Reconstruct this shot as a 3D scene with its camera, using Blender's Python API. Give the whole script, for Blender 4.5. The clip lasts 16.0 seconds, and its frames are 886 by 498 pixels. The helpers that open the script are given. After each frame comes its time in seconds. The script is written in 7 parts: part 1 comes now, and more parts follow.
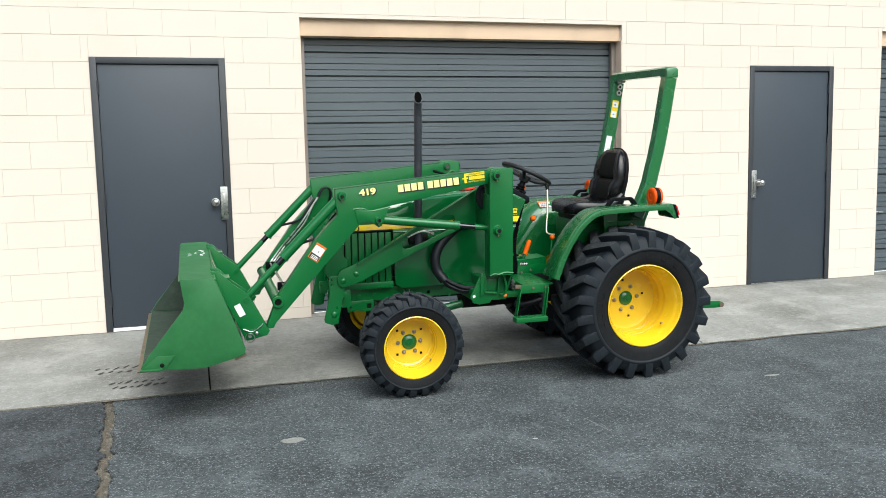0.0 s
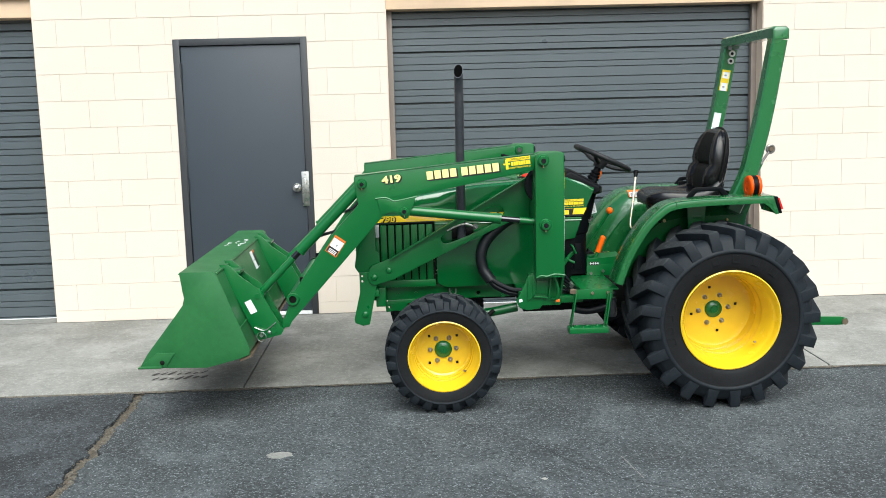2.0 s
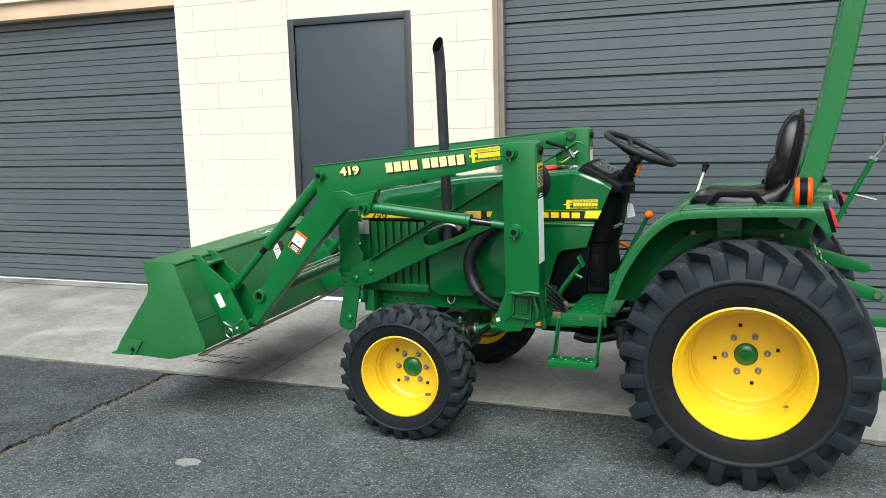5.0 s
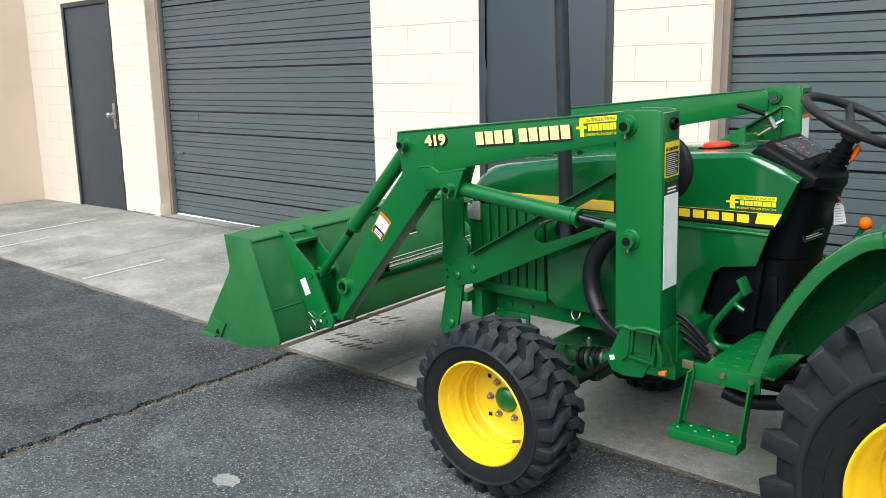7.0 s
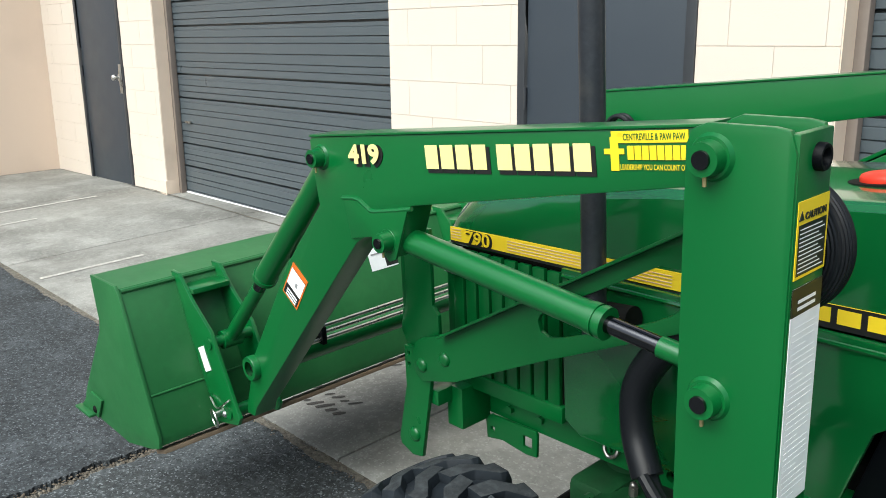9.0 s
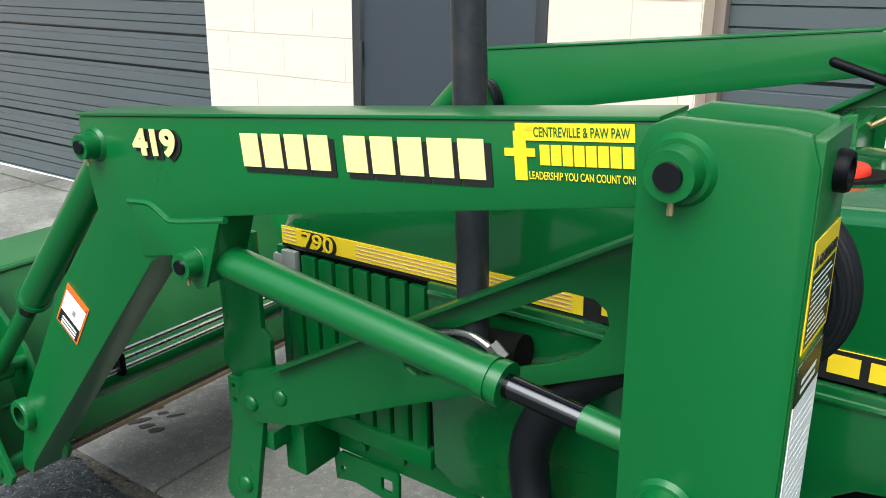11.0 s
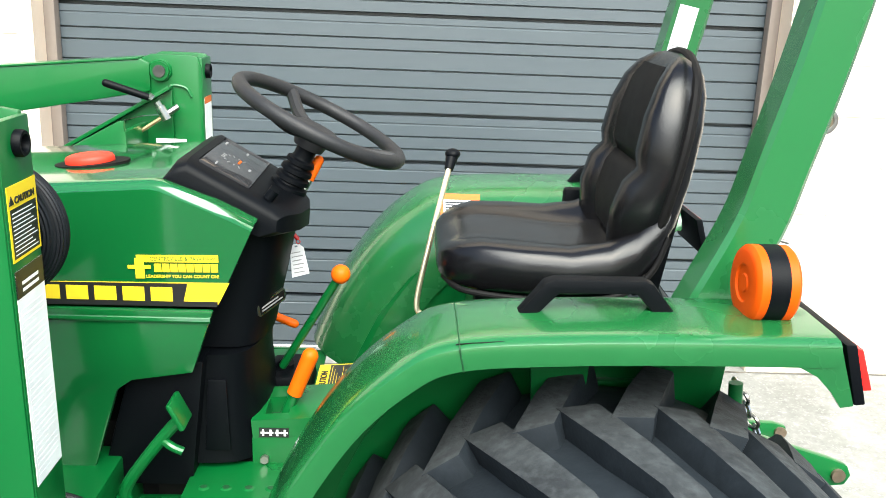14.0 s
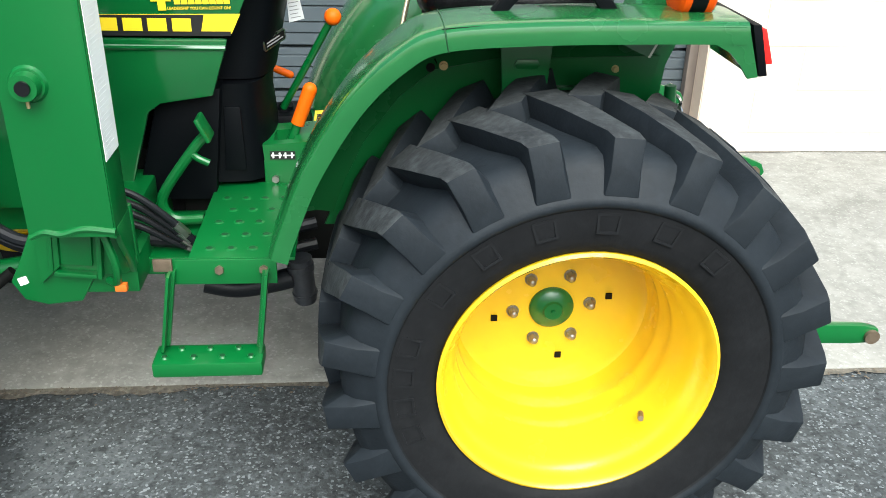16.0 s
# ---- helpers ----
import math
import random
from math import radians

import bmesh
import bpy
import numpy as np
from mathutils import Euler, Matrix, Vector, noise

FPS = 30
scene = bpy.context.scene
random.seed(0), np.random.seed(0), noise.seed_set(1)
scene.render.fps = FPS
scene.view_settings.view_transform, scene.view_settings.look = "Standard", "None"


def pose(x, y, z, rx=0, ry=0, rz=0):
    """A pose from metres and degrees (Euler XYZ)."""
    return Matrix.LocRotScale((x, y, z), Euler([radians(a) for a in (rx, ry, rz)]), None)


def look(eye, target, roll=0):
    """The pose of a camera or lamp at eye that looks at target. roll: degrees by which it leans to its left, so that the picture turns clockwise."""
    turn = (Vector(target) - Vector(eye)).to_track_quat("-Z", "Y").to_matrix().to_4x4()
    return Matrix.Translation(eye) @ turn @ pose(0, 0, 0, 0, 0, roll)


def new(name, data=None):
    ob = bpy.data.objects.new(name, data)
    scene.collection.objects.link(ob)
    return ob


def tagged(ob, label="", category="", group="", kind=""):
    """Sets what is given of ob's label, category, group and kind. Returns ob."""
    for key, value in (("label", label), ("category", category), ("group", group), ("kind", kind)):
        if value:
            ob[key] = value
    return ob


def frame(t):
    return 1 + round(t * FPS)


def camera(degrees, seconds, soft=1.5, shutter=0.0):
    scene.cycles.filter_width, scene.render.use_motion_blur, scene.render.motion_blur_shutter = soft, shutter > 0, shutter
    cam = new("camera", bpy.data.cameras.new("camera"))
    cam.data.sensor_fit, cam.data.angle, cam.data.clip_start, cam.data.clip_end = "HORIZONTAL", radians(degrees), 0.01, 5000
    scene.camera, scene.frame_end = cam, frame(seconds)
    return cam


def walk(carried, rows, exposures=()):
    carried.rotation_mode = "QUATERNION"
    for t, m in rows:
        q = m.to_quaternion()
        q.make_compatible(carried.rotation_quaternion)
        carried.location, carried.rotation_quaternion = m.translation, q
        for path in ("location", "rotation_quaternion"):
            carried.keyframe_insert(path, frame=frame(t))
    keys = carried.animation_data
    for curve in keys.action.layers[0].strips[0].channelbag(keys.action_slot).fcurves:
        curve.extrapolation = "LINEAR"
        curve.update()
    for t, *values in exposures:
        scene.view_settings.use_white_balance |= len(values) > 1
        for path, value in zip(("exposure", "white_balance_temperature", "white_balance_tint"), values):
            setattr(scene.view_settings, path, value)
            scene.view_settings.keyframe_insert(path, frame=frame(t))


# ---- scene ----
cam = camera(54.9, 16.0, soft=0.7)
METRES, EYE, TILT, LEAN, TURN = 7.7, 1.444, 0.0, -0.25, -16.4
ROWS = [
    (0.0, 0.0, 0.0, 0.0, -0.17, -6.31, 1.52),
    (0.5, 0.0172, 0.0247, 0.0001, 1.96, -6.41, 1.57),
    (1.0, 0.0469, 0.0508, -0.0031, 6.35, -6.57, 2.14),
    (1.5, 0.0838, 0.0687, -0.0002, 11.34, -6.6, 2.42),
    (2.0, 0.1189, 0.0985, -0.0038, 14.19, -7.05, 1.83),
    (2.5, 0.1488, 0.129, -0.0027, 16.61, -7.28, 1.89),
    (3.0, 0.1906, 0.1631, -0.0009, 20.62, -7.42, 2.08),
    (5.5, 0.3165, 0.3147, -0.0023, 43.41, -8.55, 1.5),
    (6.0, 0.3251, 0.3568, -0.0016, 49.83, -9.05, 1.35),
    (6.5, 0.3143, 0.3969, -0.0031, 54.78, -9.88, 1.21),
    (7.0, 0.2774, 0.4424, 0.0014, 58.08, -11.35, 1.1),
    (7.5, 0.2452, 0.4849, 0.0036, 62.24, -12.47, 1.53),
    (8.0, 0.2126, 0.5213, 0.0036, 64.81, -12.84, 1.46),
    (10.5, 0.1002, 0.5888, 0.0013, 56.44, -16.8, -0.63),
    (11.0, 0.0996, 0.5921, 0.0019, 52.38, -17.24, -0.52),
    (11.5, 0.1063, 0.5993, 0.0023, 46.68, -17.19, -0.43),
    (12.0, 0.1235, 0.607, 0.0038, 40.77, -17.07, -0.05),
    (12.5, 0.144, 0.6104, 0.0049, 35.68, -16.91, -0.43),
    (13.0, 0.156, 0.6055, 0.005, 30.2, -16.4, -0.8),
    (13.5, 0.1572, 0.5854, 0.0044, 21.3, -15.38, -1.54),
    (14.0, 0.1588, 0.5588, 0.004, 14.36, -14.31, -1.95),
    (14.5, 0.1655, 0.5372, 0.0022, 13.61, -14.1, -1.38),
    (15.0, 0.1694, 0.5283, -0.0025, 13.82, -16.69, -0.39),
    (15.5, 0.1695, 0.5218, -0.0118, 11.54, -22.53, -0.59),
    (16.0, 0.1649, 0.5128, -0.015, 11.57, -24.62, -1.24),
]

EXPOSURES = [(t, stops, kelvin, 2) for t, stops, kelvin in ((0.0, 0.64, 5980), (3.2, 0.7, 5980), (5.5, 0.74, 6020), (6.5, 0.8, 6020), (8.0, 0.72, 6030), (10.5, 0.76, 6020), (11.3, 0.78, 6020), (12.0, 0.8, 6050), (12.5, 1.14, 6100), (13.0, 1.56, 6150), (13.5, 1.7, 6200), (14.5, 1.65, 6200), (15.0, 1.42, 6150), (16.0, 1.3, 6080))]
walk(cam, [(t, pose(0, 0, EYE, TILT, LEAN, TURN) @ pose(METRES * x, METRES * y, METRES * z, 90 + pitch, roll, yaw)) for t, x, y, z, yaw, pitch, roll in ROWS], EXPOSURES)

# ---- light: bright open sky, sun veiled ----
world = bpy.data.worlds.new("sky")
scene.world = world
world.use_nodes = True
_n = world.node_tree.nodes
sky = _n.new("ShaderNodeTexSky")
sky.sky_type, sky.sun_disc = "NISHITA", False
sky.sun_elevation, sky.sun_rotation = radians(50), radians(172)
sky.air_density, sky.dust_density, sky.ozone_density = 1.0, 5.0, 1.0
_n["Background"].inputs["Strength"].default_value = 0.105
world.node_tree.links.new(sky.outputs["Color"], _n["Background"].inputs["Color"])
sun = new("sun", bpy.data.lights.new("sun", "SUN"))
sun.data.energy, sun.data.angle, sun.data.color = 2.6, radians(60), (1.0, 0.97, 0.93)
sun.matrix_world = look((1.9, -9.4, 16), (0, 4, 0))


# ---- materials ----
def material(name, color, rough=0.5, metal=0.0, grain=0.0, grain_size=200.0, stain=0.0, stain_size=2.0, bump=0.0, bump_size=200.0, coat=0.0, tint=None, vary=0.0, spec=0.5, speckle=0.0, speckle_size=100.0, patch=0.0, patch_size=1.0):
    """Principled surface with fine grain, broad stains and relief, in metres."""
    m = bpy.data.materials.new(name)
    m.use_nodes = True
    nt = m.node_tree
    p = nt.nodes["Principled BSDF"]
    link = nt.links.new
    p.inputs["Roughness"].default_value, p.inputs["Metallic"].default_value = rough, metal
    p.inputs["Coat Weight"].default_value = coat
    p.inputs["Coat Roughness"].default_value = 0.08
    p.inputs["Specular IOR Level"].default_value = spec
    geo = nt.nodes.new("ShaderNodeNewGeometry")

    def noise_node(scale, detail=4.0):
        t = nt.nodes.new("ShaderNodeTexNoise")
        t.inputs["Scale"].default_value, t.inputs["Detail"].default_value = scale, detail
        link(geo.outputs["Position"], t.inputs["Vector"])
        return t

    def mixed(a, b, fac, blend="MIX"):
        n = nt.nodes.new("ShaderNodeMix")
        n.data_type, n.blend_type = "RGBA", blend
        for sock, v in ((n.inputs[6], a), (n.inputs[7], b), (n.inputs[0], fac)):
            if isinstance(v, bpy.types.NodeSocket):
                link(v, sock)
            else:
                sock.default_value = v
        return n.outputs[2]

    def ramp(sock, lo, hi):
        r = nt.nodes.new("ShaderNodeMapRange")
        r.inputs[1].default_value, r.inputs[2].default_value = lo, hi
        link(sock, r.inputs[0])
        return r.outputs[0]

    col = (*color, 1)
    dark = tuple(c * 0.45 for c in color) + (1,)
    light = tuple(min(1, c * 1.6 + 0.004) for c in color) + (1,)
    if stain:
        other = (*tint, 1) if tint else dark
        f = nt.nodes.new("ShaderNodeMath")
        f.operation = "MULTIPLY"
        f.inputs[1].default_value = stain
        link(ramp(noise_node(stain_size, 6).outputs["Fac"], 0.45, 0.75), f.inputs[0])
        col = mixed(col, other, f.outputs[0])
    if patch:
        k = nt.nodes.new("ShaderNodeMath")
        k.operation = "MULTIPLY"
        k.inputs[1].default_value = patch
        link(ramp(noise_node(patch_size, 8).outputs["Fac"], 0.5, 0.68), k.inputs[0])
        col = mixed(col, light, k.outputs[0])
    if grain:
        g = nt.nodes.new("ShaderNodeMath")
        g.operation = "MULTIPLY"
        g.inputs[1].default_value = grain
        link(ramp(noise_node(grain_size, 3).outputs["Fac"], 0.5, 0.72), g.inputs[0])
        col = mixed(col, light, g.outputs[0])
        h = nt.nodes.new("ShaderNodeMath")
        h.operation = "MULTIPLY"
        h.inputs[1].default_value = grain
        link(ramp(noise_node(grain_size * 0.8 + 3, 3).outputs["Fac"], 0.5, 0.3), h.inputs[0])
        col = mixed(col, dark, h.outputs[0])
    if speckle:
        v = nt.nodes.new("ShaderNodeTexVoronoi")
        v.inputs["Scale"].default_value = speckle_size
        link(geo.outputs["Position"], v.inputs["Vector"])
        sep = nt.nodes.new("ShaderNodeSeparateColor")
        link(v.outputs["Color"], sep.inputs[0])
        for chan, lo, hi, other in ((0, 0.82, 1.0, tuple(min(1, c * 4.2 + 0.03) for c in color) + (1,)), (1, 0.75, 1.0, tuple(c * 0.35 for c in color) + (1,))):
            k = nt.nodes.new("ShaderNodeMath")
            k.operation = "MULTIPLY"
            k.inputs[1].default_value = speckle
            link(ramp(sep.outputs[chan], lo, hi), k.inputs[0])
            col = mixed(col, other, k.outputs[0])
    if vary:
        info = nt.nodes.new("ShaderNodeObjectInfo")
        v = nt.nodes.new("ShaderNodeMath")
        v.operation = "MULTIPLY"
        v.inputs[1].default_value = vary
        link(info.outputs["Random"], v.inputs[0])
        col = mixed(col, dark, v.outputs[0])
    if isinstance(col, bpy.types.NodeSocket):
        link(col, p.inputs["Base Color"])
    else:
        p.inputs["Base Color"].default_value = col
    if bump:
        b = nt.nodes.new("ShaderNodeBump")
        b.inputs["Strength"].default_value, b.inputs["Distance"].default_value = bump, 0.004
        link(noise_node(bump_size, 5).outputs["Fac"], b.inputs["Height"])
        link(b.outputs["Normal"], p.inputs["Normal"])
    if stain or grain:
        r = nt.nodes.new("ShaderNodeMapRange")
        r.inputs[3].default_value, r.inputs[4].default_value = max(0.02, rough - 0.08), min(1, rough + 0.1)
        link(noise_node(stain_size * 2 + 1).outputs["Fac"], r.inputs[0])
        link(r.outputs[0], p.inputs["Roughness"])
    return m


GREEN = material("green_paint", (0.005, 0.107, 0.0215), 0.3, stain=0.25, stain_size=3, tint=(0.009, 0.126, 0.026), coat=0.2, bump=0.03, bump_size=60)
GREEN_GLOSS = material("green_gloss_paint", (0.007, 0.096, 0.022), 0.14, stain=0.15, stain_size=2, coat=1.0)
# Fender base lightened for reflected sky, with weathered mottling over it.
GREEN_FENDER = material("sky_paled_weathered_fender_green", (0.012, 0.104, 0.026), 0.25, stain=0.4, stain_size=4, tint=(0.018, 0.122, 0.036), patch=0.12, patch_size=18, coat=0.6, bump=0.02, bump_size=40)
# Roll bar green is paled here for the bright sky it reflects.
GREEN_BAR = material("sky_paled_roll_bar_green", (0.017, 0.130, 0.034), 0.26, stain=0.35, stain_size=3, tint=(0.024, 0.150, 0.046), coat=0.8)
GREEN_DARK = material("green_castings", (0.007, 0.06, 0.017), 0.5, stain=0.7, stain_size=9, tint=(0.012, 0.02, 0.012), bump=0.2, bump_size=90)
GREEN_WORN = material("green_bucket_paint", (0.017, 0.114, 0.030), 0.45, stain=0.5, stain_size=5, tint=(0.034, 0.165, 0.048), grain=0.12, grain_size=40, bump=0.06, bump_size=40)
YELLOW = material("yellow_paint", (0.74, 0.485, 0.012), 0.24, stain=0.3, stain_size=6, tint=(0.70, 0.445, 0.012), coat=0.5, bump=0.03, bump_size=50)
YELLOW_DECAL = material("yellow_decal", (0.85, 0.62, 0.02), 0.35)
CREAM_DECAL = material("cream_decal", (0.85, 0.75, 0.3), 0.4)
BLACK_DECAL = material("black_decal", (0.012, 0.012, 0.012), 0.4)
WHITE_DECAL = material("white_decal", (0.84, 0.85, 0.85), 0.45, stain=0.2, stain_size=20)
ORANGE_DECAL = material("orange_decal", (0.62, 0.14, 0.015), 0.45)
PALE_PRINT = material("pale_grey_print", (0.66, 0.67, 0.67), 0.5)
GREY_DECAL = material("grey_print", (0.25, 0.25, 0.25), 0.5)
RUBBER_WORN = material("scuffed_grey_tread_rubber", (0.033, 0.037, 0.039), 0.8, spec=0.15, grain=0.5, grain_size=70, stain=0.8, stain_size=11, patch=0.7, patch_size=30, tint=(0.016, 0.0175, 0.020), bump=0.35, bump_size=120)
RUBBER_LUG = material("blue_black_tyre_rubber", (0.0100, 0.0136, 0.0175), 0.6, spec=0.22, grain=0.25, grain_size=60, stain=0.5, stain_size=7, patch=0.25, patch_size=24, tint=(0.0175, 0.0228, 0.028), bump=0.15, bump_size=120)
RUBBER = material("tyre_rubber", (0.0072, 0.0078, 0.0088), 0.66, spec=0.18, grain=0.3, grain_size=60, stain=0.5, stain_size=8, patch=0.25, patch_size=22, tint=(0.0135, 0.0145, 0.0165), bump=0.15, bump_size=120)
RUBBER_SIDE = material("raised_tyre_rubber", (0.0080, 0.0088, 0.0100), 0.64, spec=0.2, grain=0.2, grain_size=80)
PLASTIC = material("black_plastic", (0.0016, 0.0023, 0.0034), 0.48, grain=0.15, grain_size=300, bump=0.05, bump_size=400, spec=0.11)
WHEEL_GRIP = material("worn_grey_black_wheel_rim", (0.014, 0.0145, 0.016), 0.5, stain=0.5, stain_size=14, tint=(0.024, 0.023, 0.022), grain=0.2, grain_size=200, spec=0.3, bump=0.1, bump_size=300)
VINYL = material("black_vinyl", (0.005, 0.005, 0.006), 0.22, stain=0.5, stain_size=7, tint=(0.006, 0.0055, 0.005), bump=0.08, bump_size=260, spec=0.35)
HOSE = material("black_hose", (0.0048, 0.006, 0.008), 0.45, spec=0.32, bump=0.1, bump_size=300)
STEEL = material("bright_steel", (0.6, 0.6, 0.58), 0.28, 1.0, stain=0.4, stain_size=20, tint=(0.4, 0.37, 0.3))
DULL_STEEL = material("dull_steel", (0.32, 0.31, 0.29), 0.38, 0.9, stain=0.5, stain_size=40, tint=(0.16, 0.13, 0.1))
ROD = material("cylinder_rod", (0.08, 0.08, 0.085), 0.18, 1.0)
PLATED = material("yellowed_plated_steel", (0.72, 0.64, 0.45), 0.3, 0.85, stain=0.5, stain_size=22, tint=(0.55, 0.46, 0.28))
BRASS = material("dull_brass", (0.5, 0.40, 0.2), 0.4, 0.8, stain=0.5, stain_size=30, tint=(0.36, 0.30, 0.17))
PIN = material("worn_pin_end", (0.07, 0.068, 0.066), 0.42, 0.6, stain=0.6, stain_size=60, tint=(0.16, 0.15, 0.14))
FAINT_PRINT = material("faint_grey_print", (0.80, 0.81, 0.81), 0.5)
RUST = material("rusty_bolts", (0.22, 0.17, 0.12), 0.5, 0.7, stain=0.6, stain_size=60)
WORN_EDGE = material("worn_edge_steel", (0.2, 0.15, 0.1), 0.5, 0.5, stain=0.7, stain_size=12)
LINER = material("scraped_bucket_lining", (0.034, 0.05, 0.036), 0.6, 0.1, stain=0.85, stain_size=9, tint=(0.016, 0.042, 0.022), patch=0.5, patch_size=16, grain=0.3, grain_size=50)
EXHAUST = material("exhaust_metal", (0.045, 0.050, 0.060), 0.36, 0.5, stain=0.7, stain_size=16, tint=(0.075, 0.075, 0.075), grain=0.3, grain_size=90)
HOLLOW_BLACK = material("hollow_black", (0.0012, 0.0012, 0.0012), 0.95, spec=0.05)
DARK = material("dark_underside", (0.0035, 0.004, 0.0035), 0.7, stain=0.5, stain_size=14, tint=(0.012, 0.012, 0.010), spec=0.15)
VINYL_PAD = material("matte_vinyl_pad", (0.007, 0.0066, 0.0065), 0.55, stain=0.6, stain_size=9, tint=(0.006, 0.006, 0.006), bump=0.15, bump_size=300, spec=0.12)
BITUMEN = material("dark_crack_edge", (0.014, 0.014, 0.013), 0.9, bump=0.8, bump_size=90, grain=0.5, grain_size=70)
PEBBLE = material("crack_pebbles", (0.11, 0.09, 0.065), 0.85, grain=0.5, grain_size=90)
AMBER = material("amber_lens", (0.74, 0.078, 0.0005), 0.42, spec=0.16, stain=0.3, stain_size=30, tint=(0.6, 0.07, 0.002))
RED = material("red_lens", (0.6, 0.015, 0.012), 0.2, coat=0.4)
RED_CAP = material("faded_red_plastic", (0.62, 0.036, 0.016), 0.45, stain=0.4, stain_size=40, tint=(0.5, 0.025, 0.012), spec=0.3)
ORANGE = material("orange_plastic", (0.74, 0.118, 0.002), 0.45, stain=0.4, stain_size=40, tint=(0.60, 0.09, 0.002), spec=0.16)
LENS = material("headlight_glass", (0.6, 0.62, 0.62), 0.08, 0.6)
GLASS = material("gauge_glass", (0.03, 0.03, 0.032), 0.06)
WALL = material("cream_block_paint", (0.645, 0.572, 0.492), 0.7, stain=0.3, stain_size=1.3, tint=(0.595, 0.518, 0.436), bump=0.25, bump_size=130, vary=0.012)
MORTAR = material("cream_joint_paint", (0.622, 0.551, 0.473), 0.75, stain=0.3, stain_size=4, bump=0.3, bump_size=90)
STUCCO = material("tan_side_wall_paint", (0.73, 0.595, 0.475), 0.75, stain=0.25, stain_size=1.0, bump=0.3, bump_size=110)
# Warm beige carries the light bounced between the sides of an opening.
REVEAL = material("bounce_warmed_beige", (0.74, 0.60, 0.47), 0.7, stain=0.35, stain_size=3, bump=0.25, bump_size=110)
LINTEL = material("tan_trim_paint", (0.68, 0.50, 0.34), 0.6, stain=0.3, stain_size=3, bump=0.1, bump_size=80)
JAMB = material("brown_grey_jamb_paint", (0.2, 0.165, 0.14), 0.55, stain=0.3, stain_size=5)
DOOR = material("charcoal_door_paint", (0.034, 0.043, 0.055), 0.42, stain=0.3, stain_size=2, tint=(0.045, 0.055, 0.067), bump=0.04, bump_size=60)
DOOR_FRAME = material("dark_door_frame_paint", (0.03, 0.033, 0.038), 0.45, stain=0.3, stain_size=6)
SHUTTER = material("slate_shutter_paint", (0.070, 0.087, 0.098), 0.30, spec=0.75, stain=0.35, stain_size=1.4, tint=(0.088, 0.106, 0.117), bump=0.04, bump_size=50)
UNLIT_BACKING = material("unlit_backing_black", (0.012, 0.014, 0.016), 0.7)
CONCRETE = material("pavement_concrete", (0.238, 0.236, 0.217), 0.8, spec=0.2, stain=0.95, stain_size=1.15, tint=(0.122, 0.119, 0.106), patch=0.55, patch_size=2.6, speckle=0.10, speckle_size=140, grain=0.28, grain_size=26, bump=0.4, bump_size=90, vary=0.12)
ASPHALT_OLD = material("older_dark_asphalt", (0.046, 0.0515, 0.055), 0.88, spec=0.2, stain=0.95, stain_size=1.9, tint=(0.021, 0.0225, 0.0225), patch=0.9, patch_size=4.2, speckle=0.55, speckle_size=165, grain=0.9, grain_size=40, bump=1.0, bump_size=110)
ASPHALT = material("asphalt", (0.068, 0.076, 0.079), 0.88, spec=0.2, stain=0.95, stain_size=1.5, tint=(0.030, 0.032, 0.032), patch=0.8, patch_size=3.6, speckle=0.6, speckle_size=165, grain=0.9, grain_size=42, bump=1.0, bump_size=110)
GRIT = material("crack_fill_grit", (0.135, 0.122, 0.098), 0.9, grain=0.9, grain_size=60, bump=0.9, bump_size=80, stain=0.7, stain_size=16, tint=(0.04, 0.036, 0.028))
LINE = material("faded_white_line_paint", (0.46, 0.44, 0.405), 0.8, stain=0.95, stain_size=11, tint=(0.27, 0.255, 0.225), grain=0.4, grain_size=50)
MARK = material("tyre_track_mud", (0.045, 0.042, 0.038), 0.9, stain=0.5, stain_size=30)


# ---- mesh helpers ----
def box(bm, x0, x1, y0, y1, z0, z1, bevel=0.0, m=None):
    vs = bmesh.ops.create_cube(bm, size=1, matrix=Matrix.Translation(((x0 + x1) / 2, (y0 + y1) / 2, (z0 + z1) / 2)) @ Matrix.Diagonal((x1 - x0, y1 - y0, z1 - z0, 1)))["verts"]
    if bevel:
        es = list({e for v in vs for e in v.link_edges})
        out = bmesh.ops.bevel(bm, geom=es, offset=bevel, segments=2, profile=0.6, affect="EDGES")
        vs = list({v for f in out["faces"] for v in f.verts} | {v for v in vs if v.is_valid})
    if m is not None:
        bmesh.ops.transform(bm, matrix=m, verts=vs)
    return bm


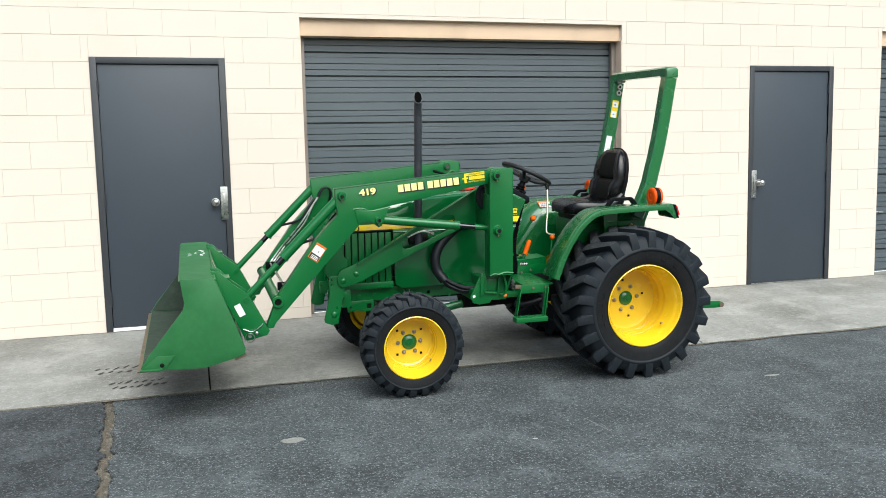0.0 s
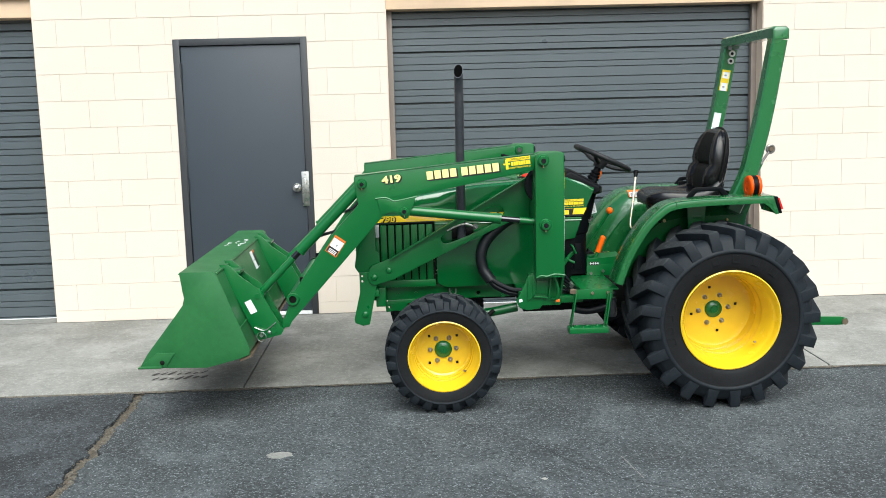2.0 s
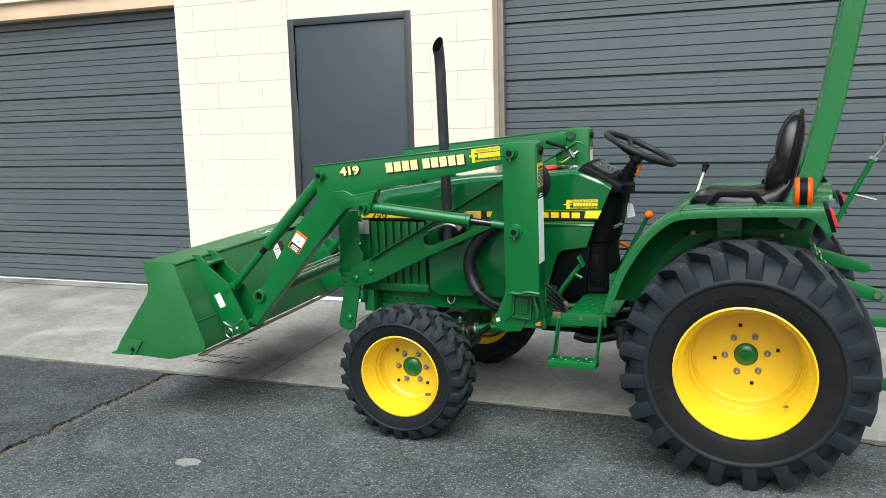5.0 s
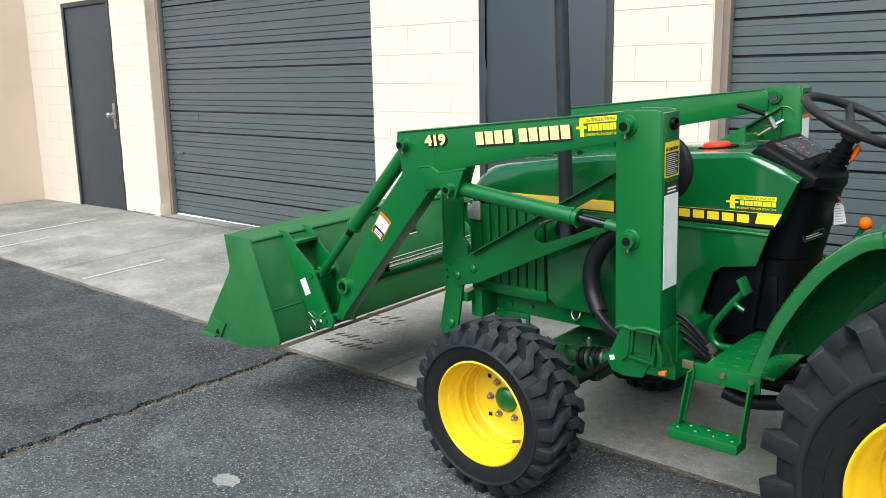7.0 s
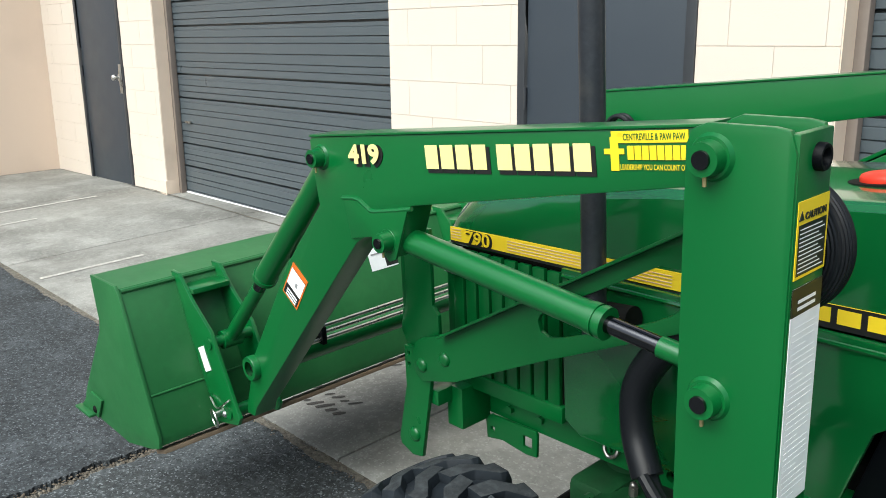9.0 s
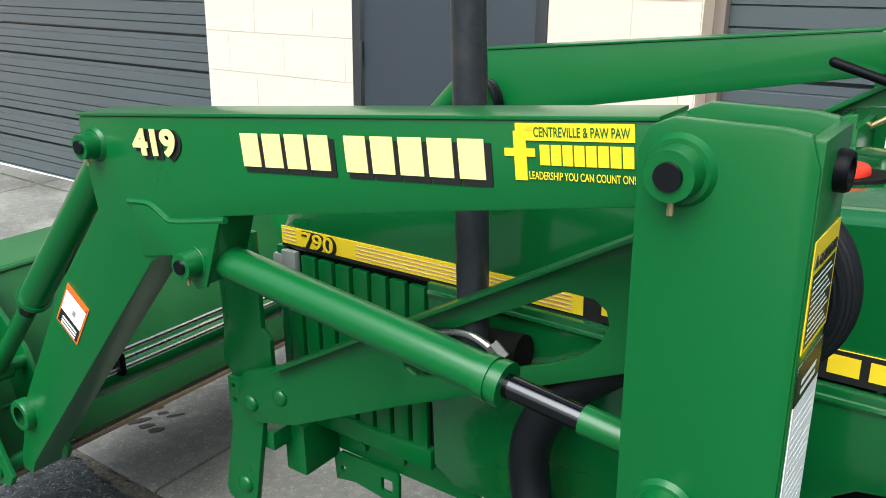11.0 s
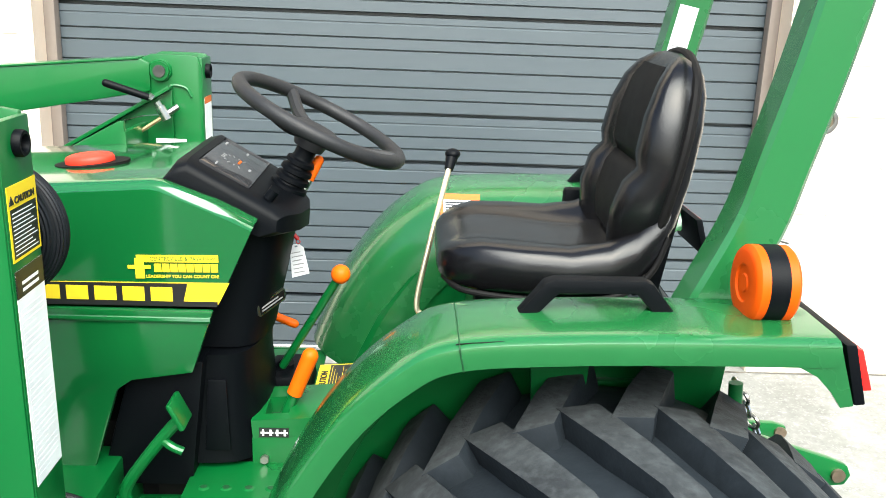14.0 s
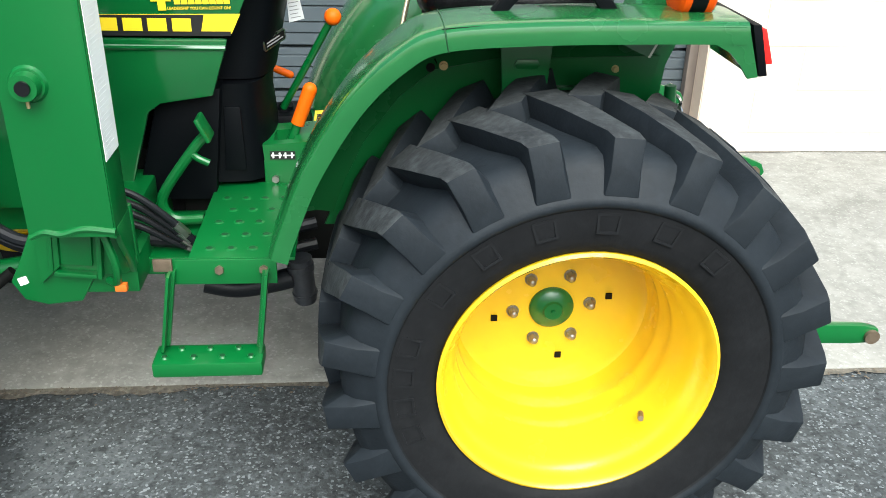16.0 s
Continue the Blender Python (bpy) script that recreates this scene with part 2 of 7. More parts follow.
def prism(bm, poly, y0, y1, bevel=0.0, holes=(), axis="y"):
    """A plate: the outline poly (two coordinates each) pushed from y0 to y1 along the axis, with through holes."""
    def at(a, b, c):
        return {"y": (a, c, b), "x": (c, a, b), "z": (a, b, c)}[axis]
    tmp = bmesh.new()
    edges = []
    for loop in (poly, *holes):
        vs = [tmp.verts.new(at(a, b, y0)) for a, b in loop]
        edges += [tmp.edges.new((vs[i], vs[(i + 1) % len(vs)])) for i in range(len(vs))]
    if holes:
        faces = [f for f in bmesh.ops.triangle_fill(tmp, edges=edges, use_beauty=True)["geom"] if isinstance(f, bmesh.types.BMFace)]
    else:
        faces = [tmp.faces.new([e.verts[0] for e in edges])]
    out = bmesh.ops.extrude_face_region(tmp, geom=faces)["geom"]
    step = Vector(at(0, 0, y1 - y0))
    bmesh.ops.translate(tmp, vec=step, verts=[v for v in out if isinstance(v, bmesh.types.BMVert)])
    bmesh.ops.recalc_face_normals(tmp, faces=tmp.faces)
    if bevel:
        es = [e for e in tmp.edges if len(e.link_faces) == 2 and e.calc_face_angle(0) > 0.5]
        bmesh.ops.bevel(tmp, geom=es, offset=bevel, segments=2, profile=0.6, affect="EDGES", clamp_overlap=True)
    me = bpy.data.meshes.new("t")
    tmp.to_mesh(me)
    tmp.free()
    bm.from_mesh(me)
    bpy.data.meshes.remove(me)
    return bm


def rod(bm, a, b, r, r2=None, segs=16, caps=True):
    a, b = Vector(a), Vector(b)
    d = b - a
    m = Matrix.Translation((a + b) / 2) @ d.to_track_quat("Z", "Y").to_matrix().to_4x4()
    bmesh.ops.create_cone(bm, cap_ends=caps, segments=segs, radius1=r, radius2=r if r2 is None else r2, depth=d.length, matrix=m)
    return bm


def ball(bm, c, r, sx=1, sy=1, sz=1, u=16, v=10):
    bmesh.ops.create_uvsphere(bm, u_segments=u, v_segments=v, radius=r, matrix=Matrix.Translation(c) @ Matrix.Diagonal((sx, sy, sz, 1)))
    return bm


def smooth_path(pts, n=8):
    pts = [Vector(p) for p in pts]
    ext = [2 * pts[0] - pts[1], *pts, 2 * pts[-1] - pts[-2]]
    out = []
    for i in range(1, len(ext) - 2):
        p0, p1, p2, p3 = ext[i - 1:i + 3]
        for k in range(n):
            t = k / n
            out.append(0.5 * (2 * p1 + (p2 - p0) * t + (2 * p0 - 5 * p1 + 4 * p2 - p3) * t * t + (3 * p1 - p0 - 3 * p2 + p3) * t ** 3))
    return out + [pts[-1]]


def tube(bm, pts, r, segs=10, smooth=8, closed=False, radii=None, ridge=0.0):
    """A round bar or hose along a smooth line."""
    path = smooth_path(pts, smooth) if smooth else [Vector(p) for p in pts]
    rings, up = [], None
    for i, p in enumerate(path):
        d = (path[(i + 1) % len(path)] - path[i - 1]) if closed else (path[min(i + 1, len(path) - 1)] - path[max(i - 1, 0)])
        d.normalize()
        if up is None:
            up = d.orthogonal().normalized()
        up = (up - d * up.dot(d)).normalized()
        side = d.cross(up)
        rr = radii(i / (len(path) - 1)) * r if radii else r
        rings.append([bm.verts.new(p + rr * (1 - ridge * (k % 2)) * (math.cos(2 * math.pi * k / segs) * up + math.sin(2 * math.pi * k / segs) * side)) for k in range(segs)])
    for i in range(len(rings) if closed else len(rings) - 1):
        a, b = rings[i], rings[(i + 1) % len(rings)]
        for k in range(segs):
            bm.faces.new((a[k], a[(k + 1) % segs], b[(k + 1) % segs], b[k]))
    if not closed:
        bm.faces.new(rings[0][::-1]), bm.faces.new(rings[-1])
    return bm


def ring(bm, c, normal, big, small, segs=40, sub=10, squash=1.0, ridge=0.0):
    """A torus."""
    q = Vector(normal).to_track_quat("Z", "Y").to_matrix().to_4x4()
    m = Matrix.Translation(c) @ q
    rows = []
    for i in range(segs):
        a = 2 * math.pi * i / segs
        rows.append([bm.verts.new(m @ Vector(((big + small * (1 - ridge * (k % 2)) * math.cos(b)) * math.cos(a), (big + small * (1 - ridge * (k % 2)) * math.cos(b)) * math.sin(a), squash * small * (1 - ridge * (k % 2)) * math.sin(b)))) for k, b in ((k, 2 * math.pi * k / sub) for k in range(sub))])
    for i in range(segs):
        for k in range(sub):
            a, b = rows[i], rows[(i + 1) % segs]
            bm.faces.new((a[k], b[k], b[(k + 1) % sub], a[(k + 1) % sub]))
    return bm


def lathe(bm, profile, c, segs=64):
    """Turn (radius, y) pairs about the y axis through c."""
    rows = []
    for i in range(segs):
        a = 2 * math.pi * i / segs
        rows.append([bm.verts.new((c[0] + r * math.cos(a), c[1] + y, c[2] + r * math.sin(a))) for r, y in profile])
    for i in range(segs):
        a, b = rows[i], rows[(i + 1) % segs]
        for k in range(len(profile) - 1):
            bm.faces.new((a[k], a[k + 1], b[k + 1], b[k]))
    return bm


def loft(bm, loops, cap=True):
    rows = [[bm.verts.new(p) for p in loop] for loop in loops]
    n = len(rows[0])
    for a, b in zip(rows, rows[1:]):
        for k in range(n):
            bm.faces.new((a[k], a[(k + 1) % n], b[(k + 1) % n], b[k]))
    if cap:
        bm.faces.new(rows[0][::-1]), bm.faces.new(rows[-1])
    return bm


def finish(bm, name, mat, smooth=35):
    bmesh.ops.remove_doubles(bm, verts=bm.verts, dist=1e-5)
    bmesh.ops.recalc_face_normals(bm, faces=bm.faces)
    for f in bm.faces:
        f.smooth = smooth > 0
    for e in bm.edges:
        e.smooth = not (len(e.link_faces) == 2 and e.calc_face_angle(0) > radians(smooth))
    me = bpy.data.meshes.new(name)
    bm.to_mesh(me)
    bm.free()
    me.materials.append(mat)
    return me


def part(name, bm, mat, parent, label="", smooth=35):
    """One mesh under a thing or under a part; bm is in the thing's own upright coordinates."""
    if parent is not None:
        root = parent
        while root.parent is not None:
            root = root.parent
        base = Vector(root["base"])
        bmesh.ops.translate(bm, vec=-base, verts=bm.verts)
    ob = new(name, finish(bm, name, mat, smooth))
    ob.parent = parent
    return tagged(ob, label)


def thing(name, base, label, category, group="", kind="", turn=None):
    ob = new(name)
    ob["base"] = tuple(base)
    ob.matrix_basis = Matrix.Translation(base) @ (turn or Matrix())
    return tagged(ob, label, category, group, kind)


def structure(name, bm, mat, label, category, smooth=35):
    ob = new(name, finish(bm, name, mat, smooth))
    return tagged(ob, label, category, kind="structure")


def letters(text, size, m, mat, name, parent, bold=0.0):
    """Flat lettering in the built-in font at the pose m, in the thing's own coordinates."""
    cu = bpy.data.curves.new("lettering", "FONT")
    cu.body, cu.size, cu.align_x, cu.align_y, cu.offset, cu.extrude = text, size, "LEFT", "BOTTOM_BASELINE", bold, 0.0006
    tmp = bpy.data.objects.new("lettering", cu)
    me = bpy.data.meshes.new_from_object(tmp)
    bpy.data.objects.remove(tmp), bpy.data.curves.remove(cu)
    bm = bmesh.new()
    bm.from_mesh(me)
    bpy.data.meshes.remove(me)
    bmesh.ops.transform(bm, matrix=m, verts=bm.verts)
    return part(name, bm, mat, parent, smooth=0)


def fitted(text, width, height, m, mat, name, parent):
    """Lettering on a side face, scaled to a width and height; m is the pose of its lower left corner."""
    cu = bpy.data.curves.new("lettering", "FONT")
    cu.body, cu.size, cu.extrude, cu.offset = text, 1.0, 0.0, 0.012
    tmp = bpy.data.objects.new("lettering", cu)
    me = bpy.data.meshes.new_from_object(tmp)
    bpy.data.objects.remove(tmp), bpy.data.curves.remove(cu)
    bm = bmesh.new()
    bm.from_mesh(me)
    bpy.data.meshes.remove(me)
    xs, ys = [v.co.x for v in bm.verts], [v.co.y for v in bm.verts]
    sx, sy = width / (max(xs) - min(xs)), height / (max(ys) - min(ys))
    for v in bm.verts:
        v.co = m @ Vector(((v.co.x - min(xs)) * sx, 0.0, (v.co.y - min(ys)) * sy))
    return part(name, bm, mat, parent, smooth=0)


# ---- ground ----
SLAB_Y, WALL_Y, SLAB_Z0, SLAB_Z1 = 5.44, 7.2, 0.015, 0.092


def slab_z(y, x=0.0):
    """The slabs rise towards the wall, less so at their west end."""
    return SLAB_Z0 + (SLAB_Z1 - SLAB_Z0 - 0.022 * max(0.0, -5.0 - x)) * (y - SLAB_Y) / (WALL_Y - SLAB_Y)


CRACK = [(-0.55, 5.46), (-0.50, 5.0), (-0.485, 4.6), (-0.46, 4.2), (-0.44, 3.8), (-0.47, 3.3), (-0.42, 2.6), (-0.5, 1.6), (-0.52, -1.0), (-0.38, -4.0), (-0.45, -9.0)]
rnd = random.Random(4)
crack_line = smooth_path([(x, y, 0.0) for x, y in CRACK], 70)
crack_west, crack_east = [], []
wander, half_west, half_east = 0.0, 0.03, 0.03
for p in crack_line:
    wander = 0.93 * wander + rnd.gauss(0, 0.0035)
    half_west = 0.75 * half_west + 0.25 * rnd.uniform(0.012, 0.046)
    half_east = 0.75 * half_east + 0.25 * rnd.uniform(0.012, 0.046)
    crack_west.append((p.x + wander - half_west, p.y))
    crack_east.append((p.x + wander + half_east, p.y))

bm = bmesh.new()
box(bm, -400, 400, -400, 400, -0.3, -0.03)
structure("ground", bm, ASPHALT, "dark grey asphalt base of the yard", "ground")
bm = bmesh.new()
prism(bm, [*crack_east, (-0.45, -300), (300, -300), (300, 5.46)], -0.06, 0.0, axis="z")
structure("asphalt", bm, ASPHALT, "dark grey worn asphalt yard", "asphalt", 0)
bm = bmesh.new()
prism(bm, [*crack_west, (-0.5, -300), (-300, -300), (-300, 5.46)], -0.06, 0.004, axis="z")
structure("asphalt_bay", bm, ASPHALT_OLD, "older darker asphalt beyond the crack", "asphalt", 0)

pavement = thing("pavement", (0, SLAB_Y, 0), "pale grey concrete walkway slabs along the building", "pavement", kind="structure")
JOINTS = [-7.66, -5.62, -3.62, 0.06, 3.6, 7.1, 10.6, 14.1]
for x0, x1 in zip(JOINTS, JOINTS[1:]):
    bm = bmesh.new()
    a, b = SLAB_Y, WALL_Y + 0.2
    prism(bm, [(a, -0.1), (a, slab_z(a) - 0.006), (a + 0.012, slab_z(a)), (b, slab_z(b)), (b, -0.1)], x0 + 0.005, x1 - 0.005, 0.003, axis="x")
    for v in bm.verts:
        v.co.z += slab_z(v.co.y, v.co.x) - slab_z(v.co.y)
    part("slab", bm, CONCRETE, pavement)

# ---- the building ----
OPENINGS = [("door", -6.70, -5.637, 2.305), ("shutter", -4.94, -1.735, 2.59), ("door", -0.693, 0.325, 2.255), ("shutter", 0.937, 3.883, 2.59), ("door", 5.262, 6.235, 2.235), ("shutter", 6.82, 9.95, 2.59)]
WEST, EAST, TOP = -7.66, 14.0, 4.2
bm = bmesh.new()
edges = [WEST]
for _, a, b, top in OPENINGS:
    box(bm, edges[-1], a, WALL_Y + 0.001, WALL_Y + 0.30, -0.1, TOP)
    box(bm, a, b, WALL_Y + 0.001, WALL_Y + 0.30, top, TOP)
    edges.append(b)
box(bm, edges[-1], EAST, WALL_Y + 0.001, WALL_Y + 0.30, -0.1, TOP)
wall = structure("wall_north", bm, MORTAR, "cream painted concrete block wall of the storage building", "wall")
wall["base"] = (0, 0, 0)
bm = bmesh.new()
box(bm, WEST - 0.3, WEST, 0.5, WALL_Y + 0.3, -0.1, TOP)
wall_west = structure("wall_west", bm, STUCCO, "tan painted block side wall of the storage building", "wall")
wall_west["base"] = (0, 0, 0)
bm = bmesh.new()
box(bm, WEST - 0.3, EAST, WALL_Y + 0.02, WALL_Y + 6, TOP, TOP + 0.12, 0.01)
structure("roof", bm, LINTEL, "flat roof edge of the storage building", "roof")
# Unseen backing added behind the openings; near-black stands in for the unlit inside.
bm = bmesh.new()
box(bm, WEST, EAST, WALL_Y + 0.5, WALL_Y + 0.6, -0.1, TOP)
structure("inner_wall", bm, UNLIT_BACKING, "added unseen backing, dark for the unlit inside of the building", "wall")


def steel_door(index, x0, x1, top, knob_right, threshold):
    base = (x0, WALL_Y, 0.08)
    d = thing(f"door_{index}", base, "charcoal painted steel service door, closed, with a round knob", "door", "service doors", "structure")
    z0 = slab_z(WALL_Y, x0) - 0.002
    bm = bmesh.new()
    w, y0, y1 = 0.05, WALL_Y - 0.012, WALL_Y + 0.14
    box(bm, x0, x0 + w, y0, y1, z0, top, 0.003), box(bm, x1 - w, x1, y0, y1, z0, top, 0.003), box(bm, x0 + w, x1 - w, y0, y1, top - w, top, 0.003)
    part("door_frame", bm, DOOR_FRAME, d)
    bm = bmesh.new()
    box(bm, x0 + w + 0.004, x1 - w - 0.004, WALL_Y + 0.006, WALL_Y + 0.05, z0 + (0.035 if threshold else 0.012), top - w - 0.004, 0.002)
    leaf = part("leaf", bm, DOOR, d)
    bm = bmesh.new()
    box(bm, x0 + w, x1 - w, WALL_Y + 0.002, WALL_Y + 0.12, z0, z0 + (0.028 if threshold else 0.008), 0.002)
    part("threshold", bm, WHITE_DECAL if threshold else STEEL, d)
    s = 1 if knob_right else -1
    kx = (x1 - w - 0.075) if knob_right else (x0 + w + 0.075)
    bm = bmesh.new()
    rod(bm, (kx, WALL_Y + 0.006, 1.1), (kx, WALL_Y - 0.004, 1.1), 0.034)
    rod(bm, (kx, WALL_Y - 0.004, 1.1), (kx, WALL_Y - 0.035, 1.1), 0.013)
    ball(bm, (kx, WALL_Y - 0.052, 1.1), 0.03, sy=0.8)
    part("knob", bm, STEEL, leaf, "polished steel round knob")
    px = kx + s * 0.068
    bm = bmesh.new()
    prism(bm, [(px - 0.028, 0.955), (px + 0.028, 0.955), (px + 0.028, 1.225), (px - 0.028, 1.225)], WALL_Y - 0.018, WALL_Y - 0.0145, 0.001)
    box(bm, px - 0.009, px + 0.009, WALL_Y - 0.028, WALL_Y - 0.018, 1.01, 1.17, 0.003)
    for zz in (0.975, 1.205):
        rod(bm, (px, WALL_Y - 0.018, zz), (px, WALL_Y - 0.023, zz), 0.007, segs=8)
    part("latch_guard", bm, STEEL, leaf, "brushed steel latch guard plate")
    hx = (x0 + w) if knob_right else (x1 - w)
    for zz in (0.36, 1.14, 2.02):
        bm = bmesh.new()
        rod(bm, (hx, WALL_Y - 0.006, zz - 0.055), (hx, WALL_Y - 0.006, zz + 0.055), 0.009, segs=10)
        part("hinge", bm, DOOR_FRAME, leaf)
    return d


def shutter_profile(a, b, start, period):
    """A section's outline from height a to b: (depth, height); each period holds a short and a tall panel, with deep joints, fine ribs and shallow creases."""
    marks = [(0.0, 0.014, 0.038), (0.090, 0.0055, 0.012), (0.177, 0.0055, 0.012), (0.263, 0.007, 0.003), (0.3335, 0.014, 0.038), (0.433, 0.0055, 0.012), (0.515, 0.0055, 0.012), (0.633, 0.006, 0.013), (0.763, 0.0055, 0.012), (0.841, 0.0055, 0.012), (0.937, 0.007, 0.003)]
    pts = [(0.0, a)]
    for k in range(6):
        for at, size, depth in marks:
            z = start + period * (k + at)
            if a <= z and z + size + 0.006 < b:
                pts += [(0.0, z - size / 2 + 0.0005), (depth, z - size / 2 + 0.003), (depth, z + size / 2), (0.0, z + size / 2 + 0.0025)]
    return pts + [(0.0, b), (0.05, b), (0.05, a)]


def roller_door(index, x0, x1, top):
    s = thing(f"shutter_{index}", ((x0 + x1) / 2, WALL_Y + 0.17, 0.08), "slate grey ribbed steel sectional garage door, closed", "garage door", "garage doors", "structure")
    y, z0 = WALL_Y + 0.17, slab_z(WALL_Y) + 0.012
    period = 0.6085 if index == 1 else 0.5975
    start = 0.338 - period
    cuts = [z0, *(start + period * k - 0.006 for k in (1, 2, 3, 4)), top - 0.12]
    for a, b in zip(cuts, cuts[1:]):
        bm = bmesh.new()
        prism(bm, [(y + d, z) for d, z in shutter_profile(a, b, start, period)], x0 + 0.01, x1 - 0.01, axis="x")
        part("door_section", bm, SHUTTER, s, smooth=0)
    bm = bmesh.new()
    box(bm, x0 - 0.001, x1 + 0.001, WALL_Y + 0.045, WALL_Y + 0.29, top - 0.14, top + 0.002, 0.003)
    part("lintel", bm, LINTEL, s, "tan painted steel lintel")
    # Thin facings whose colour is warmed for bounced light.
    for a, b in ((x0 - 0.001, x0 + 0.004), (x1 - 0.004, x1 + 0.001)):
        bm = bmesh.new()
        box(bm, a, b, WALL_Y + 0.004, WALL_Y + 0.113, 0.0, top - 0.142, 0.0)
        part("reveal", bm, REVEAL, s, "side of the opening, coloured beige for bounced light")
    for a, b in ((x0 - 0.001, x0 + 0.045), (x1 - 0.045, x1 + 0.001)):
        bm = bmesh.new()
        box(bm, a, b, WALL_Y + 0.115, WALL_Y + 0.165, 0.0, top - 0.14, 0.002)
        part("track", bm, JAMB, s, "dark brown-grey guide track")
    bm = bmesh.new()
    box(bm, x0 + 0.02, x1 - 0.02, y - 0.012, y + 0.04, z0 - 0.02, z0 - 0.002, 0.003)
    part("bottom_seal", bm, WHITE_DECAL, s, "pale weather strip under the door")
    bm = bmesh.new()
    box(bm, x0 + 0.14, x0 + 0.24, y - 0.022, y - 0.001, 0.725, 0.745, 0.004)
    part("pull_handle", bm, STEEL, s)


for i, (kind, a, b, top) in enumerate(OPENINGS):
    if kind == "door":
        steel_door(i // 2 + 1, a, b, top, i != 4, i == 2)
    else:
        roller_door(i // 2 + 1, a, b, top)

# ---- the tractor, leaning a little towards the yard: its far wheels stand on the slabs ----
CY = 5.47
LCY = 5.445  # middle of the loader
tractor = thing("tractor", (2.0, 4.97, 0.0), "green compact tractor with front loader and yellow wheels, parked", "tractor")
tractor.matrix_basis = pose(2.0, 5.006, 0.0, 2.3, 0, 0)


def mirrored(bm, c=CY):
    """A copy of bm on the tractor's other side."""
    out = bm.copy()
    for v in out.verts:
        v.co.y = 2 * c - v.co.y
    bmesh.ops.reverse_faces(out, faces=out.faces)
    return out


def both(name, bm, mat, parent=None, label="", smooth=35, c=CY):
    """The part on the near side and its mirror image."""
    other = mirrored(bm, c)
    a = part(name, bm, mat, parent or tractor, label, smooth)
    return a, part(name, other, mat, parent or tractor, label, smooth)


def tyre_body(c, R, r_in, y0, y1, h, sidewall):
    """The tyre's carcass, turned from a profile with a raised ring round the side wall."""
    w = y1 - y0
    Rb = R - h
    f = lambda k: r_in + k * (Rb - r_in)
    prof = [(r_in, y0 + 0.05 * w), (r_in + 0.012, y0 + 0.02 * w), (f(0.16), y0 + 0.003), (f(0.3), y0 - 0.002), (f(sidewall - 0.10), y0 - 0.004), (f(sidewall - 0.085), y0 - 0.007), (f(sidewall - 0.06), y0 - 0.011), (f(sidewall - 0.02), y0 - 0.012), (f(sidewall + 0.02), y0 - 0.008), (f(sidewall + 0.05), y0 - 0.002), (f(0.82), y0 + 0.012), (f(0.94), y0 + 0.030), (Rb - 0.010 * R, y0 + 0.15 * w), (Rb - 0.005 * R, y0 + 0.32 * w), (Rb, y0 + 0.5 * w)]
    prof = prof + [(r, y0 + y1 - y) for r, y in prof[-2::-1]]
    bm = bmesh.new()
    lathe(bm, prof, (c[0], 0, c[2]), 84)
    return bm


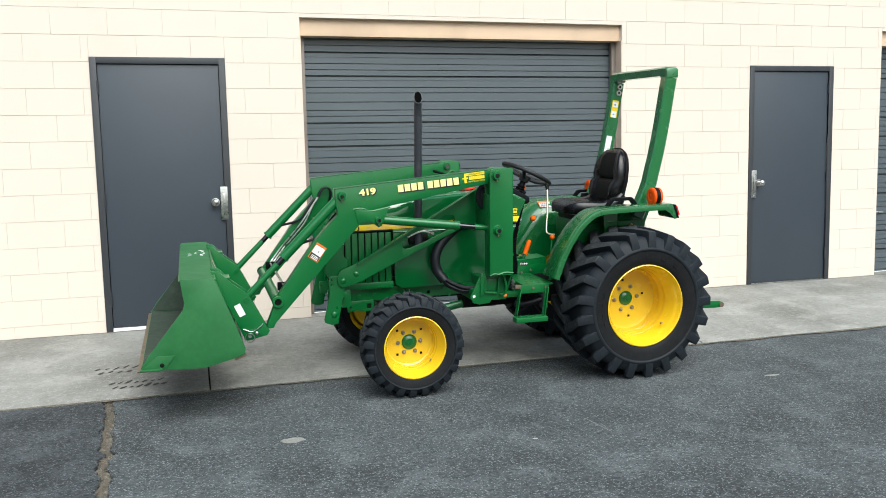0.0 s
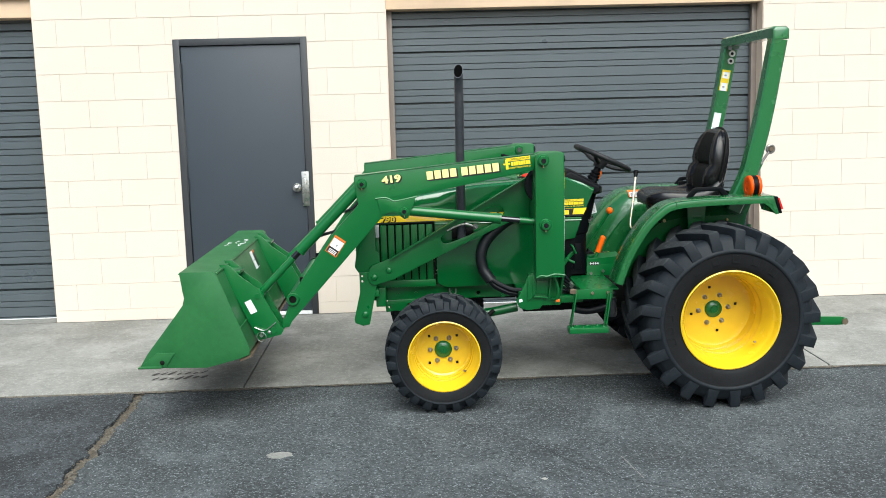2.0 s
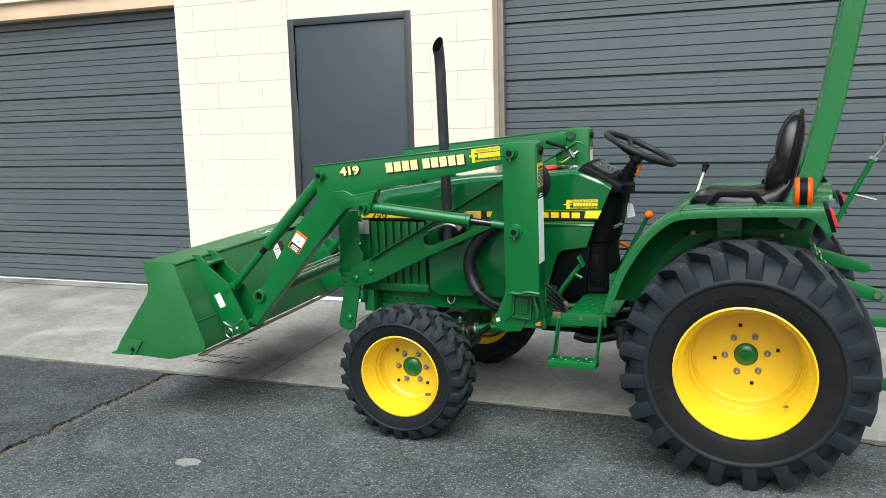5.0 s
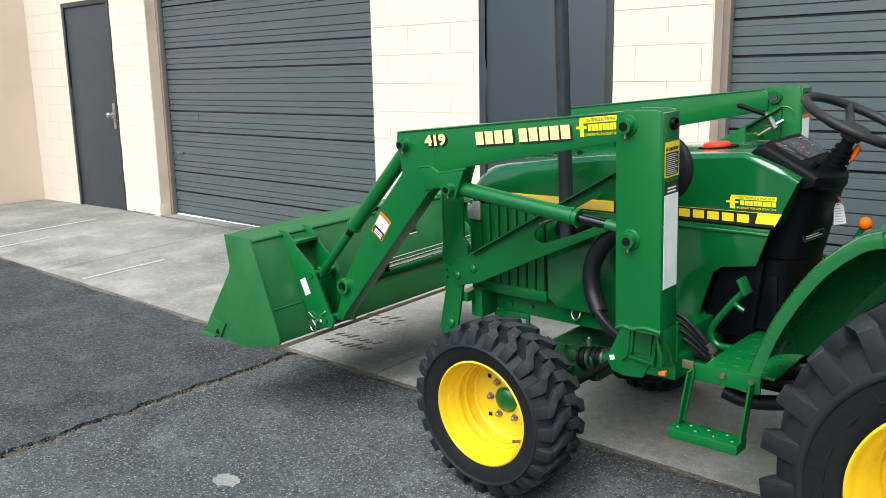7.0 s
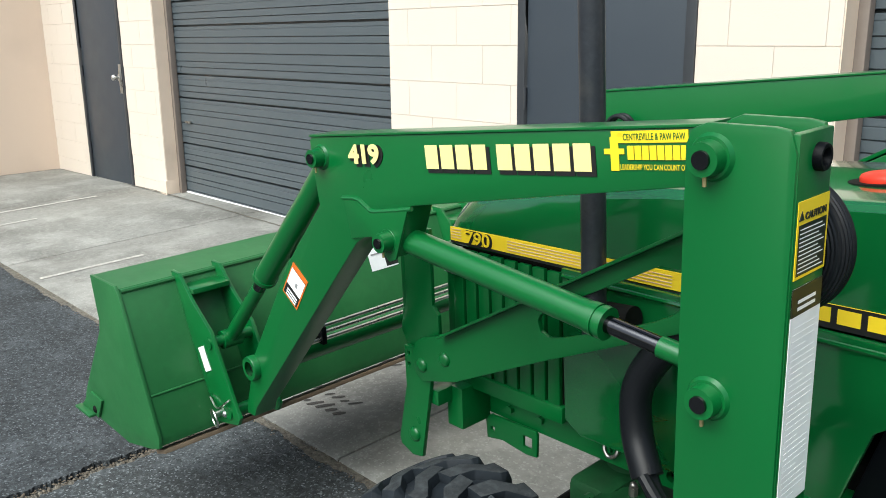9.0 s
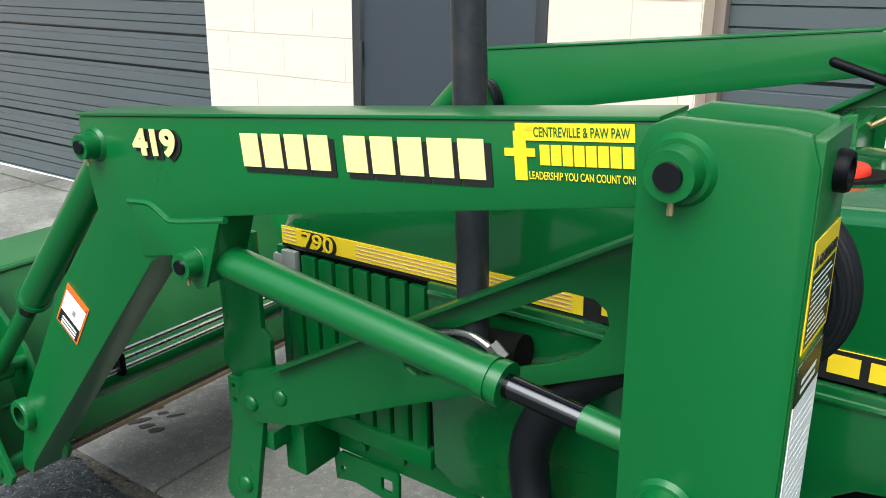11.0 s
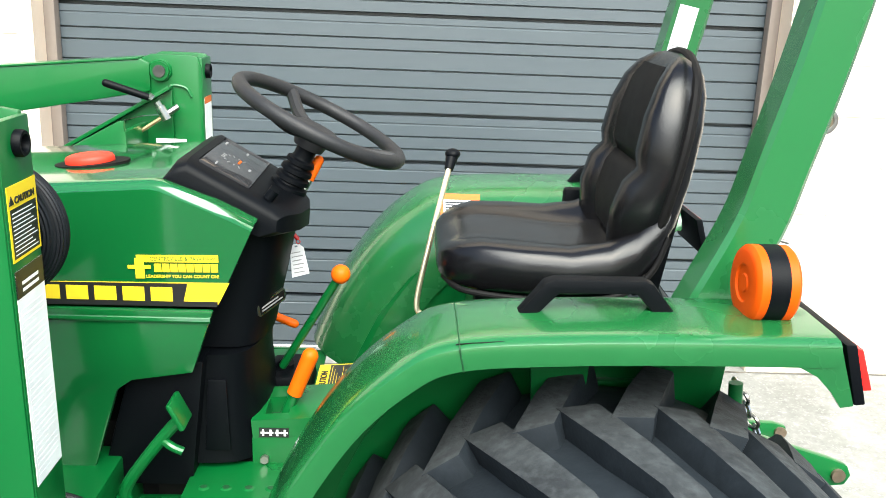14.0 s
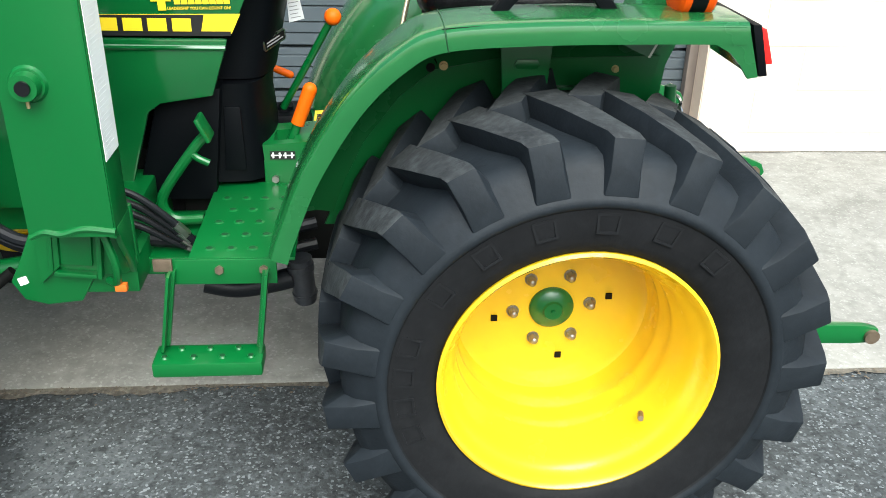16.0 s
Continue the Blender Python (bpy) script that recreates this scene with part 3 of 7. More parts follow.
def tread_block(c, R, r_in, y0, y1, lugs, h, sidewall, sweep, widths, worn, side, corner):
    """One angled block of the tread, from the middle out to the shoulder's corner and down the side wall."""
    w = y1 - y0
    mid = (y0 + y1) / 2
    Rb = R - h
    f = lambda k: r_in + k * (Rb - r_in)
    low = [(Rb, mid), (Rb - 0.005 * R, y0 + 0.32 * w), (Rb - 0.010 * R, y0 + 0.15 * w), (f(0.94), y0 + 0.030), (f(0.82), y0 + 0.012), (f(sidewall + 0.03), y0 - 0.003)]
    top = [(R, mid), (R - 0.006 * R, y0 + 0.30 * w), (R - 0.020 * R, y0 + corner * w + 0.02), (R - 0.030 * R, y0 + corner * w), (f(0.85), y0 - 0.003), (f(sidewall + 0.03), y0 - 0.0065)]
    step = 2 * math.pi / lugs
    bm = bmesh.new()
    base_row, top_row = [], []
    for k, ((rb, yb), (rt, yt)) in enumerate(zip(low, top)):
        mid_a = side * step / 2 + step * sweep[k]
        half = step * widths[k]
        flare = (1.12, 1.16, 1.3, 1.4, 1.3, 1.12)[k]
        if side:
            yb, yt = y0 + y1 - yb, y0 + y1 - yt
        if k == 0:
            yb = yt = mid + (0.05 * w if side == 0 else -0.05 * w)
        for row, r, y, g in ((base_row, rb - 0.004, yb, flare), (top_row, rt, yt, 1.0)):
            row.append([bm.verts.new((c[0] + r * math.cos(mid_a + q * half * g), y, c[2] + r * math.sin(mid_a + q * half * g))) for q in (-1, 1)])
    for k in range(len(low) - 1):
        (b0, b1), (c0, c1) = base_row[k], base_row[k + 1]
        (t0, t1), (u0, u1) = top_row[k], top_row[k + 1]
        bm.faces.new((t0, t1, u1, u0)), bm.faces.new((b0, t0, u0, c0)), bm.faces.new((b1, c1, u1, t1))
    bm.faces.new((base_row[0][0], base_row[0][1], top_row[0][1], top_row[0][0]))
    bm.faces.new((base_row[-1][0], top_row[-1][0], top_row[-1][1], base_row[-1][1]))
    bmesh.ops.recalc_face_normals(bm, faces=bm.faces)
    sharp = [e for e in bm.edges if len(e.link_faces) == 2 and e.calc_face_angle(0) > 0.45]
    bmesh.ops.bevel(bm, geom=sharp, offset=worn * h, segments=2, profile=0.55, affect="EDGES", clamp_overlap=True)
    bm.normal_update()
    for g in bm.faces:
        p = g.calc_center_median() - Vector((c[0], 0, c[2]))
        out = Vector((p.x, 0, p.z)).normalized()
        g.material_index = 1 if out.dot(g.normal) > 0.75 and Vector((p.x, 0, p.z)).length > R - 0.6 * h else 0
    return bm


def wheel(name, c, R, r_rim, y0, y1, lugs, h, dish, hub_r, stud_r, stud_turn, sidewall, words, far, sweep, widths, worn, hole_turn, corner):
    """Rim, tyre, hub and studs; y0 is the outer side. far: on the tractor's other side."""
    def put(label_name, bm, mat, parent, label="", smooth=35):
        return part(label_name, mirrored(bm) if far else bm, mat, parent, label, smooth)
    w = y1 - y0
    prof = [(0.0, dish), (r_rim * 0.64, dish), (r_rim * 0.70, dish - 0.004), (r_rim * 0.74, dish - 0.003), (r_rim * 0.79, dish - 0.008), (r_rim * 0.815, dish - 0.022), (r_rim * 0.825, dish * 0.80 + y0 * 0.20), (r_rim * 0.815, dish * 0.76 + y0 * 0.24), (r_rim * 0.815, dish * 0.71 + y0 * 0.29), (r_rim * 0.84, dish * 0.67 + y0 * 0.33), (r_rim * 0.85, dish * 0.58 + y0 * 0.42), (r_rim * 0.838, dish * 0.54 + y0 * 0.46), (r_rim * 0.845, dish * 0.48 + y0 * 0.52), (r_rim * 0.872, dish * 0.44 + y0 * 0.56), (r_rim * 0.875, y0 + 0.07), (r_rim * 0.93, y0 + 0.045), (r_rim * 0.965, y0 + 0.03), (r_rim * 0.975, y0 + 0.014), (r_rim, y0 + 0.006), (r_rim + 0.006, y0 + 0.009), (r_rim + 0.006, y0 + 0.016), (r_rim - 0.002, y0 + 0.03), (r_rim * 0.9, y0 + 0.08), (r_rim * 0.88, y1 - 0.05), (r_rim, y1 - 0.01)]
    bm = bmesh.new()
    lathe(bm, prof, (c[0], 0, c[2]), 72)
    rim = put(name, bm, YELLOW, tractor, "yellow painted steel wheel")
    tyre = put("tyre", tyre_body(c, R, r_rim + 0.002, y0, y1, h, sidewall), RUBBER, rim, "black bar-tread industrial tyre", 42)
    tyre.data.materials.append(RUBBER_LUG)
    axle = Vector((c[0], 0, c[2])) - Vector(tractor["base"])
    for g in tyre.data.polygons:
        p = g.center - axle
        g.material_index = 1 if math.hypot(p.x, p.z) > r_rim + (sidewall - 0.08) * (R - h - r_rim) else 0
    for side in (0, 1):
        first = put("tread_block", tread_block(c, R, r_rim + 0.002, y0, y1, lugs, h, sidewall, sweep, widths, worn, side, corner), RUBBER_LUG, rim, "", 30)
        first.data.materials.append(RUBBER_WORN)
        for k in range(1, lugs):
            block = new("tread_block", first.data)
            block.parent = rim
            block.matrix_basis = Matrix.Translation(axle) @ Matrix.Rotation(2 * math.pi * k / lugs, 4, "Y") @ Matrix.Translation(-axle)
    bm = bmesh.new()
    lathe(bm, [(0.0, dish - 0.028), (hub_r * 0.1, dish - 0.028), (hub_r * 0.12, dish - 0.023), (hub_r * 0.45, dish - 0.023), (hub_r * 0.52, dish - 0.0185), (hub_r * 0.95, dish - 0.014), (hub_r * 1.12, dish - 0.006), (hub_r * 1.12, dish + 0.02)], (c[0], 0, c[2]), 32)
    put("hub", bm, GREEN, rim, "green hub cap")
    for k in range(6):
        a = stud_turn + k * math.pi / 3
        x, z = c[0] + stud_r * math.cos(a), c[2] + stud_r * math.sin(a)
        bm = bmesh.new()
        rod(bm, (x, dish + 0.001, z), (x, dish - 0.003, z), 0.0135, segs=14)
        rod(bm, (x, dish - 0.003, z), (x, dish - 0.015, z), 0.0115, 0.010, segs=6)
        ball(bm, (x, dish - 0.015, z), 0.009, sy=0.9, u=10, v=6)
        put("wheel_nut", bm, DULL_STEEL, rim, "dull steel wheel nut")
    for k in range(4):
        a = hole_turn + k * math.pi / 2
        x, z = c[0] + stud_r * 1.5 * math.cos(a), c[2] + stud_r * 1.5 * math.sin(a)
        bm = bmesh.new()
        box(bm, x - 0.0065, x + 0.0065, dish - 0.005, dish - 0.0005, z - 0.0065, z + 0.0065)
        put("bolt_hole", bm, DARK, rim)
    bm = bmesh.new()
    a = math.radians(-42)
    x, z = c[0] + r_rim * 0.83 * math.cos(a), c[2] + r_rim * 0.83 * math.sin(a)
    rod(bm, (x, y0 + 0.09, z), (x - 0.01, y0 + 0.06, z + 0.01), 0.006, segs=8)
    put("valve", bm, RUST, rim)
    if words and not far:
        # raised moulded outlines on the side wall, as plain frames
        rr = r_rim + 0.36 * (R - h - r_rim)
        for start, count, turn in words:
            for k in range(count):
                a = math.radians(start - k * turn)
                bm = bmesh.new()
                m = Matrix.Translation((c[0] + rr * math.cos(a), y0 - 0.0035, c[2] + rr * math.sin(a))) @ Matrix.Rotation(-(a - math.pi / 2), 4, "Y")
                prism(bm, [(-0.019, -0.019), (0.019, -0.019), (0.021, 0.019), (-0.021, 0.019)], -0.0009, 0.004, 0, holes=[[(-0.0145, -0.0145), (-0.0165, 0.0145), (0.0165, 0.0145), (0.0145, -0.0145)]])
                bmesh.ops.transform(bm, matrix=m, verts=bm.verts)
                put("moulded_mark", bm, RUBBER_SIDE, rim)
    return rim


REAR, FRONT = (2.716, 0, 0.480), (1.237, 0, 0.314)
for far in (False, True):
    wheel("rear_wheel", REAR, 0.484, 0.257, 4.696, 5.125, 21, 0.042, 4.970, 0.042, 0.082, 0.1, 0.60, [(199, 4, 11.5), (144, 6, 18.8)], far, (0.74, 0.40, 0.05, 0.0, 0.0, 0.0), (0.22, 0.21, 0.19, 0.185, 0.20, 0.25), 0.06, 0.2, 0.02)
    wheel("front_wheel", FRONT, 0.313, 0.186, 4.785, 5.005, 23, 0.021, 4.950, 0.042, 0.070, 0.03, 0.62, [], far, (0.62, 0.48, 0.03, 0.0, 0.0, 0.0), (0.22, 0.24, 0.25, 0.25, 0.25, 0.26), 0.2, 0.78, 0.05)

# axles and running gear
bm = bmesh.new()
rod(bm, (1.24, 5.02, 0.33), (1.24, 5.92, 0.33), 0.05)
rod(bm, (1.24, 5.06, 0.32), (1.24, 5.16, 0.33), 0.085, 0.06)
rod(bm, (1.24, 5.88, 0.32), (1.24, 5.78, 0.33), 0.085, 0.06)
ball(bm, (1.25, CY, 0.34), 0.11, 1.0, 1.2, 1.0)
rod(bm, (1.24, 5.19, 0.28), (1.24, 5.19, 0.41), 0.045, 0.035)
rod(bm, (1.24, 5.75, 0.28), (1.24, 5.75, 0.41), 0.045, 0.035)
box(bm, 1.18, 1.30, 5.30, 5.64, 0.35, 0.43, 0.02)
part("front_axle", bm, GREEN_DARK, tractor, "green cast front axle")
bm = bmesh.new()
rod(bm, (1.45, 5.271, 0.418), (1.68, 5.262, 0.458), 0.026, segs=18)
shaft = part("drive_shaft_cover", bm, GREEN, tractor, "green drive shaft tube")
bm = bmesh.new()
rod(bm, (1.345, 5.268, 0.400), (1.444, 5.270, 0.417), 0.034, 0.038, segs=20)
for k in range(4):
    rod(bm, (1.352 + 0.024 * k, 5.268, 0.4015 + 0.004 * k), (1.360 + 0.024 * k, 5.268, 0.4028 + 0.004 * k), 0.042, segs=20)
part("shaft_boot", bm, HOSE, shaft, "black rubber shaft boot")
bm = bmesh.new()
rod(bm, (1.442, 5.271, 0.4165), (1.458, 5.271, 0.4195), 0.034, segs=20)
part("tube_collar", bm, DULL_STEEL, shaft, "bright steel collar")
bm = bmesh.new()
box(bm, 1.27, 1.42, 5.27, 5.44, 0.31, 0.40, 0.02)
rod(bm, (1.336, 5.345, 0.30), (1.336, 5.345, 0.425), 0.045, 0.038)
rod(bm, (1.39, 5.272, 0.40), (1.45, 5.272, 0.418), 0.045, 0.036)
box(bm, 1.27, 1.33, 5.26, 5.34, 0.38, 0.425, 0.012)
box(bm, 1.36, 1.41, 5.31, 5.38, 0.38, 0.412, 0.01)
for x, y, z in ((1.285, 5.255, 0.44), (1.31, 5.26, 0.36), (1.40, 5.262, 0.35), (1.375, 5.30, 0.435)):
    rod(bm, (x, y, z), (x, y - 0.014, z), 0.012, segs=6)
part("axle_gearbox", bm, GREEN_DARK, tractor, "grimy green cast axle gearbox")
bm = bmesh.new()
rod(bm, (1.336, 5.345, 0.42), (1.336, 5.345, 0.445), 0.011, segs=8)
ball(bm, (1.336, 5.345, 0.45), 0.009)
part("grease_nipple", bm, DULL_STEEL, tractor)
bm = bmesh.new()
tube(bm, [(1.16, 5.10, 0.29), (1.10, 5.3, 0.29), (1.10, 5.6, 0.29), (1.16, 5.84, 0.29)], 0.012)
part("tie_rod", bm, DARK, tractor)
bm = bmesh.new()
rod(bm, (1.29, 5.15, 0.265), (1.54, 5.20, 0.458), 0.013, segs=12)
part("drag_link", bm, DARK, tractor)
for s in (0, 1):
    bm = bmesh.new()
    prism(bm, [(0.926, 0.445), (0.922, 0.50), (0.94, 0.515), (1.09, 0.519), (1.096, 0.51), (1.094, 0.449), (1.06, 0.445), (0.98, 0.455)], 5.288, 5.298, 0.003, holes=[[(1.05, 0.465), (1.05, 0.495), (1.078, 0.495), (1.078, 0.465)], [(0.94, 0.47), (0.94, 0.482), (0.952, 0.482), (0.952, 0.47)]])
    part("slotted_bracket", mirrored(bm) if s else bm, GREEN, tractor)
    bm = bmesh.new()
    tube(bm, [(1.295, 5.296, 0.575), (1.297, 5.286, 0.552), (1.312, 5.284, 0.538), (1.328, 5.286, 0.548), (1.331, 5.296, 0.57)], 0.0045, segs=8)
    part("rail_hook", mirrored(bm) if s else bm, DULL_STEEL, tractor)
for s in (0, 1):
    bm = bmesh.new()
    y = 5.30
    prism(bm, [(0.80, 0.515), (0.80, 0.595), (1.82, 0.60), (1.82, 0.515), (1.40, 0.512), (1.06, 0.512)], y, y + 0.02, 0.003, holes=[[(1.46 + 0.012 * math.cos(a), 0.54 + 0.012 * math.sin(a)) for a in (i * math.pi / 4 for i in range(8))]])
    for x, z in ((0.86, 0.55), (1.0, 0.545), (1.10, 0.55), (1.30, 0.55), (1.56, 0.56), (1.60, 0.52)):
        rod(bm, (x, y, z), (x, y - 0.01, z), 0.011, segs=6)
    part("frame_rail", mirrored(bm) if s else bm, GREEN, tractor)
bm = bmesh.new()
box(bm, 1.36, 1.98, 5.34, 5.60, 0.49, 0.70, 0.03)
box(bm, 1.9, 2.85, 5.31, 5.63, 0.41, 0.62, 0.04)
rod(bm, (1.74, CY, 0.48), (1.98, CY, 0.48), 0.10)
part("engine_block", bm, DARK, tractor, "dark oily engine and gearbox casting")
bm = bmesh.new()
rod(bm, (2.716, 5.10, 0.487), (2.716, 5.84, 0.487), 0.075)
rod(bm, (2.716, 5.14, 0.487), (2.716, 5.20, 0.487), 0.12, 0.1)
rod(bm, (2.716, 5.80, 0.487), (2.716, 5.74, 0.487), 0.12, 0.1)
box(bm, 2.55, 2.9, 5.25, 5.69, 0.40, 0.72, 0.03)
part("rear_axle", bm, GREEN_DARK, tractor, "green cast rear axle housing")
bm = bmesh.new()
rod(bm, (2.186, 5.10, 0.535), (2.194, 5.105, 0.430), 0.026, 0.025, segs=20)
rod(bm, (2.186, 5.10, 0.520), (2.187, 5.10, 0.507), 0.0295, segs=20)
rod(bm, (2.193, 5.105, 0.448), (2.195, 5.105, 0.424), 0.0285, 0.022, segs=20)
part("filter_canister", bm, EXHAUST, tractor, "grey grimy filter canister")
bm = bmesh.new()
tube(bm, [(1.98, 5.105, 0.475), (2.04, 5.105, 0.462), (2.10, 5.105, 0.468), (2.17, 5.105, 0.485)], 0.023, segs=18)
part("suction_pipe", bm, HOSE, tractor, "thick black suction pipe")
for z in (0.47, 0.52):
    bm = bmesh.new()
    tube(bm, [(1.80, 5.1, 0.60), (1.90, 5.10, z + 0.06), (2.05, 5.12, z + 0.05), (2.22, 5.16, z + 0.07)], 0.014)
    part("under_step_hose", bm, HOSE, tractor)

# hood
def hood_section(x, zb, zs, zt, w, wt):
    half = [(w, zb), (w, zb + (zs - zb) * 0.5), (w - 0.002, zs), (w - 0.012, zs + (zt - zs) * 0.35), (wt + 0.015, zt - (zt - zs) * 0.22), (wt, zt - (zt - zs) * 0.05), (wt * 0.5, zt)]
    left = [(x, CY - a, z) for a, z in half]
    return left + [(x, CY + a, z) for a, z in half[::-1]]


bm = bmesh.new()
loft(bm, [hood_section(0.848, 0.965, 0.982, 0.992, 0.200, 0.175), hood_section(0.856, 0.962, 0.998, 1.018, 0.214, 0.172), hood_section(0.876, 0.962, 1.018, 1.056, 0.219, 0.174), hood_section(0.91, 0.963, 1.040, 1.085, 0.221, 0.176), hood_section(0.95, 0.963, 1.062, 1.103, 0.221, 0.178), hood_section(1.01, 0.964, 1.083, 1.114, 0.221, 0.181), hood_section(1.24, 0.968, 1.122, 1.146, 0.221, 0.185), hood_section(1.45, 0.972, 1.151, 1.170, 0.221, 0.187), hood_section(1.78, 0.975, 1.175, 1.191, 0.221, 0.188), hood_section(1.945, 0.977, 1.187, 1.202, 0.221, 0.188), hood_section(1.962, 0.977, 1.184, 1.199, 0.221, 0.188), hood_section(2.055, 0.977, 1.146, 1.166, 0.221, 0.192), hood_section(2.15, 0.977, 1.103, 1.119, 0.221, 0.2)])
cut = bmesh.ops.bisect_plane(bm, geom=bm.verts[:] + bm.edges[:] + bm.faces[:], plane_co=(2.055, CY, 0.977), plane_no=(0.141, 0, -0.063), clear_outer=True)
bmesh.ops.contextual_create(bm, geom=[e for e in cut["geom_cut"] if isinstance(e, bmesh.types.BMEdge)])
part("hood", bm, GREEN_GLOSS, tractor, "glossy green engine hood", 50)
SIDE = [(1.215, 0.972), (2.05, 0.972), (2.01, 0.852), (1.90, 0.835), (1.872, 0.815), (1.805, 0.60), (1.27, 0.592), (1.225, 0.62)]
bm = bmesh.new()
prism(bm, SIDE, CY - 0.236, CY - 0.218, 0.006)
for a, c in (((1.22, 0.955), (2.045, 0.955)),):
    rod(bm, (a[0], CY - 0.235, a[1]), (c[0], CY - 0.235, c[1]), 0.006, segs=8)
both("side_panel", bm, GREEN_GLOSS)
for s in (0, 1):
    bm = bmesh.new()
    box(bm, 0.868, 1.213, CY - 0.212, CY - 0.205, 0.63, 0.965)
    screen = part("grille_screen", mirrored(bm) if s else bm, DARK, tractor, "dark screen behind the side grille")
    for k in range(8):
        bm = bmesh.new()
        x = 0.885 + k * 0.043
        box(bm, x - 0.0172, x + 0.0172, CY - 0.226, CY - 0.213, 0.635, 0.955, 0.003)
        part("grille_slat", mirrored(bm) if s else bm, GREEN, screen)
bm = bmesh.new()
box(bm, 0.86, 1.215, CY - 0.232, CY - 0.200, 0.600, 0.640, 0.004)
box(bm, 0.845, 0.868, CY - 0.225, CY - 0.19, 0.60, 0.965, 0.004)
both("grille_frame", bm, GREEN)
bm = bmesh.new()
box(bm, 0.850, 0.864, CY - 0.2, CY + 0.2, 0.62, 0.962, 0.003)
for k in range(7):
    box(bm, 0.842, 0.852, CY - 0.19, CY + 0.19, 0.66 + k * 0.03, 0.672 + k * 0.03)
part("front_grille", bm, PLASTIC, tractor, "black front grille")
bm = bmesh.new()
box(bm, 0.834, 0.868, CY - 0.230, CY - 0.10, 0.885, 0.95, 0.012)
lamps = both("headlight", bm, LENS, label="clear rectangular headlight")
bm = bmesh.new()
box(bm, 0.868, 0.905, CY - 0.236, CY - 0.222, 0.889, 0.962, 0.004)
part("lens_side", bm, LENS, lamps[0])
on_hood = Matrix.Translation((1.787, 5.435, 1.1935)) @ Matrix.Rotation(-0.10, 4, "Y")
bm = bmesh.new()
prism(bm, [(0.07 * math.cos(a), 0.05 * math.sin(a)) for a in (i * math.pi / 12 for i in range(24))], -0.02, 0.0015, 0.0, axis="z")
bmesh.ops.transform(bm, matrix=on_hood, verts=bm.verts)
part("fuel_cap_well", bm, DARK, tractor)
bm = bmesh.new()
loft(bm, [[tuple(on_hood @ Vector((-0.004 + 0.046 * g * math.cos(a), 0.038 * g * math.sin(a), z - 0.005))) for a in (i * math.pi / 12 for i in range(24))] for z, g in ((0.0, 0.96), (0.006, 1.0), (0.014, 1.0), (0.019, 0.93), (0.022, 0.75), (0.023, 0.4))])
part("fuel_cap", bm, RED_CAP, tractor, "red fuel cap in the hood top", 50)

# yellow stripe and marks on the hood side
Y0 = CY - 0.2225
for s in (0, 1):
    bm = bmesh.new()
    prism(bm, [(0.862, 0.971), (0.862, 1.006), (1.40, 1.012), (2.078, 1.022), (2.058, 0.982)], Y0 - 0.0012, Y0 + 0.001)
    stripe = part("hood_stripe", mirrored(bm) if s else bm, YELLOW_DECAL, tractor, "yellow stripe decal")
    bm = bmesh.new()
    prism(bm, [(1.52, 0.974), (1.52, 0.984), (2.057, 0.9865), (2.055, 0.977)], Y0 - 0.0016, Y0 - 0.0008)
    prism(bm, [(0.862, 0.966), (0.862, 0.972), (1.53, 0.975), (1.53, 0.969)], Y0 - 0.0016, Y0 - 0.0008)
    prism(bm, [(1.50, 0.975), (1.50, 1.014), (2.005, 1.020), (1.995, 0.979)], Y0 - 0.0018, Y0 - 0.0008)
    part("stripe_shadow", mirrored(bm) if s else bm, BLACK_DECAL, stripe)
    for k in range(9):
        x = 1.53 + k * 0.049 + (0.018 if k > 3 else 0)
        bm = bmesh.new()
        box(bm, x, x + 0.038, Y0 - 0.0026, Y0 - 0.0018, 0.986, 1.012)
        part("plain_letter_block", mirrored(bm) if s else bm, YELLOW_DECAL, stripe)
    for k in range(4):
        bm = bmesh.new()
        z = 0.979 + k * 0.007
        prism(bm, [(1.05, z), (1.05, z + 0.0015), (1.48, z + 0.005), (1.48, z + 0.0035)], Y0 - 0.0022, Y0 - 0.0012)
        prism(bm, [(0.866, z), (0.866, z + 0.0015), (0.90, z + 0.002), (0.90, z + 0.0005)], Y0 - 0.0022, Y0 - 0.0012)
        part("stripe_line", mirrored(bm) if s else bm, LINTEL, stripe)


def side_text(text, size, x, y, z, mat, name, parent, bold=0.0, slope=0.0, stretch=1.0):
    m = Matrix.Translation((x, y, z)) @ Matrix.Rotation(-slope, 4, "Y") @ Matrix(((stretch, 0, 0, 0), (0, 0, -1, 0), (0, 1, 0, 0), (0, 0, 0, 1)))
    return letters(text, size, m, mat, name, parent, bold)


near_stripe = next(o for o in tractor.children if o.name.startswith("hood_stripe"))
side_text("790", 0.044, 0.918, Y0 - 0.0022, 0.972, BLACK_DECAL, "number_shadow", near_stripe, 0.0032, 0.0, 1.25)
side_text("790", 0.042, 0.915, Y0 - 0.0034, 0.9745, YELLOW_DECAL, "model_number", near_stripe, 0.0004, 0.0, 1.3)


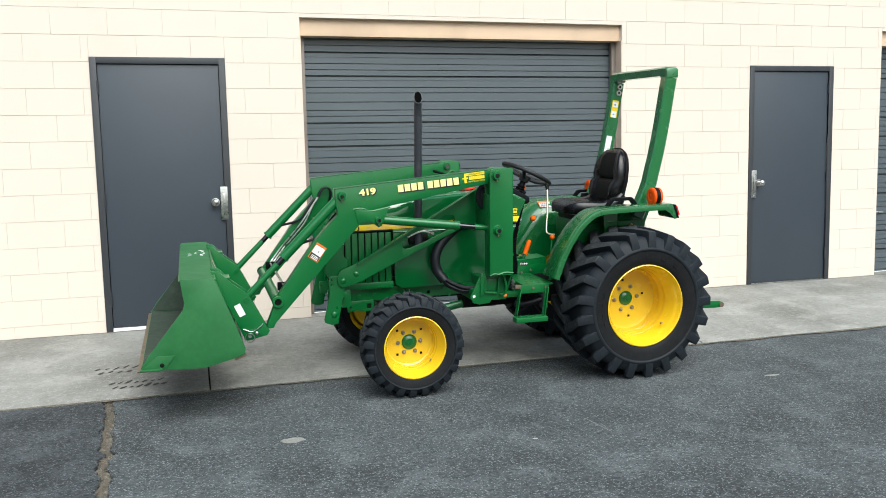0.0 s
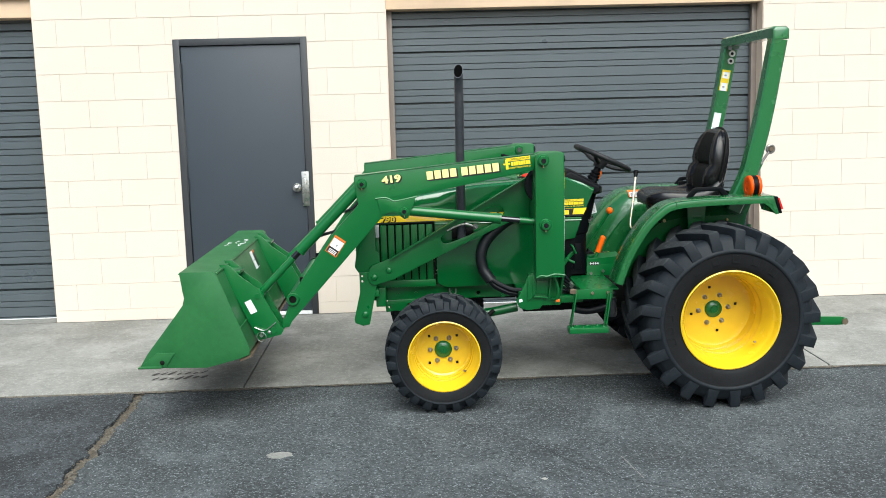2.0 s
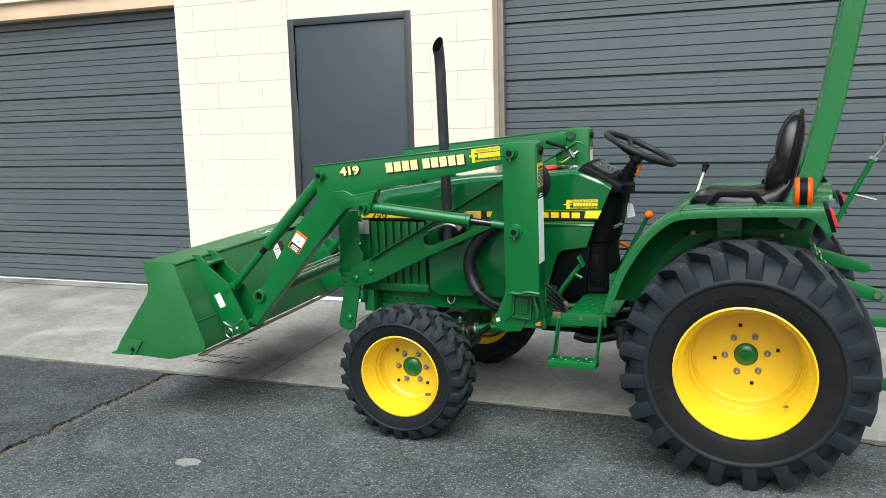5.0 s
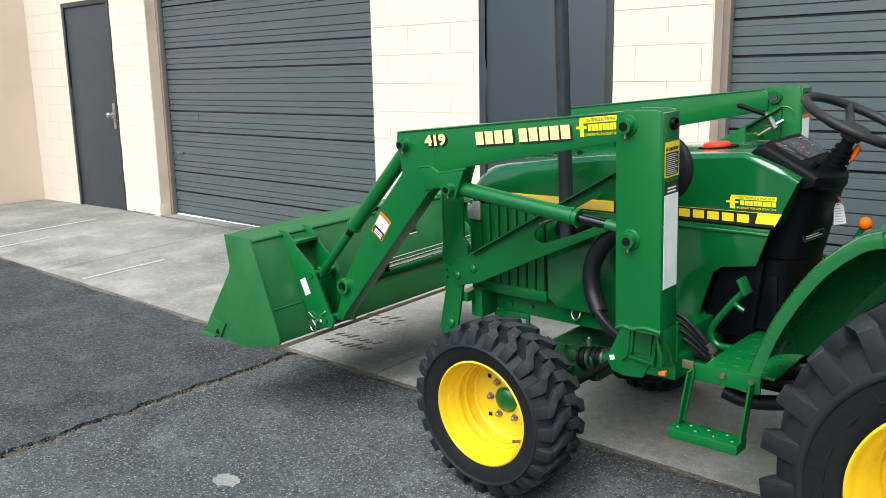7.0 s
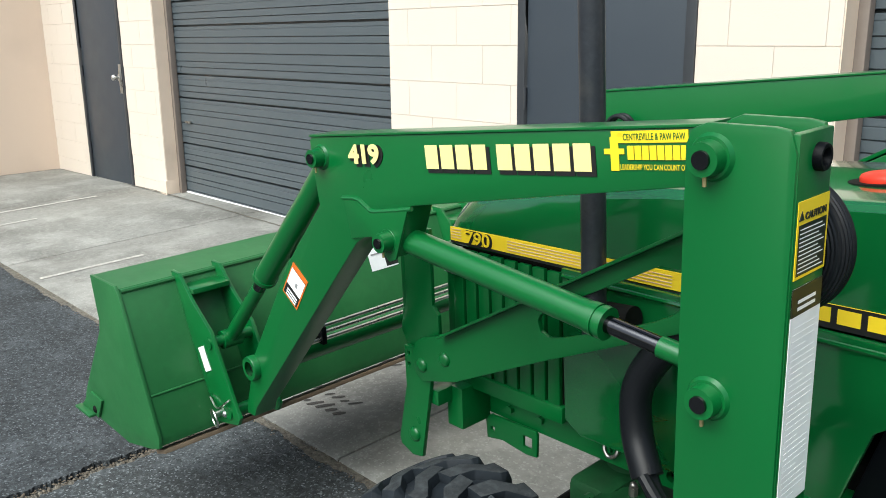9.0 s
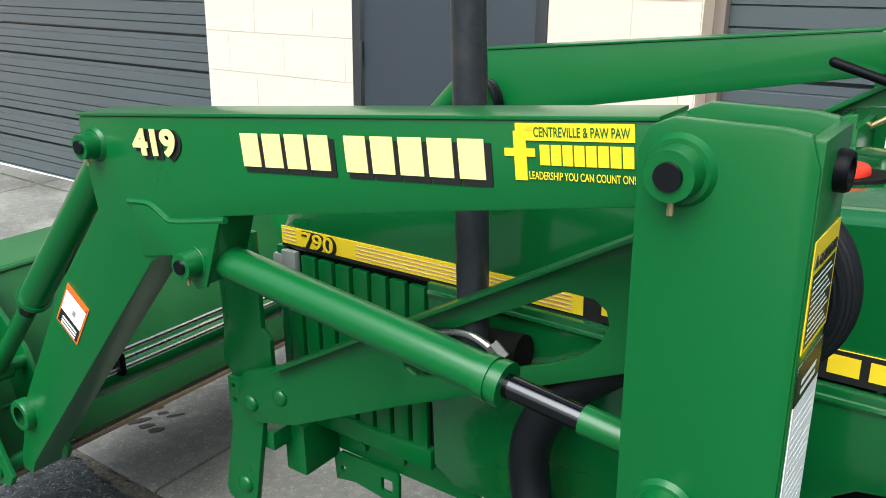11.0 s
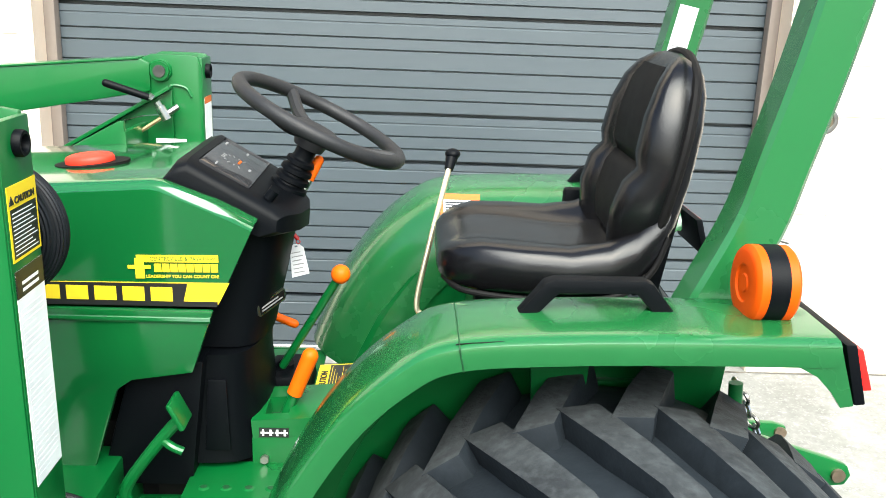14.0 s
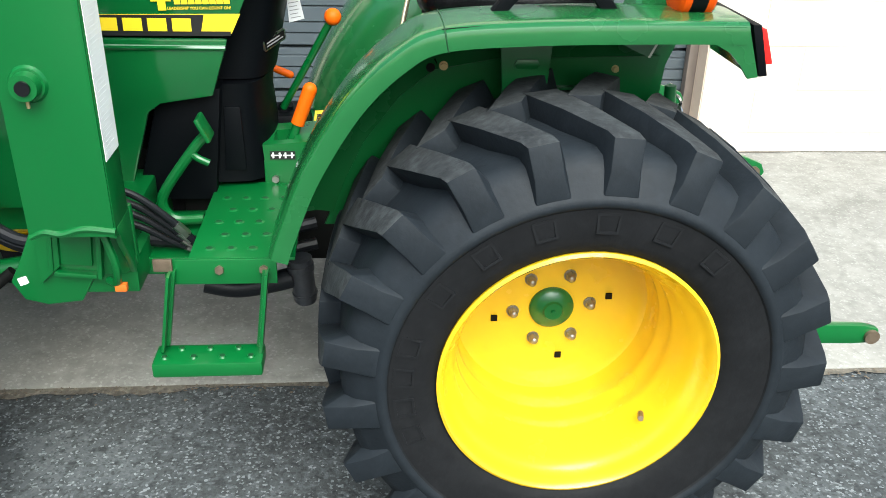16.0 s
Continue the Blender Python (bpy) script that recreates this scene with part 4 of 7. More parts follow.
def dealer_mark(x, y, z, w, h, slope, parent):
    """A dealer's yellow mark: a hooked upright with three bars."""
    m = Matrix.Translation((x, y, z)) @ Matrix.Rotation(-slope, 4, "Y")
    bm = bmesh.new()
    box(bm, 0.08 * w, 0.18 * w, -0.0006, 0.0006, 0, 0.42 * h, 0, m)
    box(bm, 0.08 * w, 0.18 * w, -0.0006, 0.0006, 0.56 * h, 0.86 * h, 0, m)
    box(bm, 0.0, 0.25 * w, -0.0006, 0.0006, 0.42 * h, 0.56 * h, 0, m)
    box(bm, 0.10 * w, 0.24 * w, -0.0006, 0.0006, 0.86 * h, h, 0, m)
    mark = part("dealer_decal", bm, YELLOW_DECAL, parent, "yellow dealer decal")
    bars = [(0.18, 1.0, 0.70, 1.0)] + [(0.29 + 0.089 * k, 0.29 + 0.089 * k + 0.077, 0.28, 0.63) for k in range(8)]
    fitted("CENTREVILLE & PAW PAW", 0.72 * w, 0.17 * h, m @ Matrix.Translation((0.25 * w, -0.0013, 0.765 * h)), GREEN, "town_lettering", mark)
    fitted("LEADERSHIP YOU CAN COUNT ON!", 0.80 * w, 0.14 * h, m @ Matrix.Translation((0.20 * w, -0.0013, 0.03 * h)), YELLOW_DECAL, "slogan", mark)
    for a, b, c, d in bars:
        bm = bmesh.new()
        box(bm, a * w, b * w, -0.0006, 0.0006, c * h, d * h, 0, m)
        part("print_bar", bm, YELLOW_DECAL, mark)
    return mark


dealer_mark(1.903, Y0 - 0.001, 1.027, 0.158, 0.043, 0.02, tractor)

# exhaust stack beside the hood
pipe = [Vector(p) for p in ((1.362, 5.16, 0.88), (1.362, 5.153, 1.2), (1.364, 5.138, 1.66), (1.3635, 5.133, 1.74), (1.362, 5.122, 1.79))]
loops, mouth = [], []
for i, p in enumerate(pipe):
    spin = [2 * math.pi * k / 24 for k in range(24)]
    cut = 1.5 if i == len(pipe) - 1 else 0.0
    loops.append([(p.x + 0.0245 * math.cos(a), p.y + 0.0245 * math.sin(a), p.z + cut * 0.0245 * (math.sin(a) + 0.15 * math.cos(a))) for a in spin])
    mouth = [[(p.x + r * math.cos(a), p.y + r * math.sin(a) - out, p.z + cut * r * (math.sin(a) + 0.15 * math.cos(a)) + out * 0.6) for a in spin] for r, out in ((0.0225, -0.002), (0.0225, 0.0012))]
bm = bmesh.new()
loft(bm, loops)
part("exhaust_pipe", bm, EXHAUST, tractor, "dull black upright exhaust pipe with a slanted cut", 40)
# The pipe end is closed; a black disc stands in for its unlit hollow.
bm = bmesh.new()
loft(bm, mouth)
part("exhaust_mouth", bm, HOLLOW_BLACK, tractor, "black disc painted as the dark hollow of the exhaust pipe")
bm = bmesh.new()
rod(bm, (1.31, 5.195, 0.905), (1.43, 5.195, 0.915), 0.03, segs=24)
part("muffler", bm, DARK, tractor, "black muffler behind the loader brace")
bm = bmesh.new()
tube(bm, [(1.28, 5.115, 0.935), (1.34, 5.112, 0.961), (1.385, 5.112, 0.968), (1.42, 5.112, 0.957), (1.435, 5.115, 0.94)], 0.006, segs=10)
fuel_line = part("steel_line", bm, STEEL, tractor, "bright bent steel line")
bm = bmesh.new()
rod(bm, (1.425, 5.112, 0.962), (1.445, 5.112, 0.945), 0.012, segs=6)
part("line_nut", bm, DULL_STEEL, fuel_line)

# loader posts, hollow and open on top
def pill(x0, x1, z0, z1, r):
    return [(x0, z0), (x1, z0), (x1, z1 - r), (x1 - 0.3 * r, z1 - 0.1 * r), (x1 - r, z1), (x0 + r, z1), (x0 + 0.3 * r, z1 - 0.3 * r), (x0, z1 - r)]


bm = bmesh.new()
prism(bm, pill(1.733, 1.882, 0.705, 1.362, 0.03), 4.862, 4.873, 0.003)
prism(bm, pill(1.733, 1.882, 0.70, 1.362, 0.03), 4.951, 4.962, 0.003)
prism(bm, [(1.870, 0.70), (1.8835, 0.70), (1.8835, 1.355), (1.870, 1.355)], 4.866, 4.958, 0.003)
prism(bm, [(1.733, 0.70), (1.746, 0.70), (1.746, 1.20), (1.733, 1.20)], 4.874, 4.951, 0.002)
posts = both("loader_post", bm, GREEN, label="green hollow loader mast", c=LCY)
bm = bmesh.new()
prism(bm, [(1.706, 0.70), (1.742, 0.718), (1.80, 0.724), (1.885, 0.722), (1.886, 0.60), (1.862, 0.576), (1.80, 0.572), (1.768, 0.515), (1.70, 0.508), (1.658, 0.52), (1.638, 0.56), (1.66, 0.60)], 4.964, 4.980, 0.004)
brackets = both("post_bracket", bm, GREEN, label="welded mast foot bracket", c=LCY)
tilt_box = Matrix.Translation((1.79, 0, 0.64)) @ Matrix.Rotation(0.1, 4, "Y") @ Matrix.Translation((-1.79, 0, -0.64))


def on_bracket(name, bm):
    """A welded piece on each of the two brackets."""
    other = mirrored(bm, LCY)
    part(name, bm, GREEN, brackets[0]), part(name, other, GREEN, brackets[1])


for a, b, c, d in ((1.725, 1.735, 0.585, 0.685), (1.815, 1.825, 0.575, 0.685), (1.7352, 1.8148, 0.575, 0.585), (1.7352, 1.8148, 0.68, 0.69)):
    bm = bmesh.new()
    box(bm, a, b, 4.946, 4.9645, c, d, 0.003, tilt_box)
    on_bracket("frame_bar", bm)
bm = bmesh.new()
box(bm, 1.745, 1.805, 4.955, 4.9645, 0.597, 0.668, 0.005, tilt_box)
on_bracket("inner_pad", bm)
for pts, r in (([(1.735, 4.866, 0.705), (1.76, 4.864, 0.716), (1.79, 4.863, 0.712), (1.83, 4.863, 0.722), (1.884, 4.864, 0.716)], 0.0065), ([(1.835, 4.92, 0.712), (1.848, 4.915, 0.67), (1.858, 4.915, 0.62), (1.85, 4.93, 0.575), (1.83, 4.95, 0.57)], 0.008)):
    bm = bmesh.new()
    tube(bm, pts, r, segs=8)
    on_bracket("weld_bead", bm)
bm = bmesh.new()
prism(bm, [(4.872, 0.718), (4.957, 0.718), (4.962, 0.62), (4.952, 0.585), (4.935, 0.62), (4.90, 0.67)], 1.872, 1.8845, 0.003, axis="x")
on_bracket("gusset", bm)
bm = bmesh.new()
prism(bm, [(1.70, 0.70), (1.75, 0.705), (1.742, 0.60), (1.70, 0.56)], 4.95, 4.966, 0.005)
on_bracket("front_gusset", bm)
bm = bmesh.new()
box(bm, 1.86, 2.02, 5.06, 5.30, 0.52, 0.56, 0.004)
box(bm, 1.66, 1.88, 4.97, 5.32, 0.53, 0.60, 0.006)
box(bm, 1.74, 1.86, 4.966, 5.31, 0.60, 0.66, 0.006)
both("mount_beam", bm, GREEN, c=LCY)
bm = bmesh.new()
prism(bm, [(1.656, 0.552), (1.673, 0.559), (1.669, 0.574), (1.652, 0.568)], 4.9622, 4.9636)
part("foot_sticker", bm, WHITE_DECAL, posts[0])
bm = bmesh.new()
box(bm, 1.845, 1.868, 4.925, 4.94, 0.556, 0.572, 0.003)
part("marker_tag", bm, ORANGE_DECAL, posts[0], "small amber marker")


def boss(x, z, face, parent, mirror, r=0.021, stand=0.026):
    bm = bmesh.new()
    rod(bm, (x, face + 0.002, z), (x, face - 0.006, z), r * 1.6, r * 1.35, segs=24)
    rod(bm, (x, face - 0.006, z), (x, face - stand, z), r * 1.14, r * 1.06, segs=24)
    b = part("pin_boss", mirrored(bm, LCY) if mirror else bm, GREEN, parent)
    bm = bmesh.new()
    rod(bm, (x, face - stand + 0.002, z), (x, face - stand - 0.004, z), r * 0.62, r * 0.58, segs=20)
    part("pin_end", mirrored(bm, LCY) if mirror else bm, ROD, b if b.parent is tractor else parent)
    bm = bmesh.new()
    rod(bm, (x, face - stand * 0.6, z - r * 0.8), (x, face - stand * 0.6, z - r * 1.7), 0.003, segs=6)
    part("grease_nipple", mirrored(bm, LCY) if mirror else bm, BRASS, b if b.parent is tractor else parent)


# loader arms: box beams with a knee plate
SLOT = [(1.252, 0.905), (1.245, 0.89), (1.252, 0.868), (1.272, 0.860), (1.30, 0.866), (1.405, 0.905), (1.52, 0.955), (1.558, 0.977), (1.585, 1.002), (1.597, 1.03), (1.592, 1.05), (1.575, 1.062), (1.53, 1.063), (1.40, 0.99), (1.284, 0.926)]
FACE = 4.905
ARM = [(0.797, 1.255), (0.803, 1.262), (1.74, 1.350), (1.76, 1.34), (1.76, 1.275), (1.735, 1.268), (1.13, 1.156), (1.115, 1.152), (1.075, 1.045), (1.055, 1.038), (1.0, 1.085), (0.94, 1.05), (0.44, 0.505), (0.425, 0.475), (0.385, 0.473), (0.392, 0.505), (0.455, 0.66), (0.665, 0.955), (0.815, 1.115), (0.80, 1.20)]
for s in (0, 1):
    def put(name, bm, mat, parent, label="", smooth=35):
        return part(name, mirrored(bm, LCY) if s else bm, mat, parent, label, smooth)
    bm = bmesh.new()
    prism(bm, ARM, FACE, FACE + 0.065, 0.006)
    arm = put("loader_arm", bm, GREEN, tractor, "green bent loader arm of welded box section")
    bm = bmesh.new()
    prism(bm, [(0.80, 1.262), (1.735, 1.349), (1.735, 1.3535), (0.80, 1.2665)], FACE - 0.003, FACE + 0.068, 0.001)
    put("arm_cap_plate", bm, GREEN, arm)
    bm = bmesh.new()
    weld = [(0.905, 1.143), (0.955, 1.147), (0.985, 1.135), (1.005, 1.128), (1.06, 1.137), (1.125, 1.150)]
    tube(bm, [(x, FACE - 0.001, z) for x, z in weld], 0.005, segs=8)
    put("weld_seam", bm, GREEN, arm)
    bm = bmesh.new()
    prism(bm, [(0.93, 1.06), (0.915, 1.14), (0.955, 1.144), (1.0, 1.125), (1.115, 1.145), (1.073, 1.04), (1.052, 1.032), (1.0, 1.075)], FACE - 0.005, FACE + 0.001, 0.002)
    put("knee_plate", bm, GREEN, arm)
    bm = bmesh.new()
    lathe(bm, [(0.020, -0.018), (0.031, -0.018), (0.033, -0.014), (0.033, 0.004)], (0.453, FACE, 0.628), 24)
    put("cross_tube_end", bm, GREEN, arm, "open end of the cross tube")
    bm = bmesh.new()
    rod(bm, (0.453, FACE - 0.003, 0.628), (0.453, FACE - 0.002, 0.628), 0.021, segs=20)
    put("tube_bore", bm, DARK, arm)
    boss(0.838, 1.222, FACE, arm, s, 0.018, 0.028)
    boss(1.052, 1.075, FACE, arm, s, 0.018, 0.030)
    boss(1.772, 1.318, 4.862, posts[s], s)
    boss(1.783, 0.985, 4.862, posts[s], s)
    bm = bmesh.new()
    lathe(bm, [(0.0, 0.004), (0.009, 0.004), (0.0105, -0.007), (0.0125, -0.010), (0.0165, -0.010), (0.018, -0.007), (0.018, 0.004)], (0, 0, 0), 28)
    bmesh.ops.transform(bm, matrix=Matrix.Translation((1.8845, 4.917, 1.322)) @ Matrix.Rotation(math.pi / 2, 4, "Z"), verts=bm.verts)
    put("pin_end", bm, PLASTIC, posts[s], "hollow black pin end in the mast's back")
    # bucket cylinder and lift cylinder
    yc = FACE + 0.033
    bm = bmesh.new()
    a, b = Vector((0.825, yc, 1.205)), Vector((0.275, yc, 0.655))
    rod(bm, a, a.lerp(b, 0.60), 0.029, segs=20)
    rod(bm, a.lerp(b, 0.585), a.lerp(b, 0.60), 0.033, segs=20)
    cyl = put("bucket_cylinder", bm, GREEN, tractor, "green hydraulic bucket cylinder")
    bm = bmesh.new()
    rod(bm, a.lerp(b, 0.6), a.lerp(b, 0.66), 0.017)
    put("piston_rod", bm, ROD, cyl, "dark polished piston rod")
    bm = bmesh.new()
    rod(bm, a.lerp(b, 0.66), a.lerp(b, 0.99), 0.018, 0.02)
    rod(bm, (0.275, yc - 0.028, 0.655), (0.275, yc + 0.028, 0.655), 0.026, segs=20)
    put("rod_end", bm, GREEN, cyl)
    bm = bmesh.new()
    a, b = Vector((1.055, FACE + 0.033, 1.075)), Vector((1.79, FACE + 0.033, 0.988))
    rod(bm, a, a.lerp(b, 0.67), 0.026, segs=20)
    rod(bm, a.lerp(b, 0.64), a.lerp(b, 0.66), 0.0285, segs=20)
    rod(bm, a.lerp(b, 0.668), a.lerp(b, 0.685), 0.0285, segs=20)
    lift = put("lift_cylinder", bm, GREEN, tractor, "green hydraulic lift cylinder")
    bm = bmesh.new()
    rod(bm, a.lerp(b, 0.685), a.lerp(b, 0.82), 0.015)
    put("piston_rod", bm, ROD, lift, "dark polished piston rod")
    bm = bmesh.new()
    rod(bm, a.lerp(b, 0.82), a.lerp(b, 0.99), 0.018)
    put("rod_end", bm, GREEN, lift)
    # slanted brace with a slot, and the front foot plate
    bm = bmesh.new()
    prism(bm, [(0.835, 0.70), (0.85, 0.735), (0.865, 0.75), (0.955, 0.785), (1.73, 1.222), (1.745, 1.225), (1.745, 0.99), (1.66, 0.985), (1.25, 0.80), (0.985, 0.672), (0.87, 0.64), (0.845, 0.66)], 5.125, 5.138, 0.003, holes=[SLOT])
    prism(bm, [(0.96, 0.788), (1.73, 1.222), (1.73, 1.215), (0.96, 0.781)], 5.095, 5.125, 0.001)
    box(bm, 1.735, 1.748, 4.963, 5.137, 0.99, 1.20, 0.003)
    brace = put("brace", bm, GREEN, tractor, "slanted green brace plate with a slot")
    for x, z in ((0.955, 0.722), (0.873, 0.684)):
        bm = bmesh.new()
        ball(bm, (x, 5.124, z), 0.018, sy=0.5)
        put("bolt", bm, GREEN, brace)
    bm = bmesh.new()
    prism(bm, [(0.79, 0.712), (0.79, 0.60), (0.752, 0.445), (0.757, 0.425), (0.80, 0.408), (0.838, 0.415), (0.845, 0.45), (0.885, 0.64), (0.89, 0.712)], 5.140, 5.153, 0.003, holes=[[(0.80, 0.685), (0.81, 0.685), (0.81, 0.697), (0.80, 0.697)], [(0.80, 0.655), (0.81, 0.655), (0.81, 0.667), (0.80, 0.667)]])
    ball(bm, (0.815, 5.139, 0.473), 0.02, sy=0.5)
    box(bm, 0.875, 0.93, 5.20, 5.30, 0.50, 0.61, 0.004)
    box(bm, 0.85, 0.895, 5.153, 5.30, 0.57, 0.61, 0.004)
    put("foot_plate", bm, GREEN, tractor)
    bm = bmesh.new()
    prism(bm, [(0.765, 0.74), (0.775, 0.80), (0.79, 0.83), (0.79, 1.02), (0.885, 1.02), (0.885, 0.83), (0.905, 0.81), (0.905, 0.74), (0.89, 0.71), (0.79, 0.70)], 5.155, 5.167, 0.003)
    box(bm, 0.776, 0.79, 5.155, 5.22, 0.80, 1.02, 0.003)
    put("guard_upright", bm, GREEN, tractor)
    # hydraulic hoses from the mast into the frame
    bm = bmesh.new()
    tube(bm, [(1.68, 5.175, 1.0), (1.60, 5.17, 0.96), (1.515, 5.165, 0.885), (1.47, 5.155, 0.80), (1.478, 5.145, 0.71), (1.52, 5.12, 0.645)], 0.031, segs=48, smooth=6, ridge=0.025)
    tube(bm, [(1.515, 5.125, 0.65), (1.55, 5.11, 0.615), (1.62, 5.085, 0.585), (1.71, 5.07, 0.575)], 0.019)
    tube(bm, [(1.525, 5.10, 0.655), (1.565, 5.085, 0.63), (1.63, 5.06, 0.605), (1.71, 5.05, 0.60)], 0.013)
    put("hydraulic_hose", bm, HOSE, tractor, "sleeved black hydraulic hoses")
    bm = bmesh.new()
    tube(bm, [(0.86, FACE + 0.033, 1.15), (0.80, FACE + 0.075, 1.10), (0.72, FACE + 0.085, 0.99), (0.62, FACE + 0.06, 0.955), (0.56, FACE + 0.033, 0.945)], 0.008)
    put("thin_hose", bm, HOSE, tractor)
    if s == 0:
        bm = bmesh.new()
        ring(bm, (1.80, 5.012, 1.18), (0.1, 1, 0), 0.079, 0.026, 64, 60, 1.0, 0.05)
        part("hose_loop", bm, HOSE, posts[0], "looped black sleeved hoses behind the mast", 12)

# cross tube, hydraulic lines and clamps between the arms
bm = bmesh.new()
rod(bm, (0.453, FACE + 0.033, 0.628), (0.453, 2 * LCY - FACE - 0.05, 0.628), 0.032, segs=20)
part("cross_tube", bm, GREEN, tractor)
for k in range(3):
    bm = bmesh.new()
    z = 0.70 - 0.014 * k
    x = 0.50 + 0.010 * k
    tube(bm, [(x + 0.10, FACE + 0.06, z + 0.12), (x + 0.01, FACE + 0.09, z + 0.01), (x, FACE + 0.16, z), (x, LCY, z), (x, 2 * LCY - FACE - 0.16, z), (x + 0.01, 2 * LCY - FACE - 0.09, z + 0.01), (x + 0.10, 2 * LCY - FACE - 0.06, z + 0.12)], 0.0055, segs=8)
    part("hydraulic_line", bm, STEEL, tractor, "bright steel hydraulic line")
bm = bmesh.new()
box(bm, 0.47, 0.535, 5.07, 5.085, 0.66, 0.71, 0.004)
part("line_clamp", bm, PLASTIC, tractor)
bm = bmesh.new()
box(bm, 0.47, 0.535, 5.86, 5.875, 0.66, 0.71, 0.004)
part("line_clamp", bm, PLASTIC, tractor)
for s in (0, 1):
    for k in range(2):
        bm = bmesh.new()
        y = FACE + 0.075 + 0.02 * k
        tube(bm, [(0.60 + 0.02 * k, y, 0.82), (0.72 + 0.02 * k, y + 0.02, 0.96), (0.80, y + 0.02, 1.075), (0.845, y + 0.02, 1.14)], 0.006, segs=8)
        line = part("arm_line", mirrored(bm, LCY) if s else bm, STEEL, tractor)
        bm = bmesh.new()
        tube(bm, [(0.842, y + 0.02, 1.137), (0.868, y + 0.018, 1.188), (0.898, y + 0.016, 1.203), (0.924, y + 0.012, 1.19), (0.934, y + 0.004, 1.155), (0.925, y - 0.02, 1.11)], 0.0075, segs=10)
        part("hose_end", mirrored(bm, LCY) if s else bm, HOSE, line, "black rubber hose end")

# bucket
BY0, BY1 = 4.705, 6.195
bm = bmesh.new()
outer = [(-0.085, 0.812), (-0.075, 0.822), (0.095, 0.815), (0.108, 0.80), (0.245, 0.425), (0.243, 0.395), (0.20, 0.376), (0.03, 0.334), (-0.20, 0.342), (-0.298, 0.352)]
inner = [(-0.29, 0.358), (-0.20, 0.350), (0.03, 0.343), (0.195, 0.386), (0.233, 0.40), (0.234, 0.425), (0.098, 0.795), (0.09, 0.804), (-0.075, 0.812)]
prism(bm, outer + inner, BY0 + 0.008, BY1 - 0.008, 0.0)
bucket = part("bucket_shell", bm, GREEN_WORN, tractor, "scuffed green loader bucket")
for y in (BY0, BY1 - 0.01):
    bm = bmesh.new()
    prism(bm, [(-0.076, 0.824), (0.092, 0.824), (0.112, 0.80), (0.25, 0.425), (0.246, 0.39), (0.20, 0.372), (0.03, 0.330), (-0.20, 0.337), (-0.302, 0.350), (-0.265, 0.41), (-0.155, 0.548), (-0.07, 0.655), (-0.058, 0.69), (-0.065, 0.73)], y, y + 0.01, 0.002)
    part("bucket_side", bm, GREEN_WORN, bucket)
    bm = bmesh.new()
    prism(bm, [(-0.308, 0.346), (-0.175, 0.342), (-0.125, 0.415), (-0.212, 0.418)], y - 0.008 if y == BY0 else y + 0.01, y if y == BY0 else y + 0.018, 0.002)
    a, b = (y - 0.03, y - 0.008) if y == BY0 else (y + 0.018, y + 0.04)
    box(bm, -0.305, -0.19, a, b, 0.344, 0.352, 0.002)
    part("wear_plate", bm, GREEN_WORN, bucket)
    bm = bmesh.new()
    ball(bm, (-0.19, y - 0.008 if y == BY0 else y + 0.018, 0.367), 0.012, sy=0.5)
    part("bolt", bm, DARK, bucket)
bm = bmesh.new()
box(bm, -0.318, -0.20, BY0 + 0.002, BY1 - 0.002, 0.333, 0.3415, 0.002)
box(bm, 0.19, 0.255, BY0 + 0.012, BY1 - 0.012, 0.362, 0.374, 0.002, Matrix.Translation((0.22, 0, 0.37)) @ Matrix.Rotation(-0.35, 4, "Y") @ Matrix.Translation((-0.22, 0, -0.37)))
part("cutting_edge", bm, WORN_EDGE, bucket, "worn bare steel cutting edge")
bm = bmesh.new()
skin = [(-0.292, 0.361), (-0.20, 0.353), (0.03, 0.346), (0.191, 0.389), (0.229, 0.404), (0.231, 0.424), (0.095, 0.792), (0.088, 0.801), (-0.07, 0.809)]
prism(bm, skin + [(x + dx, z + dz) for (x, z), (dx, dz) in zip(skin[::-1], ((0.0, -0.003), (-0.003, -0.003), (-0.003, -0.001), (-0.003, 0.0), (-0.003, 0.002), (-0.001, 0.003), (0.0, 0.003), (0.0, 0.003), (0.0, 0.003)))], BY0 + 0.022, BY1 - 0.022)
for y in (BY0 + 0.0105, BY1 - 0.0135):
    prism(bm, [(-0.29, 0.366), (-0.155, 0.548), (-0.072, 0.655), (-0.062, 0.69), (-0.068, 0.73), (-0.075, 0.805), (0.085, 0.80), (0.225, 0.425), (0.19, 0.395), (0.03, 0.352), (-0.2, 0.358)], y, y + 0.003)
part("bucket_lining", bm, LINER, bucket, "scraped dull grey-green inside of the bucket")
for pts in ([(-0.29, BY0 + 0.25, 0.363), (-0.1, BY0 + 0.25, 0.353), (0.03, BY0 + 0.25, 0.349)], [(0.03, BY0 + 0.02, 0.349), (0.03, BY1 - 0.02, 0.349)]):
    bm = bmesh.new()
    tube(bm, pts, 0.004, segs=6)
    part("weld_seam", bm, GREEN_WORN, bucket)
rnd = random.Random(77)
